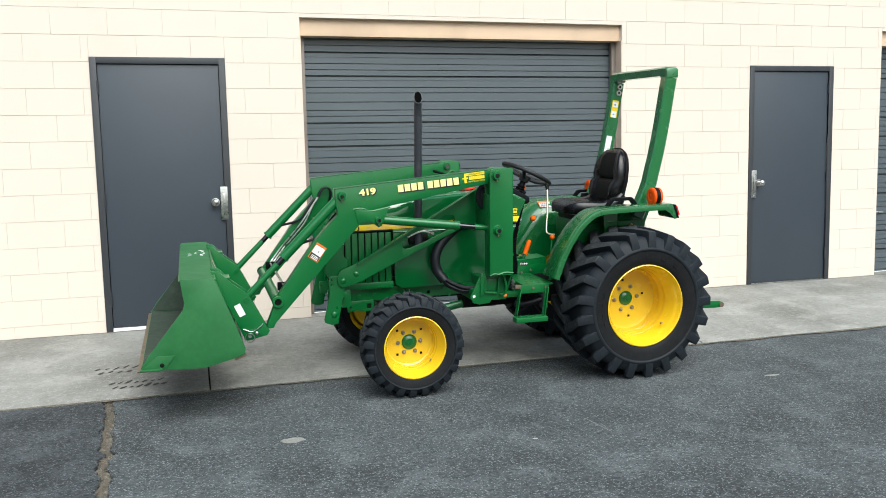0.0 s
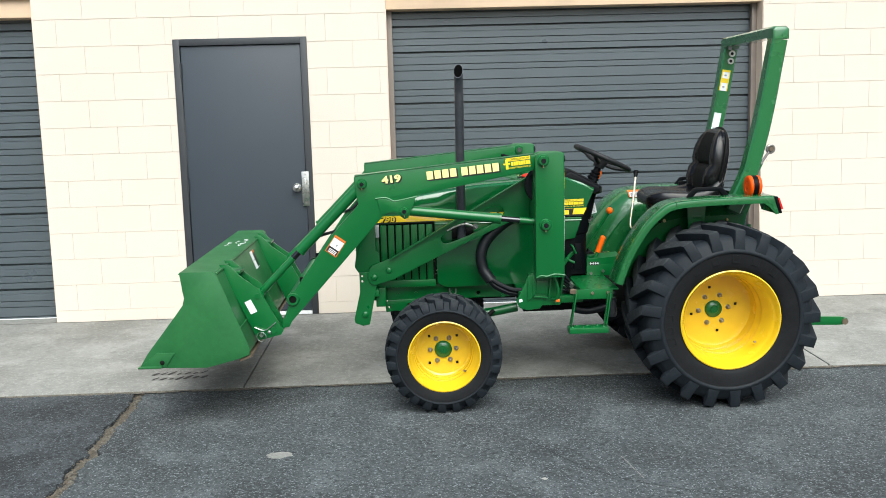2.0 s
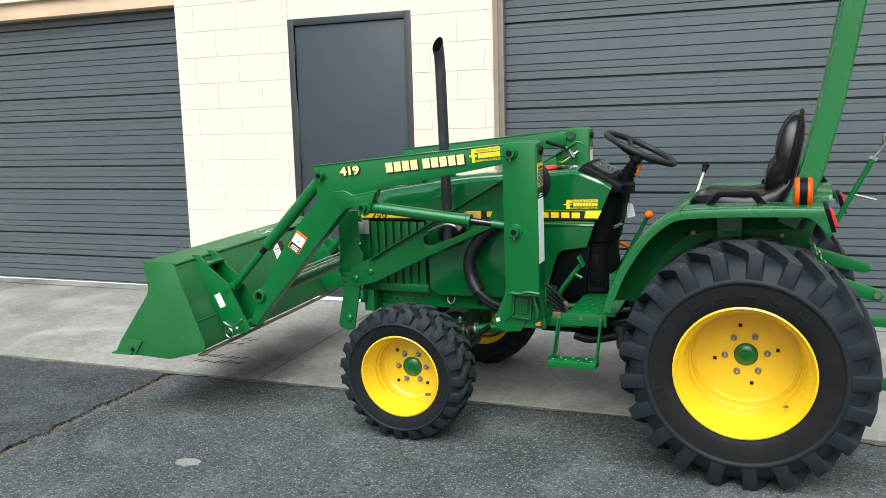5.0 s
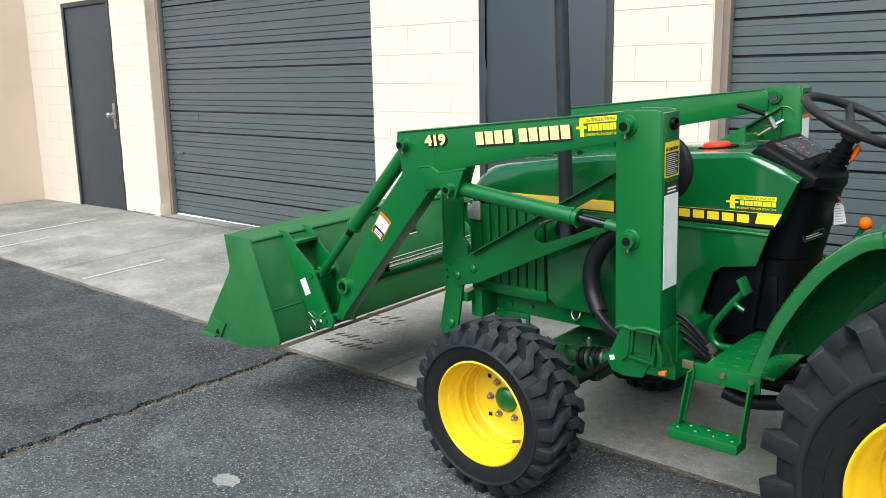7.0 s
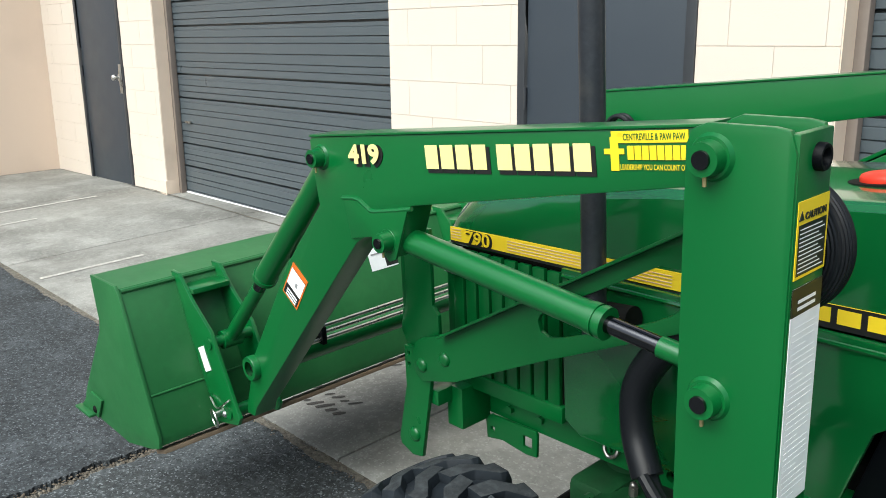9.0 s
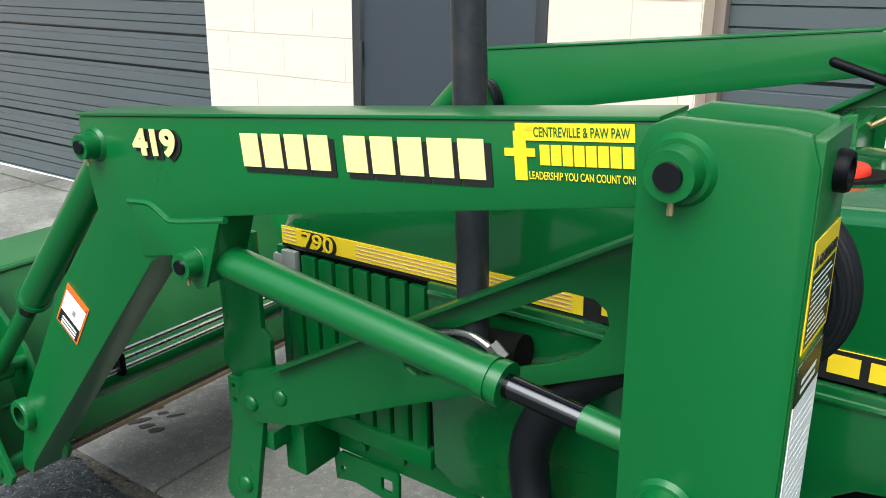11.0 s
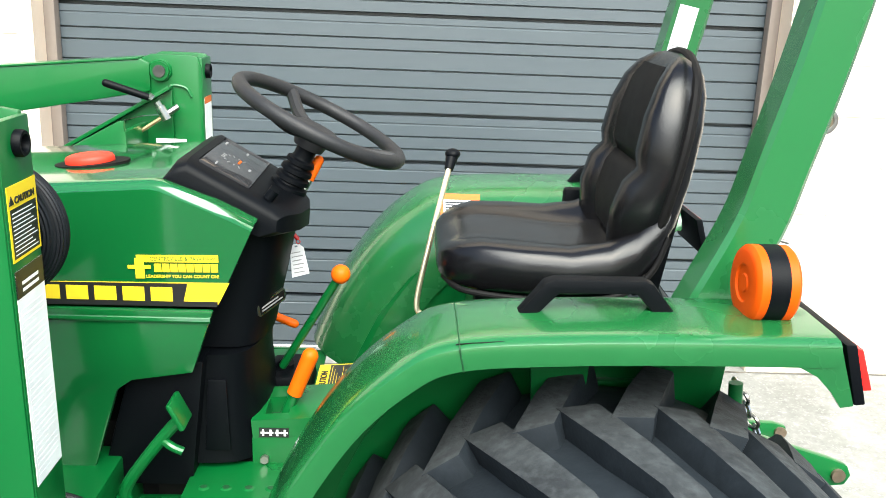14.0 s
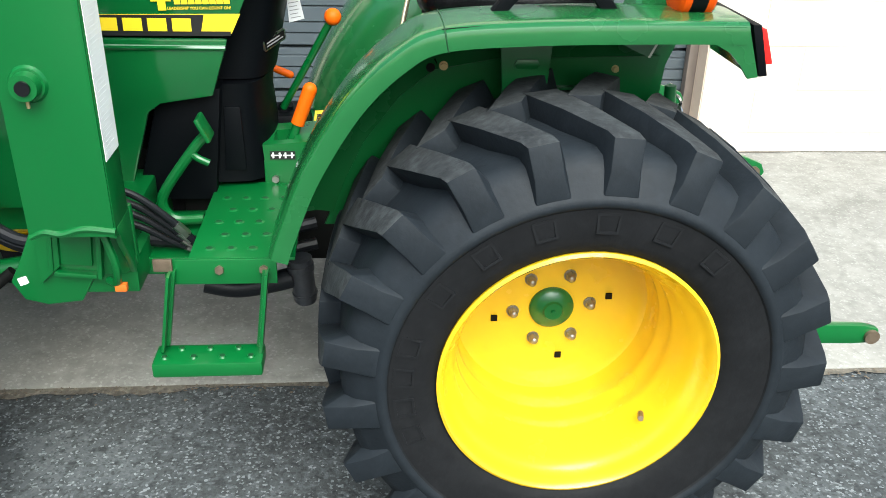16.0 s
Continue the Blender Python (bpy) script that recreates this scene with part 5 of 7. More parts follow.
for k in range(9):
    x, y = rnd.uniform(-0.05, 0.07), 5.6 + rnd.gauss(0, 0.09)
    bm = bmesh.new()
    tube(bm, [(x, y, 0.8185), (x + rnd.uniform(-0.02, 0.02), y + rnd.uniform(0.02, 0.05), 0.8185), (x + rnd.uniform(-0.03, 0.03), y + rnd.uniform(0.06, 0.1), 0.8185)], 0.0022, segs=5, smooth=3)
    part("scratch", bm, PALE_PRINT, bucket, "pale scratch on the bucket's top")
bm = bmesh.new()
rod(bm, (0.104, BY0 + 0.012, 0.809), (0.104, BY1 - 0.012, 0.809), 0.007, segs=8)
part("weld_seam", bm, GREEN_WORN, bucket)
bm = bmesh.new()
rod(bm, (0.2075, BY0 + 0.012, 0.53), (0.2075, BY1 - 0.012, 0.53), 0.0035, segs=8)
part("weld_seam", bm, GREEN_WORN, bucket)
BRK = [(0.085, 0.83), (0.13, 0.828), (0.20, 0.755), (0.285, 0.69), (0.31, 0.64), (0.385, 0.49), (0.40, 0.47), (0.385, 0.445), (0.30, 0.425), (0.262, 0.42), (0.215, 0.53)]
for s in (0, 1):
    def put(name, bm, mat, parent, label="", smooth=35):
        return part(name, mirrored(bm, LCY) if s else bm, mat, parent, label, smooth)
    bm = bmesh.new()
    prism(bm, BRK, 4.873, 4.885, 0.003)
    prism(bm, BRK, 4.999, 5.011, 0.003)
    box(bm, 0.11, 0.19, 4.885, 5.0, 0.775, 0.790, 0.003)
    rod(bm, (0.275, 4.868, 0.655), (0.275, 5.016, 0.655), 0.016)
    rod(bm, (0.345, 4.868, 0.47), (0.345, 5.016, 0.47), 0.018)
    put("bucket_bracket", bm, GREEN, bucket, "green bucket hitch plates")
    bm = bmesh.new()
    prism(bm, [(0.205, 0.625), (0.238, 0.64), (0.268, 0.575), (0.235, 0.56)], 4.8712, 4.8725)
    put("bracket_label", bm, WHITE_DECAL, bucket)
    bm = bmesh.new()
    ring(bm, (0.285, 4.856, 0.440), (0.2, 1, 0.1), 0.026, 0.003, 28, 6)
    put("pull_ring", bm, STEEL, bucket, "bright wire lynch pin ring")
    bm = bmesh.new()
    rod(bm, (0.285, 4.875, 0.450), (0.285, 4.852, 0.450), 0.010)
    ball(bm, (0.325, 4.872, 0.462), 0.011)
    tube(bm, [(0.25, 4.868, 0.49), (0.30, 4.86, 0.475), (0.35, 4.862, 0.505), (0.36, 4.87, 0.515)], 0.003, segs=6)
    put("lock_pin", bm, STEEL, bucket)

# lettering and stickers on the near arm and mast
FY = FACE - 0.0012
SL = math.atan2(0.088, 0.935)
arm_near = next(o for o in tractor.children if o.name.startswith("loader_arm"))


def on_arm(x, up):
    return 1.262 + (x - 0.80) * 0.0941 + up


side_text("419", 0.051, 0.9475, FY, on_arm(0.945, -0.058), BLACK_DECAL, "number_shadow", arm_near, 0.0042, SL, 1.3)
side_text("419", 0.050, 0.944, FY - 0.0040, on_arm(0.945, -0.054), CREAM_DECAL, "arm_number", arm_near, 0.0022, SL, 1.3)
for k in range(9):
    x = 1.176 + k * 0.0405 + (0.018 if k > 3 else 0)
    for dx, dz, mat, y, nm in ((0.005, -0.006, BLACK_DECAL, FY, "letter_shadow"), (0, 0, CREAM_DECAL, FY - 0.0012, "plain_letter_block")):
        m = Matrix.Translation((x + dx, y, on_arm(x, -0.064) + dz)) @ Matrix.Rotation(-SL, 4, "Y")
        bm = bmesh.new()
        if nm == "letter_shadow":
            box(bm, -0.002, 0.0365, -0.0004, 0.0004, -0.001, 0.045, 0, m)
        else:
            box(bm, 0, 0.033, -0.0004, 0.0004, 0, 0.043, 0, m)
        part(nm, bm, mat, arm_near)
dealer_mark(1.575, FY, on_arm(1.575, -0.062), 0.142, 0.058, SL, tractor)


def sticker(x0, x1, z0, z1, y, parent, fields, turn=0.0, label=""):
    """A flat sticker on a side face, made of coloured fields given in shares of its width and height."""
    cx, cz = (x0 + x1) / 2, (z0 + z1) / 2
    m = Matrix.Translation((cx, y, cz)) @ Matrix.Rotation(turn, 4, "Y")
    w, h = x1 - x0, z1 - z0
    base = None
    for k, (a, b, c, d, mat) in enumerate(fields):
        bm = bmesh.new()
        box(bm, (a - 0.5) * w, (b - 0.5) * w, -0.0005 - 0.0003 * min(k, 3), 0.0005, (c - 0.5) * h, (d - 0.5) * h, 0, m)
        part("sticker" if k == 0 else "sticker_field", bm, mat, parent, label if k == 0 else "")


WARN = [(0, 1, 0, 1, ORANGE_DECAL), (0.06, 0.94, 0.04, 0.96, BLACK_DECAL), (0.06, 0.94, 0.36, 0.86, WHITE_DECAL), (0.06, 0.94, 0.88, 0.96, ORANGE_DECAL), (0.2, 0.85, 0.06, 0.1, WHITE_DECAL), (0.2, 0.85, 0.14, 0.18, WHITE_DECAL), (0.2, 0.85, 0.22, 0.26, WHITE_DECAL), (0.5, 0.62, 0.5, 0.62, GREY_DECAL)]
sticker(0.655, 0.722, 0.852, 0.952, FACE - 0.001, arm_near, WARN, 0.62, "white and black warning sticker with orange edge")


def back_sticker(y0, y1, z0, z1, x, parent, fields, label=""):
    """The same on the mast's rear face."""
    for k, (a, b, c, d, mat) in enumerate(fields):
        bm = bmesh.new()
        box(bm, x - 0.0005, x + 0.0005 + 0.00012 * min(k, 2), y0 + a * (y1 - y0), y0 + b * (y1 - y0), z0 + c * (z1 - z0), z0 + d * (z1 - z0))
        part("sticker" if k == 0 else "sticker_field", bm, mat, parent, label if k == 0 else "")


lines = [(0.10, 0.90 - 0.09 * (k % 3), 0.078 + 0.055 * k, 0.094 + 0.055 * k, WHITE_DECAL) for k in range(11)]
back_sticker(4.872, 4.957, 1.172, 1.272, 1.884, posts[0], [(0, 1, 0, 1, YELLOW_DECAL), (0.05, 0.95, 0.04, 0.70, BLACK_DECAL), *lines], "yellow and black warning sticker")
back_sticker(4.872, 4.955, 0.845, 1.16, 1.884, posts[0], [(0, 1, 0, 1, WHITE_DECAL), (0, 1, 0.88, 1, BLACK_DECAL), (0.2, 0.8, 0.93, 0.945, WHITE_DECAL), (0.2, 0.8, 0.90, 0.915, WHITE_DECAL), *[(0.08, 0.92 if k % 5 else 0.55, 0.04 + 0.028 * k, 0.044 + 0.028 * k, FAINT_PRINT) for k in range(29)]], "long white instruction sticker")
m = Matrix.Translation((1.8852, 4.8905, 1.2475)) @ Matrix(((0, 0, 1, 0), (1, 0, 0, 0), (0, 1, 0, 0), (0, 0, 0, 1)))
letters("CAUTION", 0.0128, m, BLACK_DECAL, "caution_word", posts[0], 0.0003)
bm = bmesh.new()
prism(bm, [(4.8745, 1.2475), (4.8885, 1.2475), (4.8815, 1.2595)], 1.8845, 1.8852, axis="x")
part("warning_triangle", bm, BLACK_DECAL, posts[0])

# far mast: gusset, lever and stickers seen from the yard
FI = 2 * LCY - 4.962
bm = bmesh.new()
prism(bm, [(1.812, 1.282), (1.544, 1.124), (1.56, 1.07), (1.735, 1.07), (1.812, 1.12)], FI - 0.012, FI - 0.002, 0.002)
prism(bm, [(1.808, 1.290), (1.540, 1.132), (1.544, 1.124), (1.812, 1.282)], FI - 0.034, FI - 0.002, 0.001)
part("mast_gusset", bm, GREEN, posts[1])
bm = bmesh.new()
tube(bm, [(1.806, FI - 0.002, 1.288), (1.826, FI - 0.002, 1.289), (1.846, FI - 0.002, 1.281), (1.856, FI - 0.002, 1.262)], 0.0035, segs=8)
part("weld_bead", bm, GREEN, posts[1])
bm = bmesh.new()
rod(bm, (1.672, FI - 0.060, 1.295), (1.770, FI - 0.055, 1.264), 0.0095, 0.0085)
ball(bm, (1.672, FI - 0.060, 1.295), 0.0095, u=12, v=8)
part("valve_lever", bm, PLASTIC, posts[1], "black lever grip")
bm = bmesh.new()
rod(bm, (1.785, FI - 0.05, 1.254), (1.792, FI - 0.048, 1.240), 0.0085, segs=14)
rod(bm, (1.791, FI - 0.048, 1.242), (1.806, FI - 0.045, 1.212), 0.012, segs=14)
rod(bm, (1.805, FI - 0.042, 1.224), (1.830, FI - 0.030, 1.241), 0.0085, segs=12)
rod(bm, (1.770, FI - 0.055, 1.262), (1.777, FI - 0.055, 1.272), 0.007, segs=6)
part("valve_fitting", bm, STEEL, posts[1], "bright hydraulic fitting")
bm = bmesh.new()
rod(bm, (1.796, FI - 0.045, 1.217), (1.664, FI - 0.062, 1.130), 0.005)
part("valve_rod", bm, BRASS, posts[1], "dull brass linkage rod")
bm = bmesh.new()
tube(bm, [(1.792, FI - 0.042, 1.222), (1.74, FI - 0.03, 1.215), (1.68, FI - 0.02, 1.198)], 0.0016, segs=6)
part("valve_wire", bm, STEEL, posts[1])
bm = bmesh.new()
rod(bm, (1.785, FI + 0.001, 1.323), (1.785, FI - 0.006, 1.323), 0.029, 0.026, segs=10)
rod(bm, (1.785, FI - 0.006, 1.323), (1.785, FI - 0.016, 1.323), 0.0225, segs=24)
part("inner_boss", bm, GREEN, posts[1])
bm = bmesh.new()
rod(bm, (1.785, FI - 0.012, 1.323), (1.785, FI - 0.020, 1.323), 0.0155, 0.0145, segs=20)
part("pin_end", bm, PIN, posts[1])
bm = bmesh.new()
box(bm, 1.769, 1.842, FI - 0.0155, FI - 0.0125, 1.122, 1.160)
part("white_label", bm, WHITE_DECAL, posts[1])
back_sticker(5.94, 6.01, 1.10, 1.26, 1.884, posts[1], [(0, 1, 0, 1, WHITE_DECAL), (0, 1, 0.9, 1, ORANGE_DECAL), (0.1, 0.9, 0.05, 0.35, BLACK_DECAL)], "white and orange sticker")
# sticker on the back of the bucket
turn = Matrix.Translation((0.1345, 5.60, 0.728)) @ Matrix.Rotation(-math.atan2(0.137, 0.375), 4, "Y")
for k, (a, b, c, d, mat) in enumerate([(-0.06, 0.055, -0.055, 0.055, WHITE_DECAL), (0.005, 0.055, -0.05, 0.04, BLACK_DECAL), (0.005, 0.055, 0.04, 0.055, ORANGE_DECAL), (-0.05, 0.0, -0.002, 0.002, GREY_DECAL)]):
    bm = bmesh.new()
    box(bm, 0.001 + 0.0006 * k, 0.0016 + 0.0006 * k, a, b, c, d, 0, turn)
    part("bucket_sticker", bm, mat, bucket, "white and black warning sticker" if k == 0 else "")

# dash, column and steering wheel
bm = bmesh.new()
rows = []
for y, rear, g in ((5.286, 2.156, 1.7), (5.289, 2.160, 1.0), (5.297, 2.166, 0.4), (5.312, 2.172, 0.1), (5.33, 2.180, 0.0), (5.36, 2.190, 0.0), (5.42, 2.200, 0.0), (5.48, 2.192, 0.0), (5.54, 2.160, 0.0), (5.585, 2.125, 0.2), (5.597, 2.11, 0.8)):
    r = rear - 2.185
    rows.append([(x + r * k, y, z - g * top * 0.012 - r * k * 0.45) for x, z, k, top in ((1.955, 1.172, 0, 0), (1.957, 1.196, 0, 0), (1.978, 1.226, 0, 1), (2.0, 1.232, 0, 1), (2.10, 1.178, 0.4, 1), (2.170, 1.141, 0.9, 1), (2.186, 1.127, 1, 0.6), (2.184, 1.095, 1, 0), (2.15, 1.086, 0.9, 0))])
loft(bm, rows)
dash = part("dashboard", bm, PLASTIC, tractor, "black plastic instrument cowl", 30)
tilt = Matrix.Translation((2.062, 5.44, 1.2005)) @ Matrix.Rotation(math.atan2(0.064, 0.115), 4, "Y")
bm = bmesh.new()
box(bm, -0.055, 0.048, -0.115, 0.115, -0.004, 0.0015, 0.006, tilt)
part("gauge_glass", bm, GLASS, dash, "dark gauge panel")
for k in range(11):
    a = math.radians(205 - k * 23)
    bm = bmesh.new()
    box(bm, -0.0009, 0.0009, 0.023, 0.029 if k % 2 else 0.032, 0.0016, 0.0024, 0, tilt @ Matrix.Translation((-0.004, -0.01, 0)) @ Matrix.Rotation(a, 4, "Z"))
    part("gauge_tick", bm, GREY_DECAL, dash)
for a, b, c, d in ((-0.046, -0.042, 0.07, 0.09), (0.024, 0.029, -0.025, -0.01), (-0.030, -0.027, -0.09, -0.07), (0.0, 0.004, 0.075, 0.09)):
    bm = bmesh.new()
    box(bm, a, b, c, d, 0.0016, 0.0022, 0, tilt)
    part("gauge_symbol", bm, GREY_DECAL, dash)
bm = bmesh.new()
box(bm, 0.000, 0.004, -0.012, 0.012, 0.0018, 0.0028, 0, tilt)
part("gauge_needle", bm, ORANGE, dash)
for dy, dz in ((-0.135, 0.0), (-0.12, 0.0)):
    bm = bmesh.new()
    c = tilt @ Vector((0.085, dy + 0.02, 0.0))
    rod(bm, c, c + Vector((0.012, 0, 0.016)), 0.01, segs=12)
    part("dash_switch", bm, PLASTIC, dash)


def column_slice(z, x0, x1, hw):
    """An outline, square in front and rounded at the rear, tilting with the column."""
    half = [(x0, hw), (x0 + (x1 - x0) * 0.35, hw), (x0 + (x1 - x0) * 0.62, hw * 0.97), (x0 + (x1 - x0) * 0.80, hw * 0.86), (x0 + (x1 - x0) * 0.91, hw * 0.64), (x0 + (x1 - x0) * 0.98, hw * 0.36), (x1, hw * 0.12)]
    return [(x, CY - w, z) for x, w in half] + [(x, CY + w, z) for x, w in half[::-1]]


bm = bmesh.new()
loft(bm, [column_slice(z, a, b, w) for z, a, b, w in ((0.862, 2.0, 2.122, 0.138), (0.90, 2.01, 2.130, 0.138), (0.97, 2.03, 2.146, 0.138), (1.04, 2.05, 2.160, 0.142), (1.075, 2.06, 2.168, 0.146), (1.10, 2.04, 2.175, 0.15))])
part("column_cover", bm, PLASTIC, tractor, "black steering column cover", 40)
bm = bmesh.new()
loft(bm, [column_slice(z, a, b, w) for z, a, b, w in ((0.63, 1.965, 2.125, 0.17), (0.70, 1.975, 2.118, 0.168), (0.80, 1.99, 2.108, 0.165), (0.858, 2.0, 2.112, 0.165))])
prism(bm, [(1.885, 0.842), (2.02, 0.86), (1.99, 0.60), (1.815, 0.60)], CY - 0.2, CY + 0.2, 0.004)
prism(bm, [(2.02, 0.81), (2.055, 0.81), (2.06, 0.66), (2.01, 0.66)], CY - 0.174, CY - 0.165, 0.004)
part("pedestal", bm, PLASTIC, tractor, "black plastic pedestal panels", 40)
onto = Matrix.Translation((2.124, 5.386, 0.938)) @ Matrix.Rotation(radians(60), 4, "Z") @ Matrix.Rotation(-0.18, 4, "Y")
bm = bmesh.new()
prism(bm, [(-0.042, -0.008), (-0.038, -0.013), (0.038, -0.013), (0.042, -0.008), (0.042, 0.008), (0.038, 0.013), (-0.038, 0.013), (-0.042, 0.008)], -0.008, -0.004)
bmesh.ops.transform(bm, matrix=onto, verts=bm.verts)
plate_on_column = part("maker_plate", bm, STEEL, tractor, "small silver plate")
bm = bmesh.new()
box(bm, -0.037, 0.037, -0.0088, -0.0078, -0.009, 0.009, 0, onto)
part("plate_field", bm, DARK, plate_on_column)
for k in range(2):
    bm = bmesh.new()
    box(bm, -0.032, 0.030 - 0.012 * k, -0.0094, -0.0086, -0.005 + 0.007 * k, -0.002 + 0.007 * k, 0, onto)
    part("print_line", bm, GREY_DECAL, plate_on_column)
axis = Vector((0.43, 0, 0.90)).normalized()
hub = Vector((2.204, CY, 1.257))
bm = bmesh.new()
across = axis.cross(Vector((0, 1, 0))).normalized()
ribs = [(0.0, 0.020), (0.05, 0.020)]
for k in range(6):
    ribs += [(0.055 + 0.018 * k, 0.022 + 0.0025 * k), (0.058 + 0.018 * k, 0.028 + 0.003 * k), (0.066 + 0.018 * k, 0.029 + 0.003 * k), (0.069 + 0.018 * k, 0.023 + 0.0025 * k)]
loft(bm, [[tuple(hub - axis * d + r * (math.cos(a) * across + math.sin(a) * Vector((0, 1, 0)))) for a in (i * math.pi / 14 for i in range(28))] for d, r in ribs])
part("column_boot", bm, PLASTIC, tractor, "black ribbed rubber column boot")
bm = bmesh.new()
ring(bm, hub + axis * 0.03, axis, 0.168, 0.0145, 56, 12)
steer = part("steering_wheel", bm, WHEEL_GRIP, tractor, "black three-spoke steering wheel")
for k in range(3):
    a = math.radians(120 * k)
    d = Vector((0.9 * math.cos(a), math.sin(a), -0.43 * math.cos(a))).normalized()
    bm = bmesh.new()
    tube(bm, [hub + axis * 0.0 + d * 0.02, hub + axis * 0.006 + d * 0.09, hub + axis * 0.028 + d * 0.16], 0.013, segs=10)
    part("spoke", bm, WHEEL_GRIP, steer)
bm = bmesh.new()
rod(bm, hub - axis * 0.03, hub + axis * 0.014, 0.03, 0.042, segs=24)
part("wheel_hub", bm, WHEEL_GRIP, steer)
bm = bmesh.new()
rod(bm, (2.17, 5.47, 1.12), (2.196, 5.482, 1.168), 0.006)
part("throttle_rod", bm, STEEL, tractor)
bm = bmesh.new()
rod(bm, (2.193, 5.48, 1.162), (2.210, 5.492, 1.200), 0.0085, 0.0105)
ball(bm, (2.210, 5.492, 1.200), 0.0105, u=12, v=8)
part("throttle_grip", bm, ORANGE, tractor, "orange throttle grip")
hang = Matrix.Translation((2.168, CY + 0.02, 0.99)) @ Matrix.Rotation(-0.14, 4, "Y") @ Matrix.Rotation(0.25, 4, "Z")
bm = bmesh.new()
prism(bm, [(-0.018, -0.034), (0.019, -0.031), (0.015, 0.026), (0.006, 0.036), (-0.005, 0.036), (-0.013, 0.026)], -0.0008, 0.0008, 0, holes=[[(0.003, 0.029), (-0.003, 0.029), (-0.003, 0.033), (0.003, 0.033)]])
bmesh.ops.transform(bm, matrix=hang, verts=bm.verts)
tag = part("key_tag", bm, PALE_PRINT, tractor, "grubby white paper key tag")
for k in range(6):
    bm = bmesh.new()
    box(bm, -0.012, 0.011 - 0.004 * (k % 2), -0.0014, -0.0006, -0.025 + 0.0085 * k, -0.0232 + 0.0085 * k, 0, hang)
    part("print_line", bm, GREY_DECAL, tag)
bm = bmesh.new()
ring(bm, (2.168, CY + 0.02, 1.031), (0.3, 1, 0), 0.0045, 0.001, 18, 6)
rod(bm, (2.168, CY + 0.02, 1.036), (2.160, CY + 0.02, 1.046), 0.0045)
part("key", bm, RED, tractor, "red ignition key ring")

# operator platform, step and pedals
for s in (0, 1):
    def put(name, bm, mat, parent, label="", smooth=35):
        return part(name, mirrored(bm) if s else bm, mat, parent, label, smooth)
    edge = 5.05 if s else 4.945
    bm = bmesh.new()
    box(bm, 1.985, 2.19, edge, 5.33, 0.610, 0.618, 0.002)
    box(bm, 1.94, 2.155, edge - 0.010, edge - 0.002, 0.565, 0.619, 0.002)
    box(bm, 1.985, 1.993, edge - 0.002, 5.32, 0.58, 0.61)
    plate = put("floor_plate", bm, GREEN, tractor, "green perforated floor plate")
    for r in range(5):
        for k in range(4):
            bm = bmesh.new()
            x, y = 2.02 + 0.042 * k + (0.021 if r % 2 else 0), 4.985 + 0.062 * r
            if x > 2.17 or y < edge + 0.02:
                continue
            rod(bm, (x, y, 0.617), (x, y, 0.6198), 0.013, 0.0085, segs=14)
            put("grip_dimple", bm, GREEN, plate)
            bm = bmesh.new()
            rod(bm, (x, y, 0.619), (x, y, 0.6201), 0.0066, segs=12)
            put("dimple_hole", bm, GREEN_DARK, plate)
    if s:
        continue
    bm = bmesh.new()
    prism(bm, [(1.95, 0.60), (1.963, 0.60), (1.935, 0.43), (1.920, 0.43)], 4.925, 4.937, 0.002)
    prism(bm, [(2.128, 0.60), (2.141, 0.60), (2.118, 0.415), (2.104, 0.415)], 4.925, 4.937, 0.002)
    prism(bm, [(1.95, 0.60), (1.956, 0.60), (1.928, 0.43), (1.922, 0.43)], 4.90, 4.937, 0.001)
    prism(bm, [(2.134, 0.60), (2.141, 0.60), (2.118, 0.415), (2.111, 0.415)], 4.90, 4.937, 0.001)
    box(bm, 1.908, 2.122, 4.868, 4.94, 0.392, 0.424, 0.006)
    step = put("step", bm, GREEN, tractor, "green hanging boarding step")
    for k in range(7):
        bm = bmesh.new()
        x, y = 1.93 + 0.028 * k, 4.892 + (0.03 if k % 2 else 0)
        rod(bm, (x, y, 0.423), (x, y, 0.4275), 0.009, 0.006, segs=10)
        put("grip_dimple", bm, GREEN, step)
        bm = bmesh.new()
        rod(bm, (x, y, 0.427), (x, y, 0.4282), 0.0055, segs=8)
        put("dimple_hole", bm, GREEN_DARK, step)
    bm = bmesh.new()
    box(bm, 1.922, 1.958, 4.926, 4.934, 0.598, 0.624, 0.002)
    put("bare_tab", bm, RUST, step, "bare rusty steel tab")
    for x in (2.045, 2.13):
        bm = bmesh.new()
        rod(bm, (x, 4.936, 0.598), (x, 4.928, 0.598), 0.009, segs=6)
        put("bolt", bm, RUST, step)
bm = bmesh.new()
tube(bm, [(1.96, 5.18, 0.60), (1.90, 5.18, 0.60), (1.875, 5.18, 0.63), (1.885, 5.18, 0.67), (1.95, 5.18, 0.76), (1.985, 5.18, 0.80)], 0.0115)
tube(bm, [(1.945, 5.18, 0.755), (1.965, 5.17, 0.745), (1.985, 5.17, 0.735)], 0.008)
box(bm, 1.977, 1.987, 5.145, 5.205, 0.785, 0.84, 0.004, Matrix.Translation((1.98, 0, 0.81)) @ Matrix.Rotation(-0.45, 4, "Y") @ Matrix.Translation((-1.98, 0, -0.81)))
bmesh.ops.translate(bm, vec=(0.012, 0.02, -0.016), verts=bm.verts)
part("clutch_pedal", bm, GREEN, tractor, "green clutch pedal")
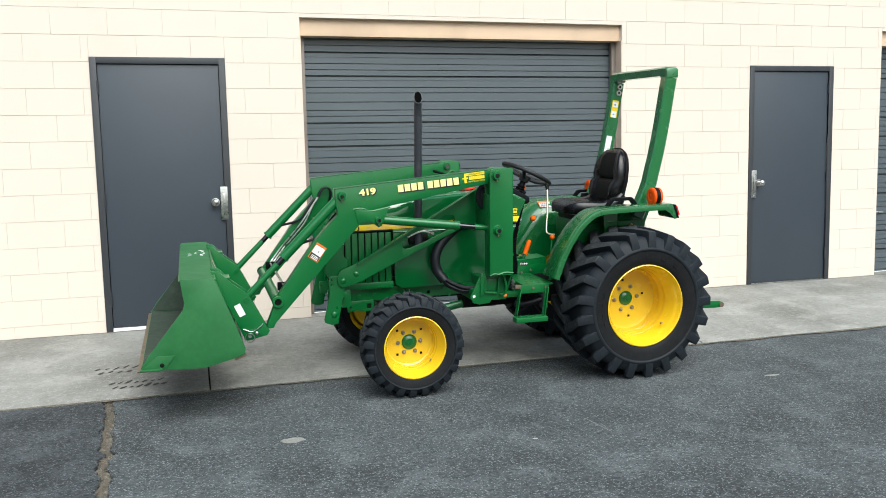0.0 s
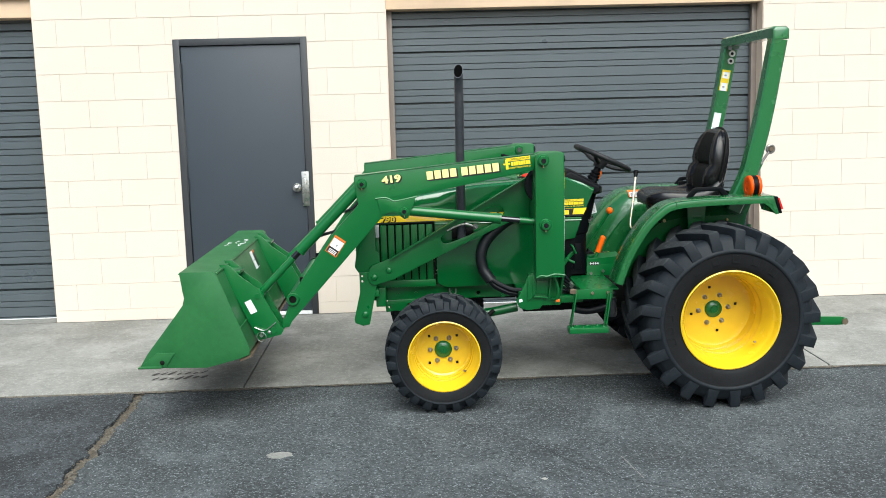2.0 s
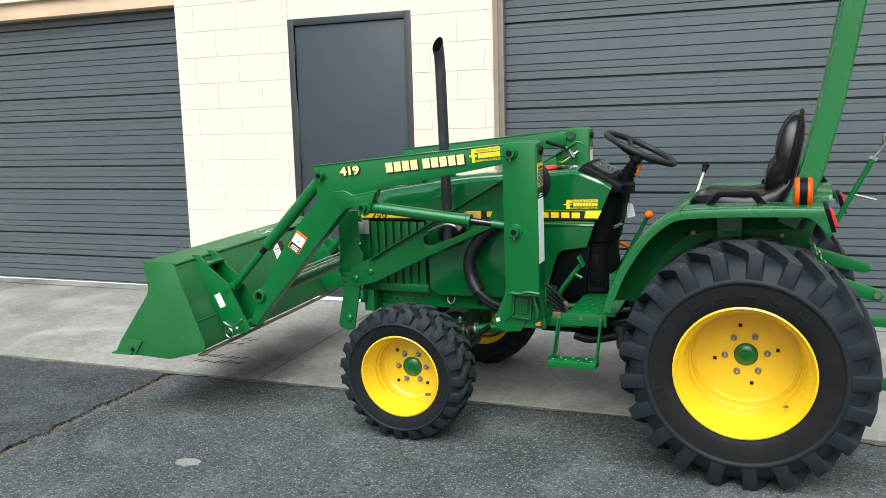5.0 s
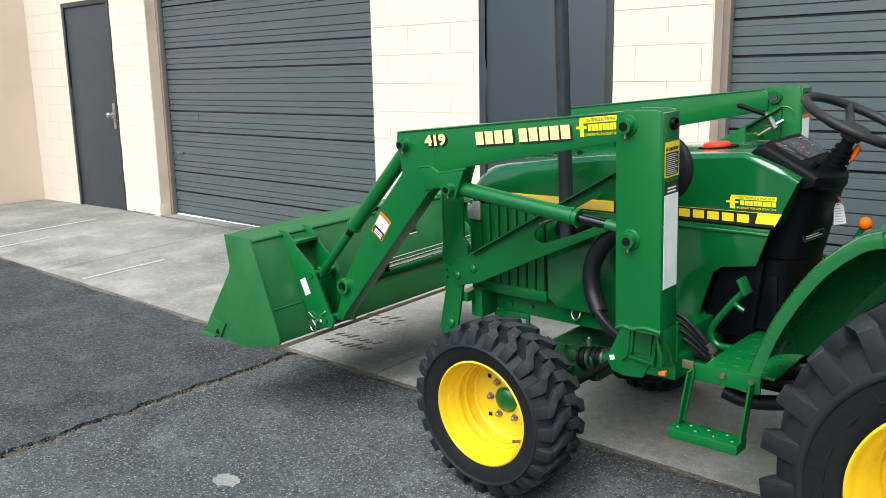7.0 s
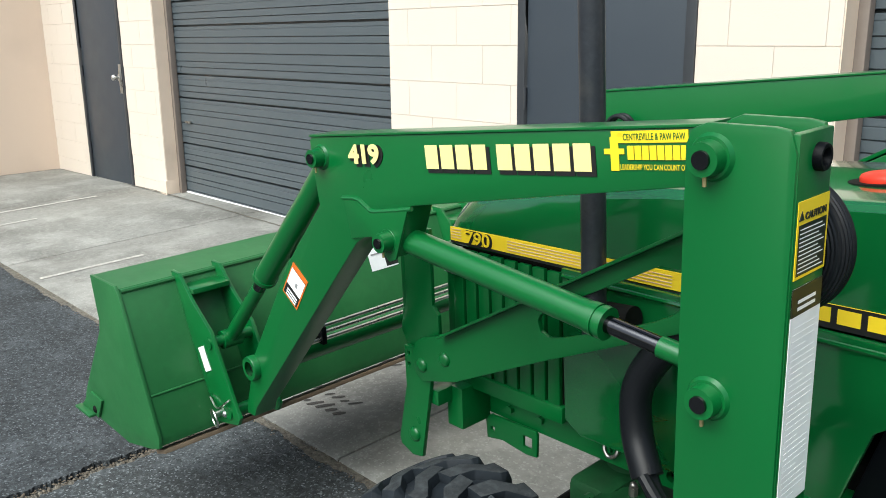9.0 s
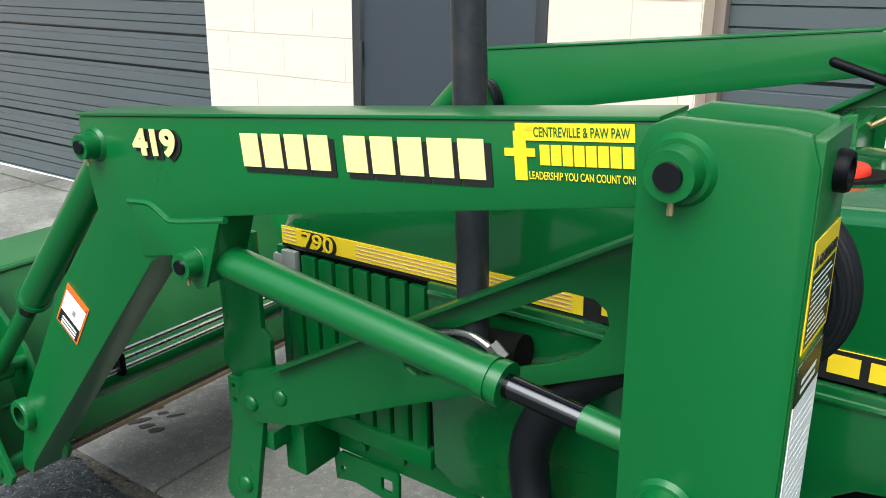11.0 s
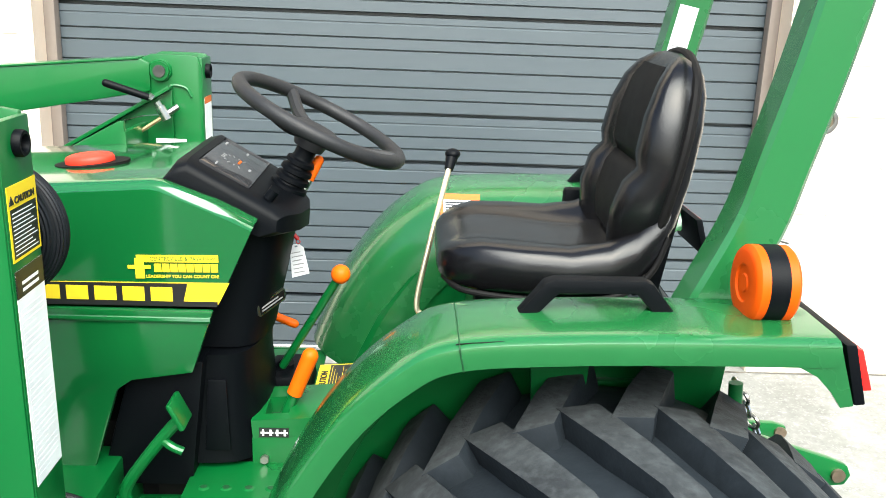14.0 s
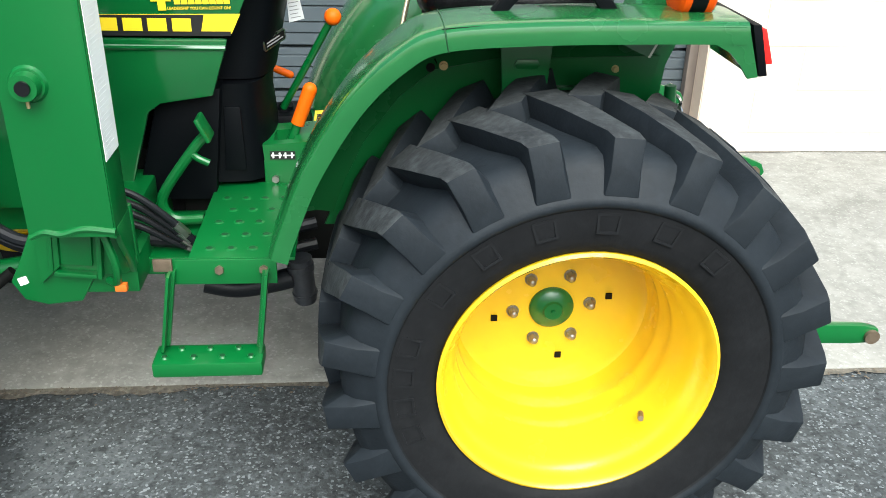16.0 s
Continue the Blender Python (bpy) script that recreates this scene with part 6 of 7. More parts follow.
for k in range(4):
    bm = bmesh.new()
    tube(bm, [(1.80, 5.03 + 0.008 * k, 0.735 - 0.026 * k), (1.87, 5.035 + 0.008 * k, 0.715 - 0.027 * k), (1.93, 5.045 + 0.008 * k, 0.66 - 0.022 * k), (1.975, 5.06 + 0.008 * k, 0.60 - 0.012 * k)], 0.0078)
    hose = part("valve_hose", bm, HOSE, tractor)
    bm = bmesh.new()
    rod(bm, (1.945 + 0.004 * k, 5.048 + 0.008 * k, 0.642 - 0.02 * k), (1.965 + 0.004 * k, 5.056 + 0.008 * k, 0.615 - 0.016 * k), 0.0105, segs=6)
    part("hose_fitting", bm, STEEL if k < 2 else DULL_STEEL, hose, "bright hose fitting")

# console with levers in front of the seat
bm = bmesh.new()
prism(bm, [(2.095, 0.60), (2.095, 0.672), (2.30, 0.688), (2.30, 0.60)], 5.325, 5.475, 0.003)
lid = bmesh.new()
prism(lid, [(-0.009, 5.325), (0.196, 5.325), (0.196, 5.475), (-0.009, 5.475)], -0.0137, 0.0248, 0.0, holes=[[(0.014, 5.352), (0.014, 5.425), (0.062, 5.425), (0.062, 5.352)]], axis="z")
bmesh.ops.transform(lid, matrix=Matrix.Translation((2.105, 0, 0.686)) @ Matrix.Rotation(-0.077, 4, "Y"), verts=lid.verts)
lid_mesh = bpy.data.meshes.new("lid")
lid.to_mesh(lid_mesh)
lid.free()
bm.from_mesh(lid_mesh)
bpy.data.meshes.remove(lid_mesh)
prism(bm, [(2.10, 0.60), (2.10, 0.672), (2.34, 0.695), (2.34, 0.60)], 5.47, 5.63, 0.006)
box(bm, 2.53, 2.78, 5.25, 5.69, 0.60, 0.965, 0.02)
part("console", bm, GREEN, tractor, "green lever console in front of the seat")
slope = Matrix.Translation((2.105, 0, 0.686)) @ Matrix.Rotation(-0.077, 4, "Y")
bm = bmesh.new()
box(bm, 0.0145, 0.0615, 5.3525, 5.4245, -0.0135, -0.0095, 0, slope)
part("lever_slot", bm, GREEN_DARK, tractor, "dark bottom of the lever pocket")
for x, z in ((2.12, 0.628), (2.19, 0.64)):
    bm = bmesh.new()
    rod(bm, (x, 5.326, z), (x, 5.316, z), 0.009, segs=6)
    part("bolt", bm, DULL_STEEL, tractor)
sticker(2.110, 2.168, 0.676, 0.696, 5.3235, tractor, [(0, 1, 0, 1, BLACK_DECAL), *[(a + b, a + b + c, 0.5 - d, 0.5 + d, WHITE_DECAL) for a in (0.10, 0.58) for b, c, d in ((0.0, 0.07, 0.34), (0.25, 0.07, 0.34), (0.07, 0.18, 0.07), (-0.05, 0.04, 0.1), (0.34, 0.04, 0.1))]], 0, "small shift pattern label")
bm = bmesh.new()
box(bm, 0.095, 0.185, 5.478, 5.62, 0.0035, 0.0045, 0, slope)
part("caution_label", bm, YELLOW_DECAL, tractor, "yellow and black caution label")
bm = bmesh.new()
box(bm, 0.121, 0.181, 5.484, 5.614, 0.0047, 0.0054, 0, slope)
part("caution_label_print", bm, BLACK_DECAL, tractor)
m = slope @ Matrix.Translation((0.1165, 5.487, 0.0058)) @ Matrix.Rotation(math.pi / 2, 4, "Z")
letters("CAUTION", 0.021, m, BLACK_DECAL, "caution_word", tractor, 0.0003)
for k in range(9):
    bm = bmesh.new()
    box(bm, 0.1255 + 0.0062 * k, 0.1265 + 0.0062 * k, 5.492, 5.606 - 0.018 * (k * 5 % 4), 0.0055, 0.0061, 0, slope)
    part("print_line", bm, YELLOW_DECAL, tractor)


def lever(base, tip, r, grip_len, grip_r, rod_mat, grip_mat, name, label, round_top=False):
    a, b = Vector(base), Vector(tip)
    bm = bmesh.new()
    rod(bm, a, b, r, segs=12)
    lv = part(name, bm, rod_mat, tractor, label)
    bm = bmesh.new()
    if round_top:
        ball(bm, b, grip_r)
    else:
        d = (b - a).normalized()
        rod(bm, b - d * grip_len, b, grip_r, grip_r * 1.05, segs=16)
        ball(bm, b, grip_r * 1.05)
    part("grip", bm, grip_mat, lv)


lever((2.150, 5.385, 0.685), (2.203, 5.39, 0.822), 0.011, 0.088, 0.016, GREEN, ORANGE, "range_lever", "green lever with an orange grip")
lever((2.127, 5.53, 0.735), (2.258, 5.455, 0.975), 0.009, 0.0, 0.02, GREEN, ORANGE, "gear_lever", "green lever with an orange ball knob", True)
lever((2.385, 5.44, 0.70), (2.402, 5.452, 0.838), 0.007, 0.0, 0.018, GREEN, ORANGE, "draft_lever", "short lever with an orange ball knob", True)
lever((2.03, 5.66, 0.826), (2.136, 5.66, 0.782), 0.007, 0.05, 0.0095, GREEN, ORANGE, "park_lever", "short lever with an orange grip")
bm = bmesh.new()
tube(bm, [(2.47, 5.56, 0.84), (2.43, 5.572, 0.846), (2.416, 5.585, 0.875), (2.442, 5.628, 1.0), (2.483, 5.728, 1.15)], 0.0065, segs=10)
joy = part("loader_lever", bm, PLATED, tractor, "bright rod loader lever with a black knob")
bm = bmesh.new()
rod(bm, (2.481, 5.724, 1.144), (2.489, 5.745, 1.172), 0.010, 0.015)
ball(bm, (2.490, 5.746, 1.176), 0.018, sz=0.7)
part("grip", bm, PLASTIC, joy)
bm = bmesh.new()
prism(bm, [(2.07, 0.66), (2.075, 0.70), (2.10, 0.722), (2.165, 0.728), (2.19, 0.70), (2.195, 0.66)], 5.495, 5.625, 0.012)
rod(bm, (2.13, 5.545, 0.725), (2.137, 5.54, 0.742), 0.022, 0.014)
part("lever_boot", bm, PLASTIC, tractor)

# fenders: swept sheet with a rolled lip and a wall behind it
PROF = [(2.165, 0.66), (2.180, 0.705), (2.228, 0.823), (2.308, 0.953), (2.39, 1.034), (2.46, 1.068), (2.60, 1.080), (2.78, 1.085), (2.93, 1.086), (2.978, 1.086)]
path = smooth_path([(x, 0, z) for x, z in PROF], 5)
FX = [(0.000, -0.022), (-0.001, -0.001), (0.002, 0.009), (0.009, 0.0145), (0.03, 0.0165), (0.12, 0.017), (0.17, 0.013), (0.21, 0.0), (0.25, -0.024), (0.282, -0.06), (0.297, -0.105), (0.301, -0.17), (0.293, -0.17), (0.289, -0.105), (0.272, -0.063), (0.24, -0.032), (0.203, -0.010), (0.165, 0.003), (0.12, 0.007), (0.05, 0.007), (0.02, 0.004), (0.012, 0.0), (0.008, -0.006), (0.008, -0.020)]
loops = []
for i, p in enumerate(path):
    d = (path[min(i + 1, len(path) - 1)] - path[max(i - 1, 0)]).normalized()
    nrm = Vector((-d.z, 0, d.x))
    deep = 1.0 if p.x < 2.86 else max(0.35, 1.0 - (p.x - 2.86) * 6)
    fade = [b if a < 0.2 else b * deep for a, b in FX]
    loops.append([(p.x + nrm.x * b, 4.845 + a, p.z + nrm.z * b) for (a, _), b in zip(FX, fade)])
bm = bmesh.new()
loft(bm, loops)
fenders = both("fender", bm, GREEN_FENDER, label="glossy green rear fender")
bm = bmesh.new()
prism(bm, [(2.24, 0.60), (2.275, 0.68), (2.325, 0.785), (2.40, 0.885), (2.47, 0.94), (2.60, 0.965), (2.78, 0.968), (2.93, 0.972), (2.90, 0.80), (2.60, 0.72), (2.35, 0.60)], 5.132, 5.142, 0.0)
prism(bm, [(2.60, 0.86), (2.68, 0.86), (2.69, 1.045), (2.585, 1.045)], 5.045, 5.055, 0.004)
prism(bm, [(2.615, 0.975), (2.62, 0.985), (2.66, 0.985), (2.665, 0.975), (2.66, 0.967), (2.62, 0.967)], 5.040, 5.046, 0.002)
box(bm, 2.60, 2.68, 5.055, 5.14, 0.86, 0.87, 0.003)
box(bm, 2.72, 2.80, 5.118, 5.134, 0.90, 0.91, 0.003)
fender_walls = both("fender_wall", bm, GREEN)
far_lamps = []
for s in (0, 1):
    def put(name, bm, mat, parent, label="", smooth=35):
        return part(name, mirrored(bm) if s else bm, mat, parent, label, smooth)
    bm = bmesh.new()
    prism(bm, [(2.86, 1.068), (2.86, 1.092), (2.972, 1.094), (2.980, 1.086), (3.008, 1.008), (2.990, 1.005), (2.973, 1.028), (2.951, 1.050), (2.925, 1.063), (2.90, 1.067)], 4.8462, 4.853, 0.0)
    prism(bm, [(2.974, 1.092), (2.980, 1.092), (3.008, 1.008), (3.002, 1.006)], 4.850, 5.06, 0.001)
    put("fender_corner", bm, GREEN_FENDER, fenders[s], "drooping rear corner of the fender")
    for x, z, r in ((2.488, 0.949, 0.0072), (2.679, 0.948, 0.005), (2.84, 0.945, 0.006)):
        bm = bmesh.new()
        rod(bm, (x, 5.1325, z), (x, 5.130, z), r * 1.3, segs=16)
        rod(bm, (x, 5.130, z), (x, 5.122, z), r, segs=6)
        put("bolt", bm, BRASS, fenders[s])
    bm = bmesh.new()
    rod(bm, (2.462, 5.1325, 0.945), (2.462, 5.1305, 0.945), 0.009, segs=16)
    put("bolt_hole", bm, DARK, fenders[s])
    bm = bmesh.new()
    tube(bm, [(2.470, 4.8445, 1.047), (2.465, 4.844, 1.070), (2.463, 4.850, 1.0825), (2.463, 4.90, 1.0855), (2.463, 4.97, 1.0858), (2.463, 5.015, 1.082)], 0.0012, segs=6)
    put("seam", bm, GREEN_DARK, fenders[s])
    bm = bmesh.new()
    tube(bm, [(2.458, 4.852, 1.0833), (2.478, 4.853, 1.0852), (2.498, 4.8525, 1.0868), (2.523, 4.8535, 1.0890)], 0.0009, segs=6)
    put("chipped_edge", bm, DARK, fenders[s])
    bm = bmesh.new()
    prism(bm, [(2.545, 1.085), (2.578, 1.090), (2.609, 1.125), (2.722, 1.126), (2.752, 1.092), (2.785, 1.092), (2.745, 1.141), (2.732, 1.147), (2.602, 1.146), (2.588, 1.141)], 4.945, 4.972, 0.005)
    bmesh.ops.translate(bm, vec=(0.19 * s, 0, 0), verts=bm.verts)
    put("grab_handle", bm, PLASTIC, fenders[s], "black plastic grab handle")
    yl = 4.925
    for e in (2.850, 2.920):
        bm = bmesh.new()
        lathe(bm, [(0.0, 0.004), (0.012, 0.004), (0.014, 0.007), (0.026, 0.007), (0.028, 0.003), (0.046, 0.003), (0.053, 0.006), (0.0565, 0.012), (0.0565, 0.035), (0.0, 0.035)], (0, 0, 0), 40)
        turn = Matrix.Translation((e + 0.024 * (1 - s), yl + 0.034 * (1 - s), 1.157 - 0.012 * (1 - s))) @ Matrix.Rotation(radians(-90 if e < 2.88 else 90), 4, "Z") @ Matrix.Diagonal((1, 0.72, 1, 1))
        bmesh.ops.transform(bm, matrix=turn, verts=bm.verts)
        bmesh.ops.translate(bm, vec=(0.09 * s, 0, -0.03 * s), verts=bm.verts)
        lamp = put("flasher_lens", bm, AMBER, tractor, "amber flasher lamp lens")
    bm = bmesh.new()
    rod(bm, (2.871, yl, 1.157), (2.899, yl, 1.157), 0.057, segs=32)
    rod(bm, (2.885, yl, 1.065), (2.885, yl, 1.11), 0.022)
    bmesh.ops.translate(bm, vec=(0.09, 0, -0.03) if s else (0.024, 0.034, -0.012), verts=bm.verts)
    put("flasher_body", bm, PLASTIC, lamp)
    bm = bmesh.new()
    prism(bm, [(2.982, 1.098), (2.998, 1.098), (3.025, 1.010), (3.0095, 1.008)], 4.846, 5.05, 0.003)
    tail = put("tail_lamp_body", bm, PLASTIC, tractor)
    bm = bmesh.new()
    prism(bm, [(2.997, 1.094), (3.010, 1.090), (3.032, 1.030), (3.0175, 1.029)], 4.849, 5.006 if s else 4.95, 0.003)
    put("tail_lamp_lens", bm, RED, tail, "red tail lamp lens")
    if s:
        far_lamps.append(tail)
lay = Matrix.Translation((2.488, 2 * CY - 4.845 - 0.235, 1.0585)) @ Matrix.Rotation(radians(36), 4, "X")
for k, (a, b, c, d, mat) in enumerate(((-0.045, 0.045, -0.035, 0.035, ORANGE_DECAL), (-0.038, 0.038, -0.032, 0.014, WHITE_DECAL), *[(-0.034, 0.030, -0.029 + 0.008 * j, -0.025 + 0.008 * j, BLACK_DECAL) for j in range(5)])):
    bm = bmesh.new()
    box(bm, a, b, c, d, 0.0008 * min(k, 2), 0.0008 * min(k, 2) + 0.001, 0, lay)
    part("fender_label" if k == 0 else "label_field", bm, mat, fenders[1], "orange and white fender label" if k == 0 else "")

for ob in tractor.children:
    if ob in (fenders[1], fender_walls[1]) or ob in far_lamps:
        ob.location.z = -0.03
    if ob in far_lamps:
        ob.location = (0.095, -0.14, -0.062)
# the far fender runs a little further back
fenders[1].scale.x = 1.10
fenders[1].location.x = -0.10 * (2.165 - tractor["base"][0])

# seat: a dished cushion with raised sides that sweep up into the back
ACROSS = (-1.0, -0.98, -0.92, -0.82, -0.70, -0.60, -0.50, -0.30, 0.0)
LIFT = (-0.5, 0.1, 0.75, 1.0, 0.95, 0.55, -0.12, -0.05, 0.0)


def seat_section(hw, swell, thick, lo=0, over=0.0):
    """Points (across, out) round a slice of padding; lo skips the outermost, for the middle pad."""
    side = [(u, -thick * 0.45 if k == -0.5 else k * swell) for u, k in zip(ACROSS, LIFT)][lo:]
    top = side + [(-u, n) for u, n in side[-2::-1]]
    e = -top[0][0]
    return [(u * hw, n + over) for u, n in top] + [(e * 0.97 * hw, -thick * 0.85), (e * 0.85 * hw, -thick), (-e * 0.85 * hw, -thick), (-e * 0.97 * hw, -thick * 0.85)]


CUSHION = [(2.448, 1.040, 0.085, 0.0, 0.018), (2.453, 1.058, 0.115, 0.001, 0.045), (2.465, 1.069, 0.142, 0.003, 0.062), (2.487, 1.078, 0.168, 0.006, 0.076), (2.53, 1.084, 0.192, 0.010, 0.084), (2.60, 1.080, 0.208, 0.012, 0.080), (2.69, 1.072, 0.215, 0.017, 0.070), (2.76, 1.074, 0.213, 0.026, 0.068), (2.81, 1.088, 0.207, 0.04, 0.068), (2.845, 1.12, 0.20, 0.045, 0.07), (2.865, 1.16, 0.19, 0.03, 0.06)]
bm = bmesh.new()
loft(bm, [[(x, CY + a, z + n) for a, n in seat_section(hw, swell, thick)] for x, z, hw, swell, thick in CUSHION])
seat = part("seat_cushion", bm, VINYL, tractor, "black vinyl seat cushion with raised sides", 70)
tilt_b = Matrix.Translation((2.822, CY, 1.068)) @ Matrix.Rotation(radians(11), 4, "Y") @ Matrix.Diagonal((0.95, 1.0, 0.95, 1))
BACK = [(-0.02, 0.15, 0.02, 0.022, 0.03), (0.02, 0.172, 0.030, 0.036, 0.045), (0.08, 0.187, 0.032, 0.046, 0.05), (0.14, 0.192, 0.030, 0.042, 0.05), (0.172, 0.192, 0.026, 0.026, 0.05), (0.20, 0.190, 0.022, 0.040, 0.05), (0.27, 0.178, 0.018, 0.045, 0.048), (0.33, 0.156, 0.012, 0.040, 0.042), (0.365, 0.130, 0.006, 0.030, 0.034), (0.386, 0.098, 0.002, 0.016, 0.02), (0.396, 0.05, 0.0, 0.004, 0.006)]
bm = bmesh.new()
loft(bm, [[tuple(tilt_b @ Vector((-f - n, a, z))) for a, n in seat_section(hw, swell, f + rear)] for z, hw, swell, f, rear in BACK])
part("backrest", bm, VINYL, seat, "black vinyl backrest with raised sides", 70)
for lo, hi in ((1, 5), (4, 9)):
    bm = bmesh.new()
    loft(bm, [[tuple(tilt_b @ Vector((-f - n, a, z))) for a, n in seat_section(hw * g, 0.0, 0.02, 5, 0.005)] for (z, hw, swell, f, rear), g in zip(BACK[lo:hi], (0.8, 1.0, 1.02, 0.98, 0.85))])
    part("back_pad", bm, VINYL_PAD, seat, "matte middle of the backrest", 70)
bm = bmesh.new()
pts = [tuple(tilt_b @ Vector((0.014, y * 0.985, z * 0.985))) for y, z in ((-0.165, 0.0), (-0.185, 0.08), (-0.192, 0.18), (-0.18, 0.27), (-0.14, 0.355), (-0.07, 0.395), (0, 0.405), (0.07, 0.395), (0.14, 0.355), (0.18, 0.27), (0.192, 0.18), (0.185, 0.08), (0.165, 0.0))]
tube(bm, pts, 0.010)
part("back_piping", bm, VINYL_PAD, seat, "laced vinyl edging")
for y in (-1, 1):
    bm = bmesh.new()
    tube(bm, [(2.462, CY + y * 0.11, 1.010), (2.487, CY + y * 0.165, 1.005), (2.53, CY + y * 0.190, 1.003), (2.60, CY + y * 0.208, 1.002), (2.70, CY + y * 0.216, 1.004), (2.78, CY + y * 0.212, 1.015), (2.835, CY + y * 0.203, 1.055), (2.865, CY + y * 0.19, 1.12)], 0.006)
    part("seat_piping", bm, VINYL_PAD, seat, "laced vinyl edging")
bm = bmesh.new()
box(bm, 2.52, 2.80, CY - 0.15, CY + 0.15, 0.96, 1.006, 0.01)
prism(bm, [(2.82, 0.99), (2.87, 1.0), (2.905, 1.22), (2.885, 1.22), (2.85, 1.06)], CY - 0.15, CY + 0.15, 0.006)
part("seat_base", bm, PLASTIC, seat)
bm = bmesh.new()
box(bm, 2.745, 2.80, CY + 0.222, CY + 0.25, 1.02, 1.115, 0.01)
part("seat_belt_buckle", bm, PLASTIC, tractor)

# roll bar
RB = [(2.852, 1.0), (2.888, 1.08), (2.939, 1.2), (2.964, 1.3), (2.997, 1.44), (3.027, 1.60), (3.053, 1.77), (3.076, 1.912)]
NEAR_LEG, FAR_LEG, FAR_X = 5.103, 5.861, 0.022
pathr = smooth_path([(x, 0, z) for x, z in RB], 5)
for s in (0, 1):
    bm = bmesh.new()
    loops = []
    for i, p in enumerate(pathr):
        d = (pathr[min(i + 1, len(pathr) - 1)] - pathr[max(i - 1, 0)]).normalized()
        nrm = Vector((d.z, 0, -d.x))
        h = 0.042
        sec = [(-h, -0.03), (-h + 0.008, -0.038), (h - 0.008, -0.038), (h, -0.03), (h, 0.03), (h - 0.008, 0.038), (-h + 0.008, 0.038), (-h, 0.03)]
        loops.append([(p.x + nrm.x * a + FAR_X * s, (FAR_LEG if s else NEAR_LEG) + b, p.z + nrm.z * a) for a, b in sec])
    loft(bm, loops)
    leg = part("roll_bar_leg", bm, GREEN_BAR, tractor, "green roll bar upright")
    bm = bmesh.new()
    prism(bm, [(2.87, 0.70), (2.865, 1.04), (2.91, 1.08), (3.0, 1.08), (2.95, 0.95), (2.93, 0.70)], 5.146, 5.16, 0.003)
    part("roll_bar_mount", mirrored(bm) if s else bm, GREEN, leg)
bm = bmesh.new()
cap_rows = []
for y, dx, low, up, wide in ((NEAR_LEG - 0.041, 0.0, 1.914, 1.962, 0.036), (NEAR_LEG - 0.036, 0.0, 1.912, 1.974, 0.0425), (NEAR_LEG - 0.02, 0.0, 1.912, 1.982, 0.044), (NEAR_LEG + 0.036, 0.001, 1.912, 1.984, 0.044), (NEAR_LEG + 0.05, 0.002, 1.925, 1.984, 0.043), (FAR_LEG - 0.05, FAR_X, 1.925, 1.984, 0.043), (FAR_LEG - 0.036, FAR_X, 1.912, 1.984, 0.044), (FAR_LEG + 0.02, FAR_X, 1.912, 1.982, 0.044), (FAR_LEG + 0.036, FAR_X, 1.912, 1.974, 0.0425), (FAR_LEG + 0.041, FAR_X, 1.914, 1.962, 0.036)):
    x = 3.079 + dx
    cap_rows.append([(x - wide, y, low), (x - wide, y, up - 0.012), (x - wide + 0.008, y, up - 0.003), (x - wide + 0.016, y, up), (x + wide - 0.016, y, up), (x + wide - 0.008, y, up - 0.003), (x + wide, y, up - 0.012), (x + wide, y, low)])
loft(bm, cap_rows)
hoop = part("roll_bar_top", bm, GREEN_BAR, tractor, "green folding top of the roll bar")
for y in (NEAR_LEG + 0.07, FAR_LEG - 0.075):
    bm = bmesh.new()
    rod(bm, (3.075, y, 1.926), (3.075, y, 1.905), 0.011, segs=6)
    rod(bm, (3.068, y - 0.012, 1.912), (3.085, y + 0.016, 1.908), 0.006, segs=8)
    part("hinge_bolt", bm, DULL_STEEL, hoop, "dull steel hinge bolt")
far_leg = [o for o in tractor.children if o.name.startswith("roll_bar_leg")][1]
yy = FAR_LEG - 0.0385
for x, z in ((3.102, 1.882), (3.094, 1.837)):
    bm = bmesh.new()
    lathe(bm, [(0.009, 0.0), (0.0095, -0.006), (0.019, -0.006), (0.021, -0.003), (0.021, 0.001)], (x, yy, z), 20)
    part("plug", bm, STEEL, far_leg, "bright steel plug")
    bm = bmesh.new()
    rod(bm, (x, yy, z), (x, yy - 0.0035, z), 0.0098, segs=12)
    part("plug_bore", bm, DARK, far_leg)
sticker(3.035, 3.087, 1.657, 1.785, yy - 0.0008, far_leg, [(0, 1, 0, 1, WHITE_DECAL), (0, 1, 0.90, 1, YELLOW_DECAL), (0, 1, 0.38, 0.60, YELLOW_DECAL), (0.35, 0.6, 0.70, 0.78, GREY_DECAL), (0.35, 0.6, 0.15, 0.22, GREY_DECAL), (0.0, 0.12, 0, 1, YELLOW_DECAL), (0.9, 1.0, 0, 1, YELLOW_DECAL)], 0.17, "yellow and white roll bar sticker")
sticker(2.989, 3.034, 1.39, 1.524, yy - 0.0008, far_leg, [(0, 1, 0, 1, WHITE_DECAL), (0.05, 0.95, 0.30, 0.315, GREY_DECAL)], 0.19, "white roll bar sticker")
bm = bmesh.new()
rod(bm, (3.202, 5.57, 1.218), (3.030, 5.57, 0.865), 0.0125)
link_bar = part("top_link", bm, GREEN, tractor, "green top link held upright")
bm = bmesh.new()
rod(bm, (3.206, 5.57, 1.226), (3.200, 5.57, 1.214), 0.0155, segs=6)
part("lock_nut", bm, STEEL, link_bar)
bm = bmesh.new()
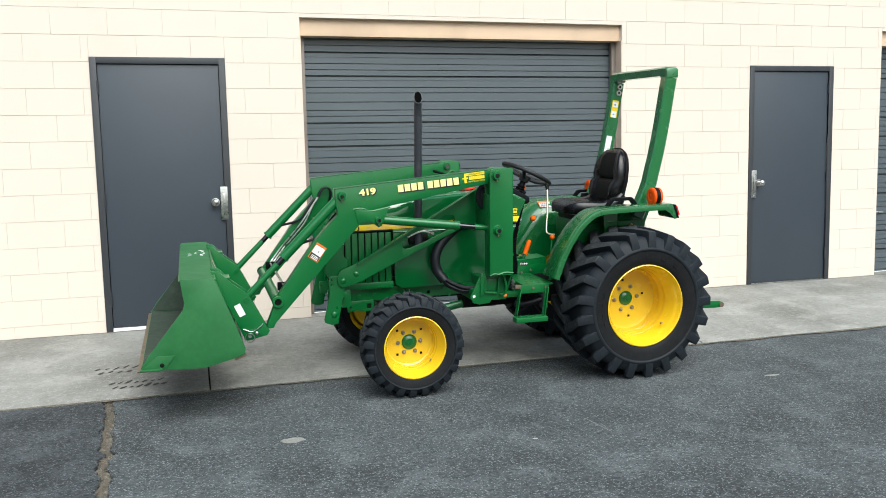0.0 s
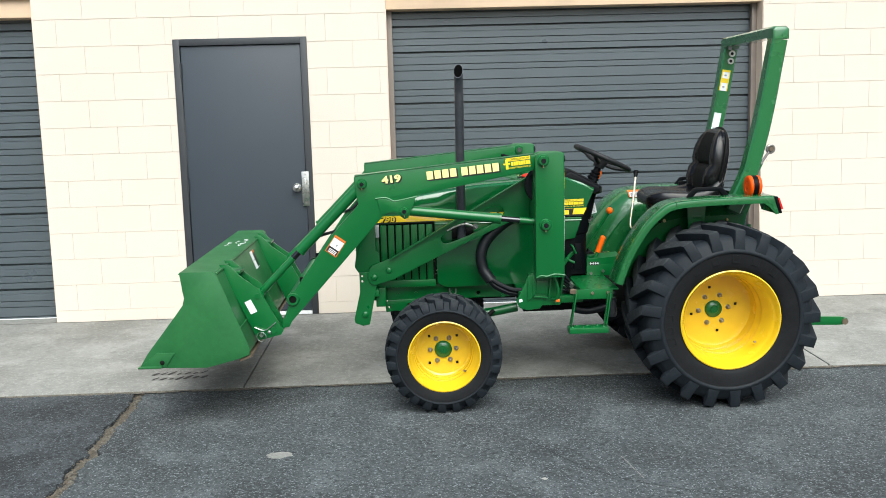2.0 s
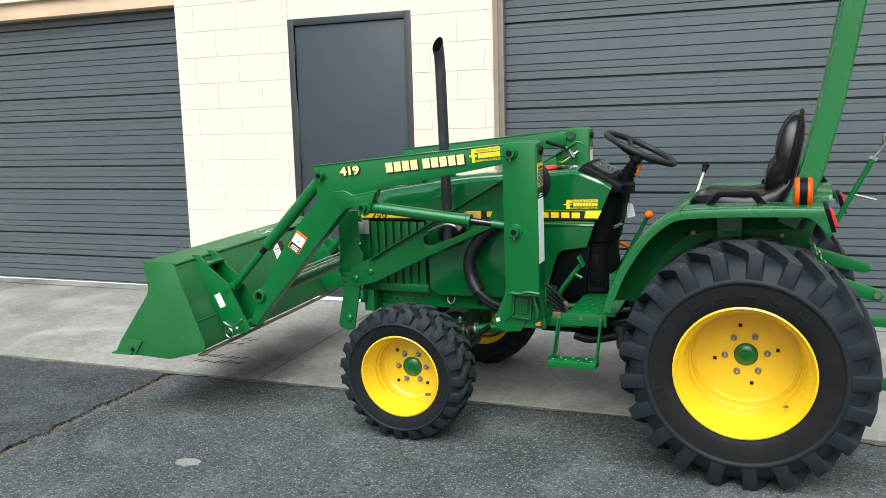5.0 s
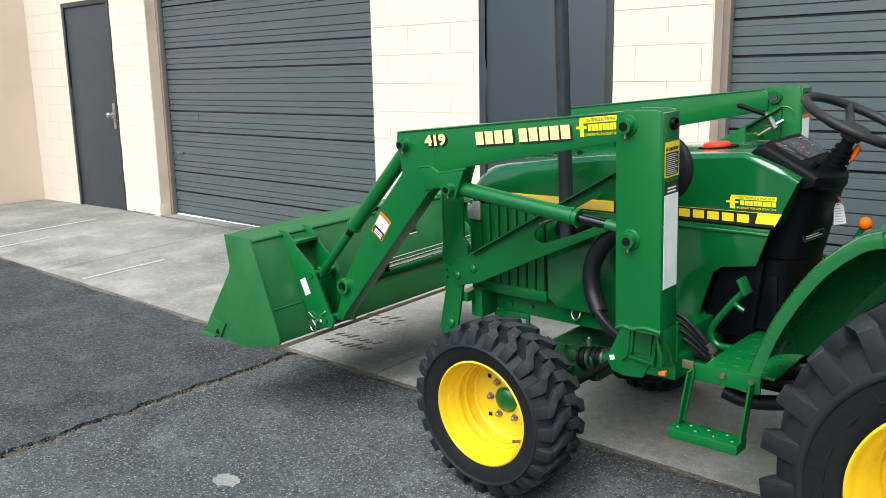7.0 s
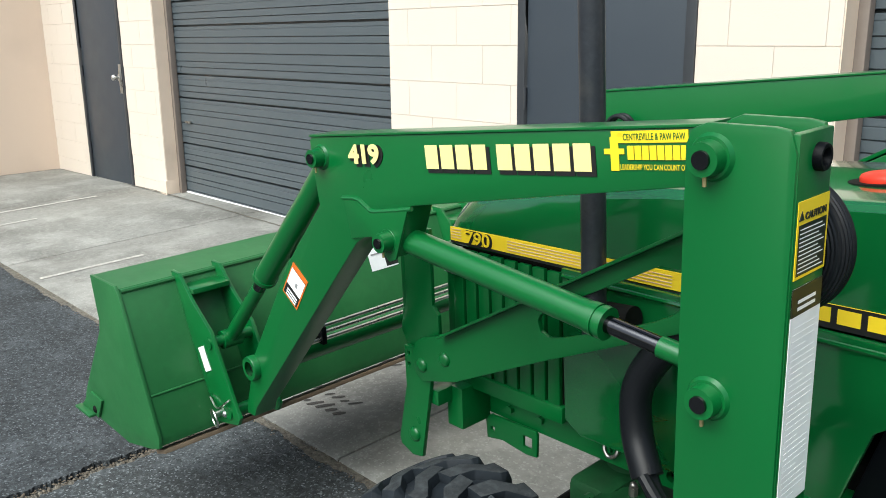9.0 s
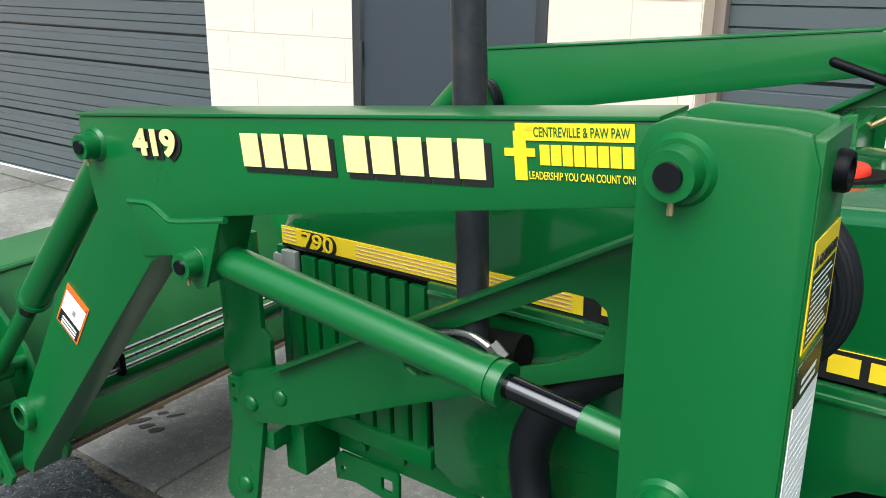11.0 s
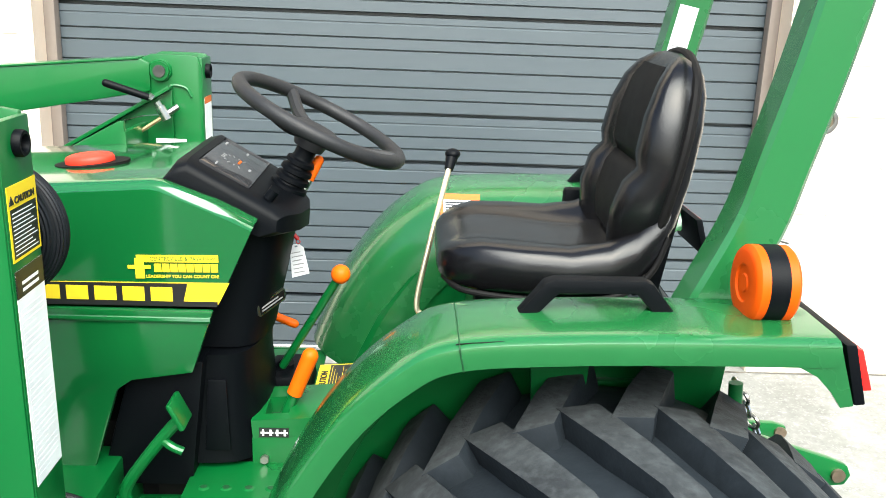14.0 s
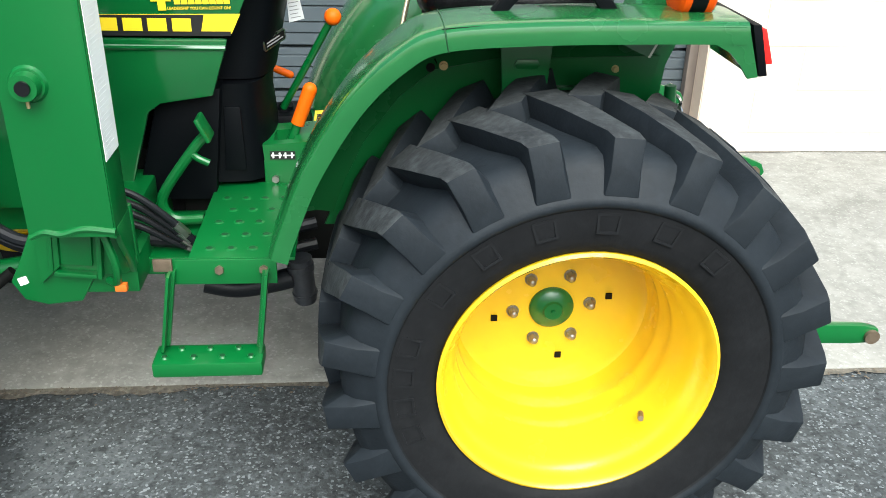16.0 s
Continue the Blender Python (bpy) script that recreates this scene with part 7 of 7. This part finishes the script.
rod(bm, (3.250, 5.572, 1.286), (3.204, 5.57, 1.222), 0.0075)
ring(bm, (3.260, 5.575, 1.303), (0, 1, 0), 0.021, 0.009, 24, 10)
part("threaded_eye", bm, DULL_STEEL, link_bar, "dull steel threaded eye")
bm = bmesh.new()
rod(bm, (3.130, 5.565, 1.062), (3.222, 5.565, 1.038), 0.0045, segs=8)
part("turning_handle", bm, DULL_STEEL, link_bar)
bm = bmesh.new()
rod(bm, (3.260, 5.56, 1.303), (3.260, 5.59, 1.303), 0.013)
part("top_link_ball", bm, RUST, link_bar)

# rear lift arms
bm = bmesh.new()
prism(bm, [(2.88, 0.74), (2.88, 0.80), (2.96, 0.80), (3.19, 0.728), (3.222, 0.715), (3.232, 0.695), (3.222, 0.675), (3.19, 0.672), (2.96, 0.73)], 5.185, 5.203, 0.004)
rock = both("rockshaft_arm", bm, GREEN, label="green upper lift arm")
bm = bmesh.new()
rod(bm, (3.205, 5.178, 0.697), (3.205, 5.21, 0.697), 0.013)
part("pin", bm, RUST, rock[0])
bm = bmesh.new()
prism(bm, [(2.95, 0.375), (2.95, 0.43), (3.20, 0.415), (3.44, 0.405), (3.475, 0.395), (3.48, 0.375), (3.465, 0.36), (3.42, 0.358), (3.20, 0.365)], 4.985, 5.005, 0.004)
both("lift_arm", bm, GREEN, label="green three-point lift arm")
bm = bmesh.new()
rod(bm, (3.46, 4.977, 0.378), (3.46, 5.013, 0.378), 0.017)
both("lift_arm_ball", bm, RUST)
bm = bmesh.new()
for k in range(5):
    ring(bm, (2.965 + 0.012 * k, 5.13, 0.90 - 0.022 * k), (1, 0.6 * (k % 2), 0.3), 0.014, 0.0035, 14, 6)
part("check_chain", bm, STEEL, tractor)
bm = bmesh.new()
rod(bm, (2.95, 5.10, 0.92), (2.98, 5.06, 0.42), 0.012)
both("lift_link", bm, GREEN)

# ---- ground details ----
def pebbles(name, places, label):
    """Loose eight-sided stones in one mesh; places are (x, y, z, radius)."""
    verts, faces = [], []
    rnd = random.Random(len(places))
    for x, y, z, r in places:
        n = len(verts)
        a, b = r * rnd.uniform(0.8, 1.2), r * rnd.uniform(0.8, 1.3)
        verts += [(x + a, y + 0.2 * b, z), (x - 0.2 * a, y + b, z), (x - a, y, z), (x + 0.1 * a, y - b, z), (x, y, z + 0.65 * r), (x, y, z - 0.5 * r)]
        faces += [(n + k, n + (k + 1) % 4, n + 4) for k in range(4)] + [(n + (k + 1) % 4, n + k, n + 5) for k in range(4)]
    me = bpy.data.meshes.new(name)
    me.from_pydata(verts, [], faces)
    me.materials.append(PEBBLE)
    return tagged(new(name, me), label, "gravel", kind="stuff")


def strip(name, pts, width, mat, label, category, seed, z=0.002):
    """A thin ragged band along a line on the ground."""
    rnd = random.Random(seed)
    path = smooth_path([(x, y, z(y, x) if callable(z) else z) for x, y in pts], 60)
    bm = bmesh.new()
    rows = []
    w = width * 0.6
    off = 0.0
    for i, p in enumerate(path):
        d = (path[min(i + 1, len(path) - 1)] - path[max(i - 1, 0)]).normalized()
        s = Vector((-d.y, d.x, 0))
        off = 0.8 * off + rnd.gauss(0, 0.09) * width
        c = p + s * off
        w = 0.62 * w + 0.38 * width * rnd.uniform(0.1, 1.25)
        rows.append((bm.verts.new(c - s * w / 2), bm.verts.new(c + s * w / 2)))
    for a, b in zip(rows, rows[1:]):
        bm.faces.new((a[0], a[1], b[1], b[0]))
    ob = new(name, finish(bm, name, mat, 0))
    return tagged(ob, label, category, kind="structure")


bm = bmesh.new()
rnd = random.Random(14)
rows = [[bm.verts.new((w[0] - 0.006 + (e[0] - w[0] + 0.012) * k / 4, w[1], (-0.026, -0.013, -0.007, -0.012, -0.026)[k] + rnd.uniform(-0.005, 0.005))) for k in range(5)] for w, e in zip(crack_west, crack_east)]
for a, b in zip(rows, rows[1:]):
    for k in range(4):
        bm.faces.new((a[k], a[k + 1], b[k + 1], b[k]))
structure("crack_fill", bm, GRIT, "brown grit filling the open asphalt crack", "grit", 60)
rnd = random.Random(8)
near_crack = [rnd.choice(crack_line[:420]) for k in range(900)]
pebbles("crack_pebbles", [(p.x + rnd.gauss(0, 0.018), p.y + rnd.gauss(0, 0.01), -0.004, rnd.uniform(0.0025, 0.007)) for p in near_crack], "loose brown pebbles in the asphalt crack")
strip("hairline_crack", [(1.2, 4.85), (1.35, 4.62), (1.59, 4.40), (1.76, 4.09), (1.95, 3.86), (2.13, 3.75), (2.44, 3.56), (2.76, 3.42), (3.04, 3.31), (3.5, 3.15)], 0.0045, BITUMEN, "thin crack in the asphalt", "crack", 6, 0.0015)
strip("edge_grit", [(-7.4, 5.43), (-4, 5.435), (-1, 5.43), (1, 5.435), (3, 5.43), (6, 5.435), (10, 5.43)], 0.075, GRIT, "line of grit where asphalt meets the slabs", "grit", 9, 0.0065)
rnd = random.Random(17)
pebbles("edge_pebbles", [(rnd.uniform(-7.5, 4.5), 5.432 + rnd.gauss(0, 0.022), 0.006, rnd.uniform(0.002, 0.006)) for k in range(2600)], "loose brown pebbles along the slab edge")


bm = bmesh.new()
box(bm, -5.06, -4.934, WALL_Y - 0.014, WALL_Y + 0.112, 0.0, slab_z(WALL_Y, -5.0) + 0.115, 0.004)
structure("plinth", bm, REVEAL, "low beige plinth at the foot of the wall corner", "plinth")

strip("wall_dirt", [(-7.6, 7.188), (-6.3, 7.189), (-5, 7.19), (-2, 7.187), (1, 7.19), (4, 7.188), (7, 7.19), (10, 7.188)], 0.022, GRIT, "thin line of dirt along the foot of the wall", "dirt", 31, lambda y, x: slab_z(y, x) + 0.002)
strip("wall_dirt", [(-7.645, 5.5), (-7.64, 6.0), (-7.645, 6.6), (-7.64, 7.15)], 0.03, GRIT, "thin line of dirt along the foot of the wall", "dirt", 32, lambda y, x: slab_z(y, x) + 0.002)


def spot(name, x, y, r, z, mat, label, category, seed, stretch=1.5):
    rnd = random.Random(seed)
    bm = bmesh.new()
    n = 22
    bm.faces.new([bm.verts.new((x + stretch * r * rnd.uniform(0.7, 1.1) * math.cos(2 * math.pi * k / n), y + r * rnd.uniform(0.7, 1.1) * math.sin(2 * math.pi * k / n), z)) for k in range(n)])
    return tagged(new(name, finish(bm, name, mat, 0)), label, category, kind="structure")


spot("paint_spot", 0.445, 4.305, 0.045, 0.0025, CONCRETE, "pale paint spot on the asphalt", "spot", 3)
spot("paint_spot", 3.496, 4.505, 0.02, 0.0025, CONCRETE, "small pale spot on the asphalt", "spot", 5, 3.0)
spot("pale_pebble_mark", 1.615, 3.898, 0.013, 0.0025, LINE, "white fleck on the asphalt", "spot", 6, 1.0)
strip("scratch", [(1.993, 4.121), (2.01, 4.0), (2.026, 3.865)], 0.006, CONCRETE, "pale scratch on the asphalt", "scratch", 12, 0.002)
for k, (x, y0, y1) in enumerate(((-5.44, 5.46, 6.75), (-4.92, 5.46, 6.05), (-3.12, 5.48, 6.15))):
    bm = bmesh.new()
    prism(bm, [(y0, slab_z(y0, x) + 0.0015), (y1, slab_z(y1, x) + 0.0015), (y1, slab_z(y1, x) + 0.003), (y0, slab_z(y0, x) + 0.003)], x - 0.02, x + 0.02, axis="x")
    structure("bay_line", bm, LINE, "faded white bay line on the slabs", "painted line")

# tyre marks of mud on the slab under the bucket
rnd = random.Random(11)
for count, xa, xb, ya, yb in ((14, -0.54, -0.22, 5.63, 5.75), (9, -0.66, -0.42, 6.0, 6.12)):
    for k in range(count):
        x = xa + (xb - xa) * k / (count - 1)
        y = ya + (yb - ya) * (0.5 + 0.4 * (-1) ** k) + rnd.uniform(-0.012, 0.012)
        ln, wd, sl = rnd.uniform(0.009, 0.019), rnd.uniform(0.006, 0.011), rnd.uniform(1.3, 2.2)
        bm = bmesh.new()
        bm.faces.new([bm.verts.new((x + a * ln + b * wd * 1.1, y + a * ln * sl - b * wd * 0.5, slab_z(y + a * ln * sl - b * wd * 0.5) + 0.0022)) for a, b in ((-1, -0.6), (-0.8, -1.0), (0.2, -1.2), (1, -0.5), (0.9, 0.7), (0.1, 1.0), (-0.9, 0.8))])
        structure("mud_mark", bm, MARK, "dried mud print of a tyre lug", "mud mark", 0)

# ---- wall blocks, each its own piece ----
COURSE, LONG = 0.2033, 0.4066
Z0 = 2.218 - 11 * COURSE


def block_mesh(w, h):
    bm = bmesh.new()
    x0, x1, z0, z1 = 0.0003, w - 0.0003, 0.001, h - 0.001
    e = 0.0011
    vs = [bm.verts.new(p) for p in ((x0, 0.004, z0), (x1, 0.004, z0), (x1, 0.004, z1), (x0, 0.004, z1), (x0 + e, 0, z0 + e), (x1 - e, 0, z0 + e), (x1 - e, 0, z1 - e), (x0 + e, 0, z1 - e))]
    bm.faces.new(vs[4:])
    for k in range(4):
        bm.faces.new((vs[k], vs[(k + 1) % 4], vs[4 + (k + 1) % 4], vs[4 + k]))
    return finish(bm, "block", WALL, 0)


shapes = {}
rnd = random.Random(21)
for row in range(-1, 20):
    z0, z1 = Z0 + row * COURSE, Z0 + (row + 1) * COURSE
    if z1 > TOP:
        break
    x = WEST - (0 if row % 2 else LONG / 2)
    cuts = []
    while x < EAST - 2:
        cuts.append((x, min(x + LONG, EAST)))
        x += LONG
    for a, b in cuts:
        pieces = [(max(a, WEST + 0.002), b, max(z0, -0.02), z1)]
        for _, o0, o1, top in OPENINGS:
            nxt = []
            for p0, p1, q0, q1 in pieces:
                if p1 <= o0 or p0 >= o1 or q0 >= top:
                    nxt.append((p0, p1, q0, q1))
                    continue
                if p0 < o0:
                    nxt.append((p0, o0, q0, q1))
                if p1 > o1:
                    nxt.append((o1, p1, q0, q1))
                if q1 > top:
                    nxt.append((max(p0, o0), min(p1, o1), top, q1))
            pieces = nxt
        for p0, p1, q0, q1 in pieces:
            w, h = round(p1 - p0, 3), round(q1 - q0, 3)
            if w < 0.02 or h < 0.02:
                continue
            if (w, h) not in shapes:
                shapes[w, h] = block_mesh(w, h)
            ob = new("block", shapes[w, h])
            ob.parent = wall
            ob.matrix_basis = Matrix.Translation((p0, WALL_Y - 0.002 - rnd.uniform(0, 0.0008), q0))
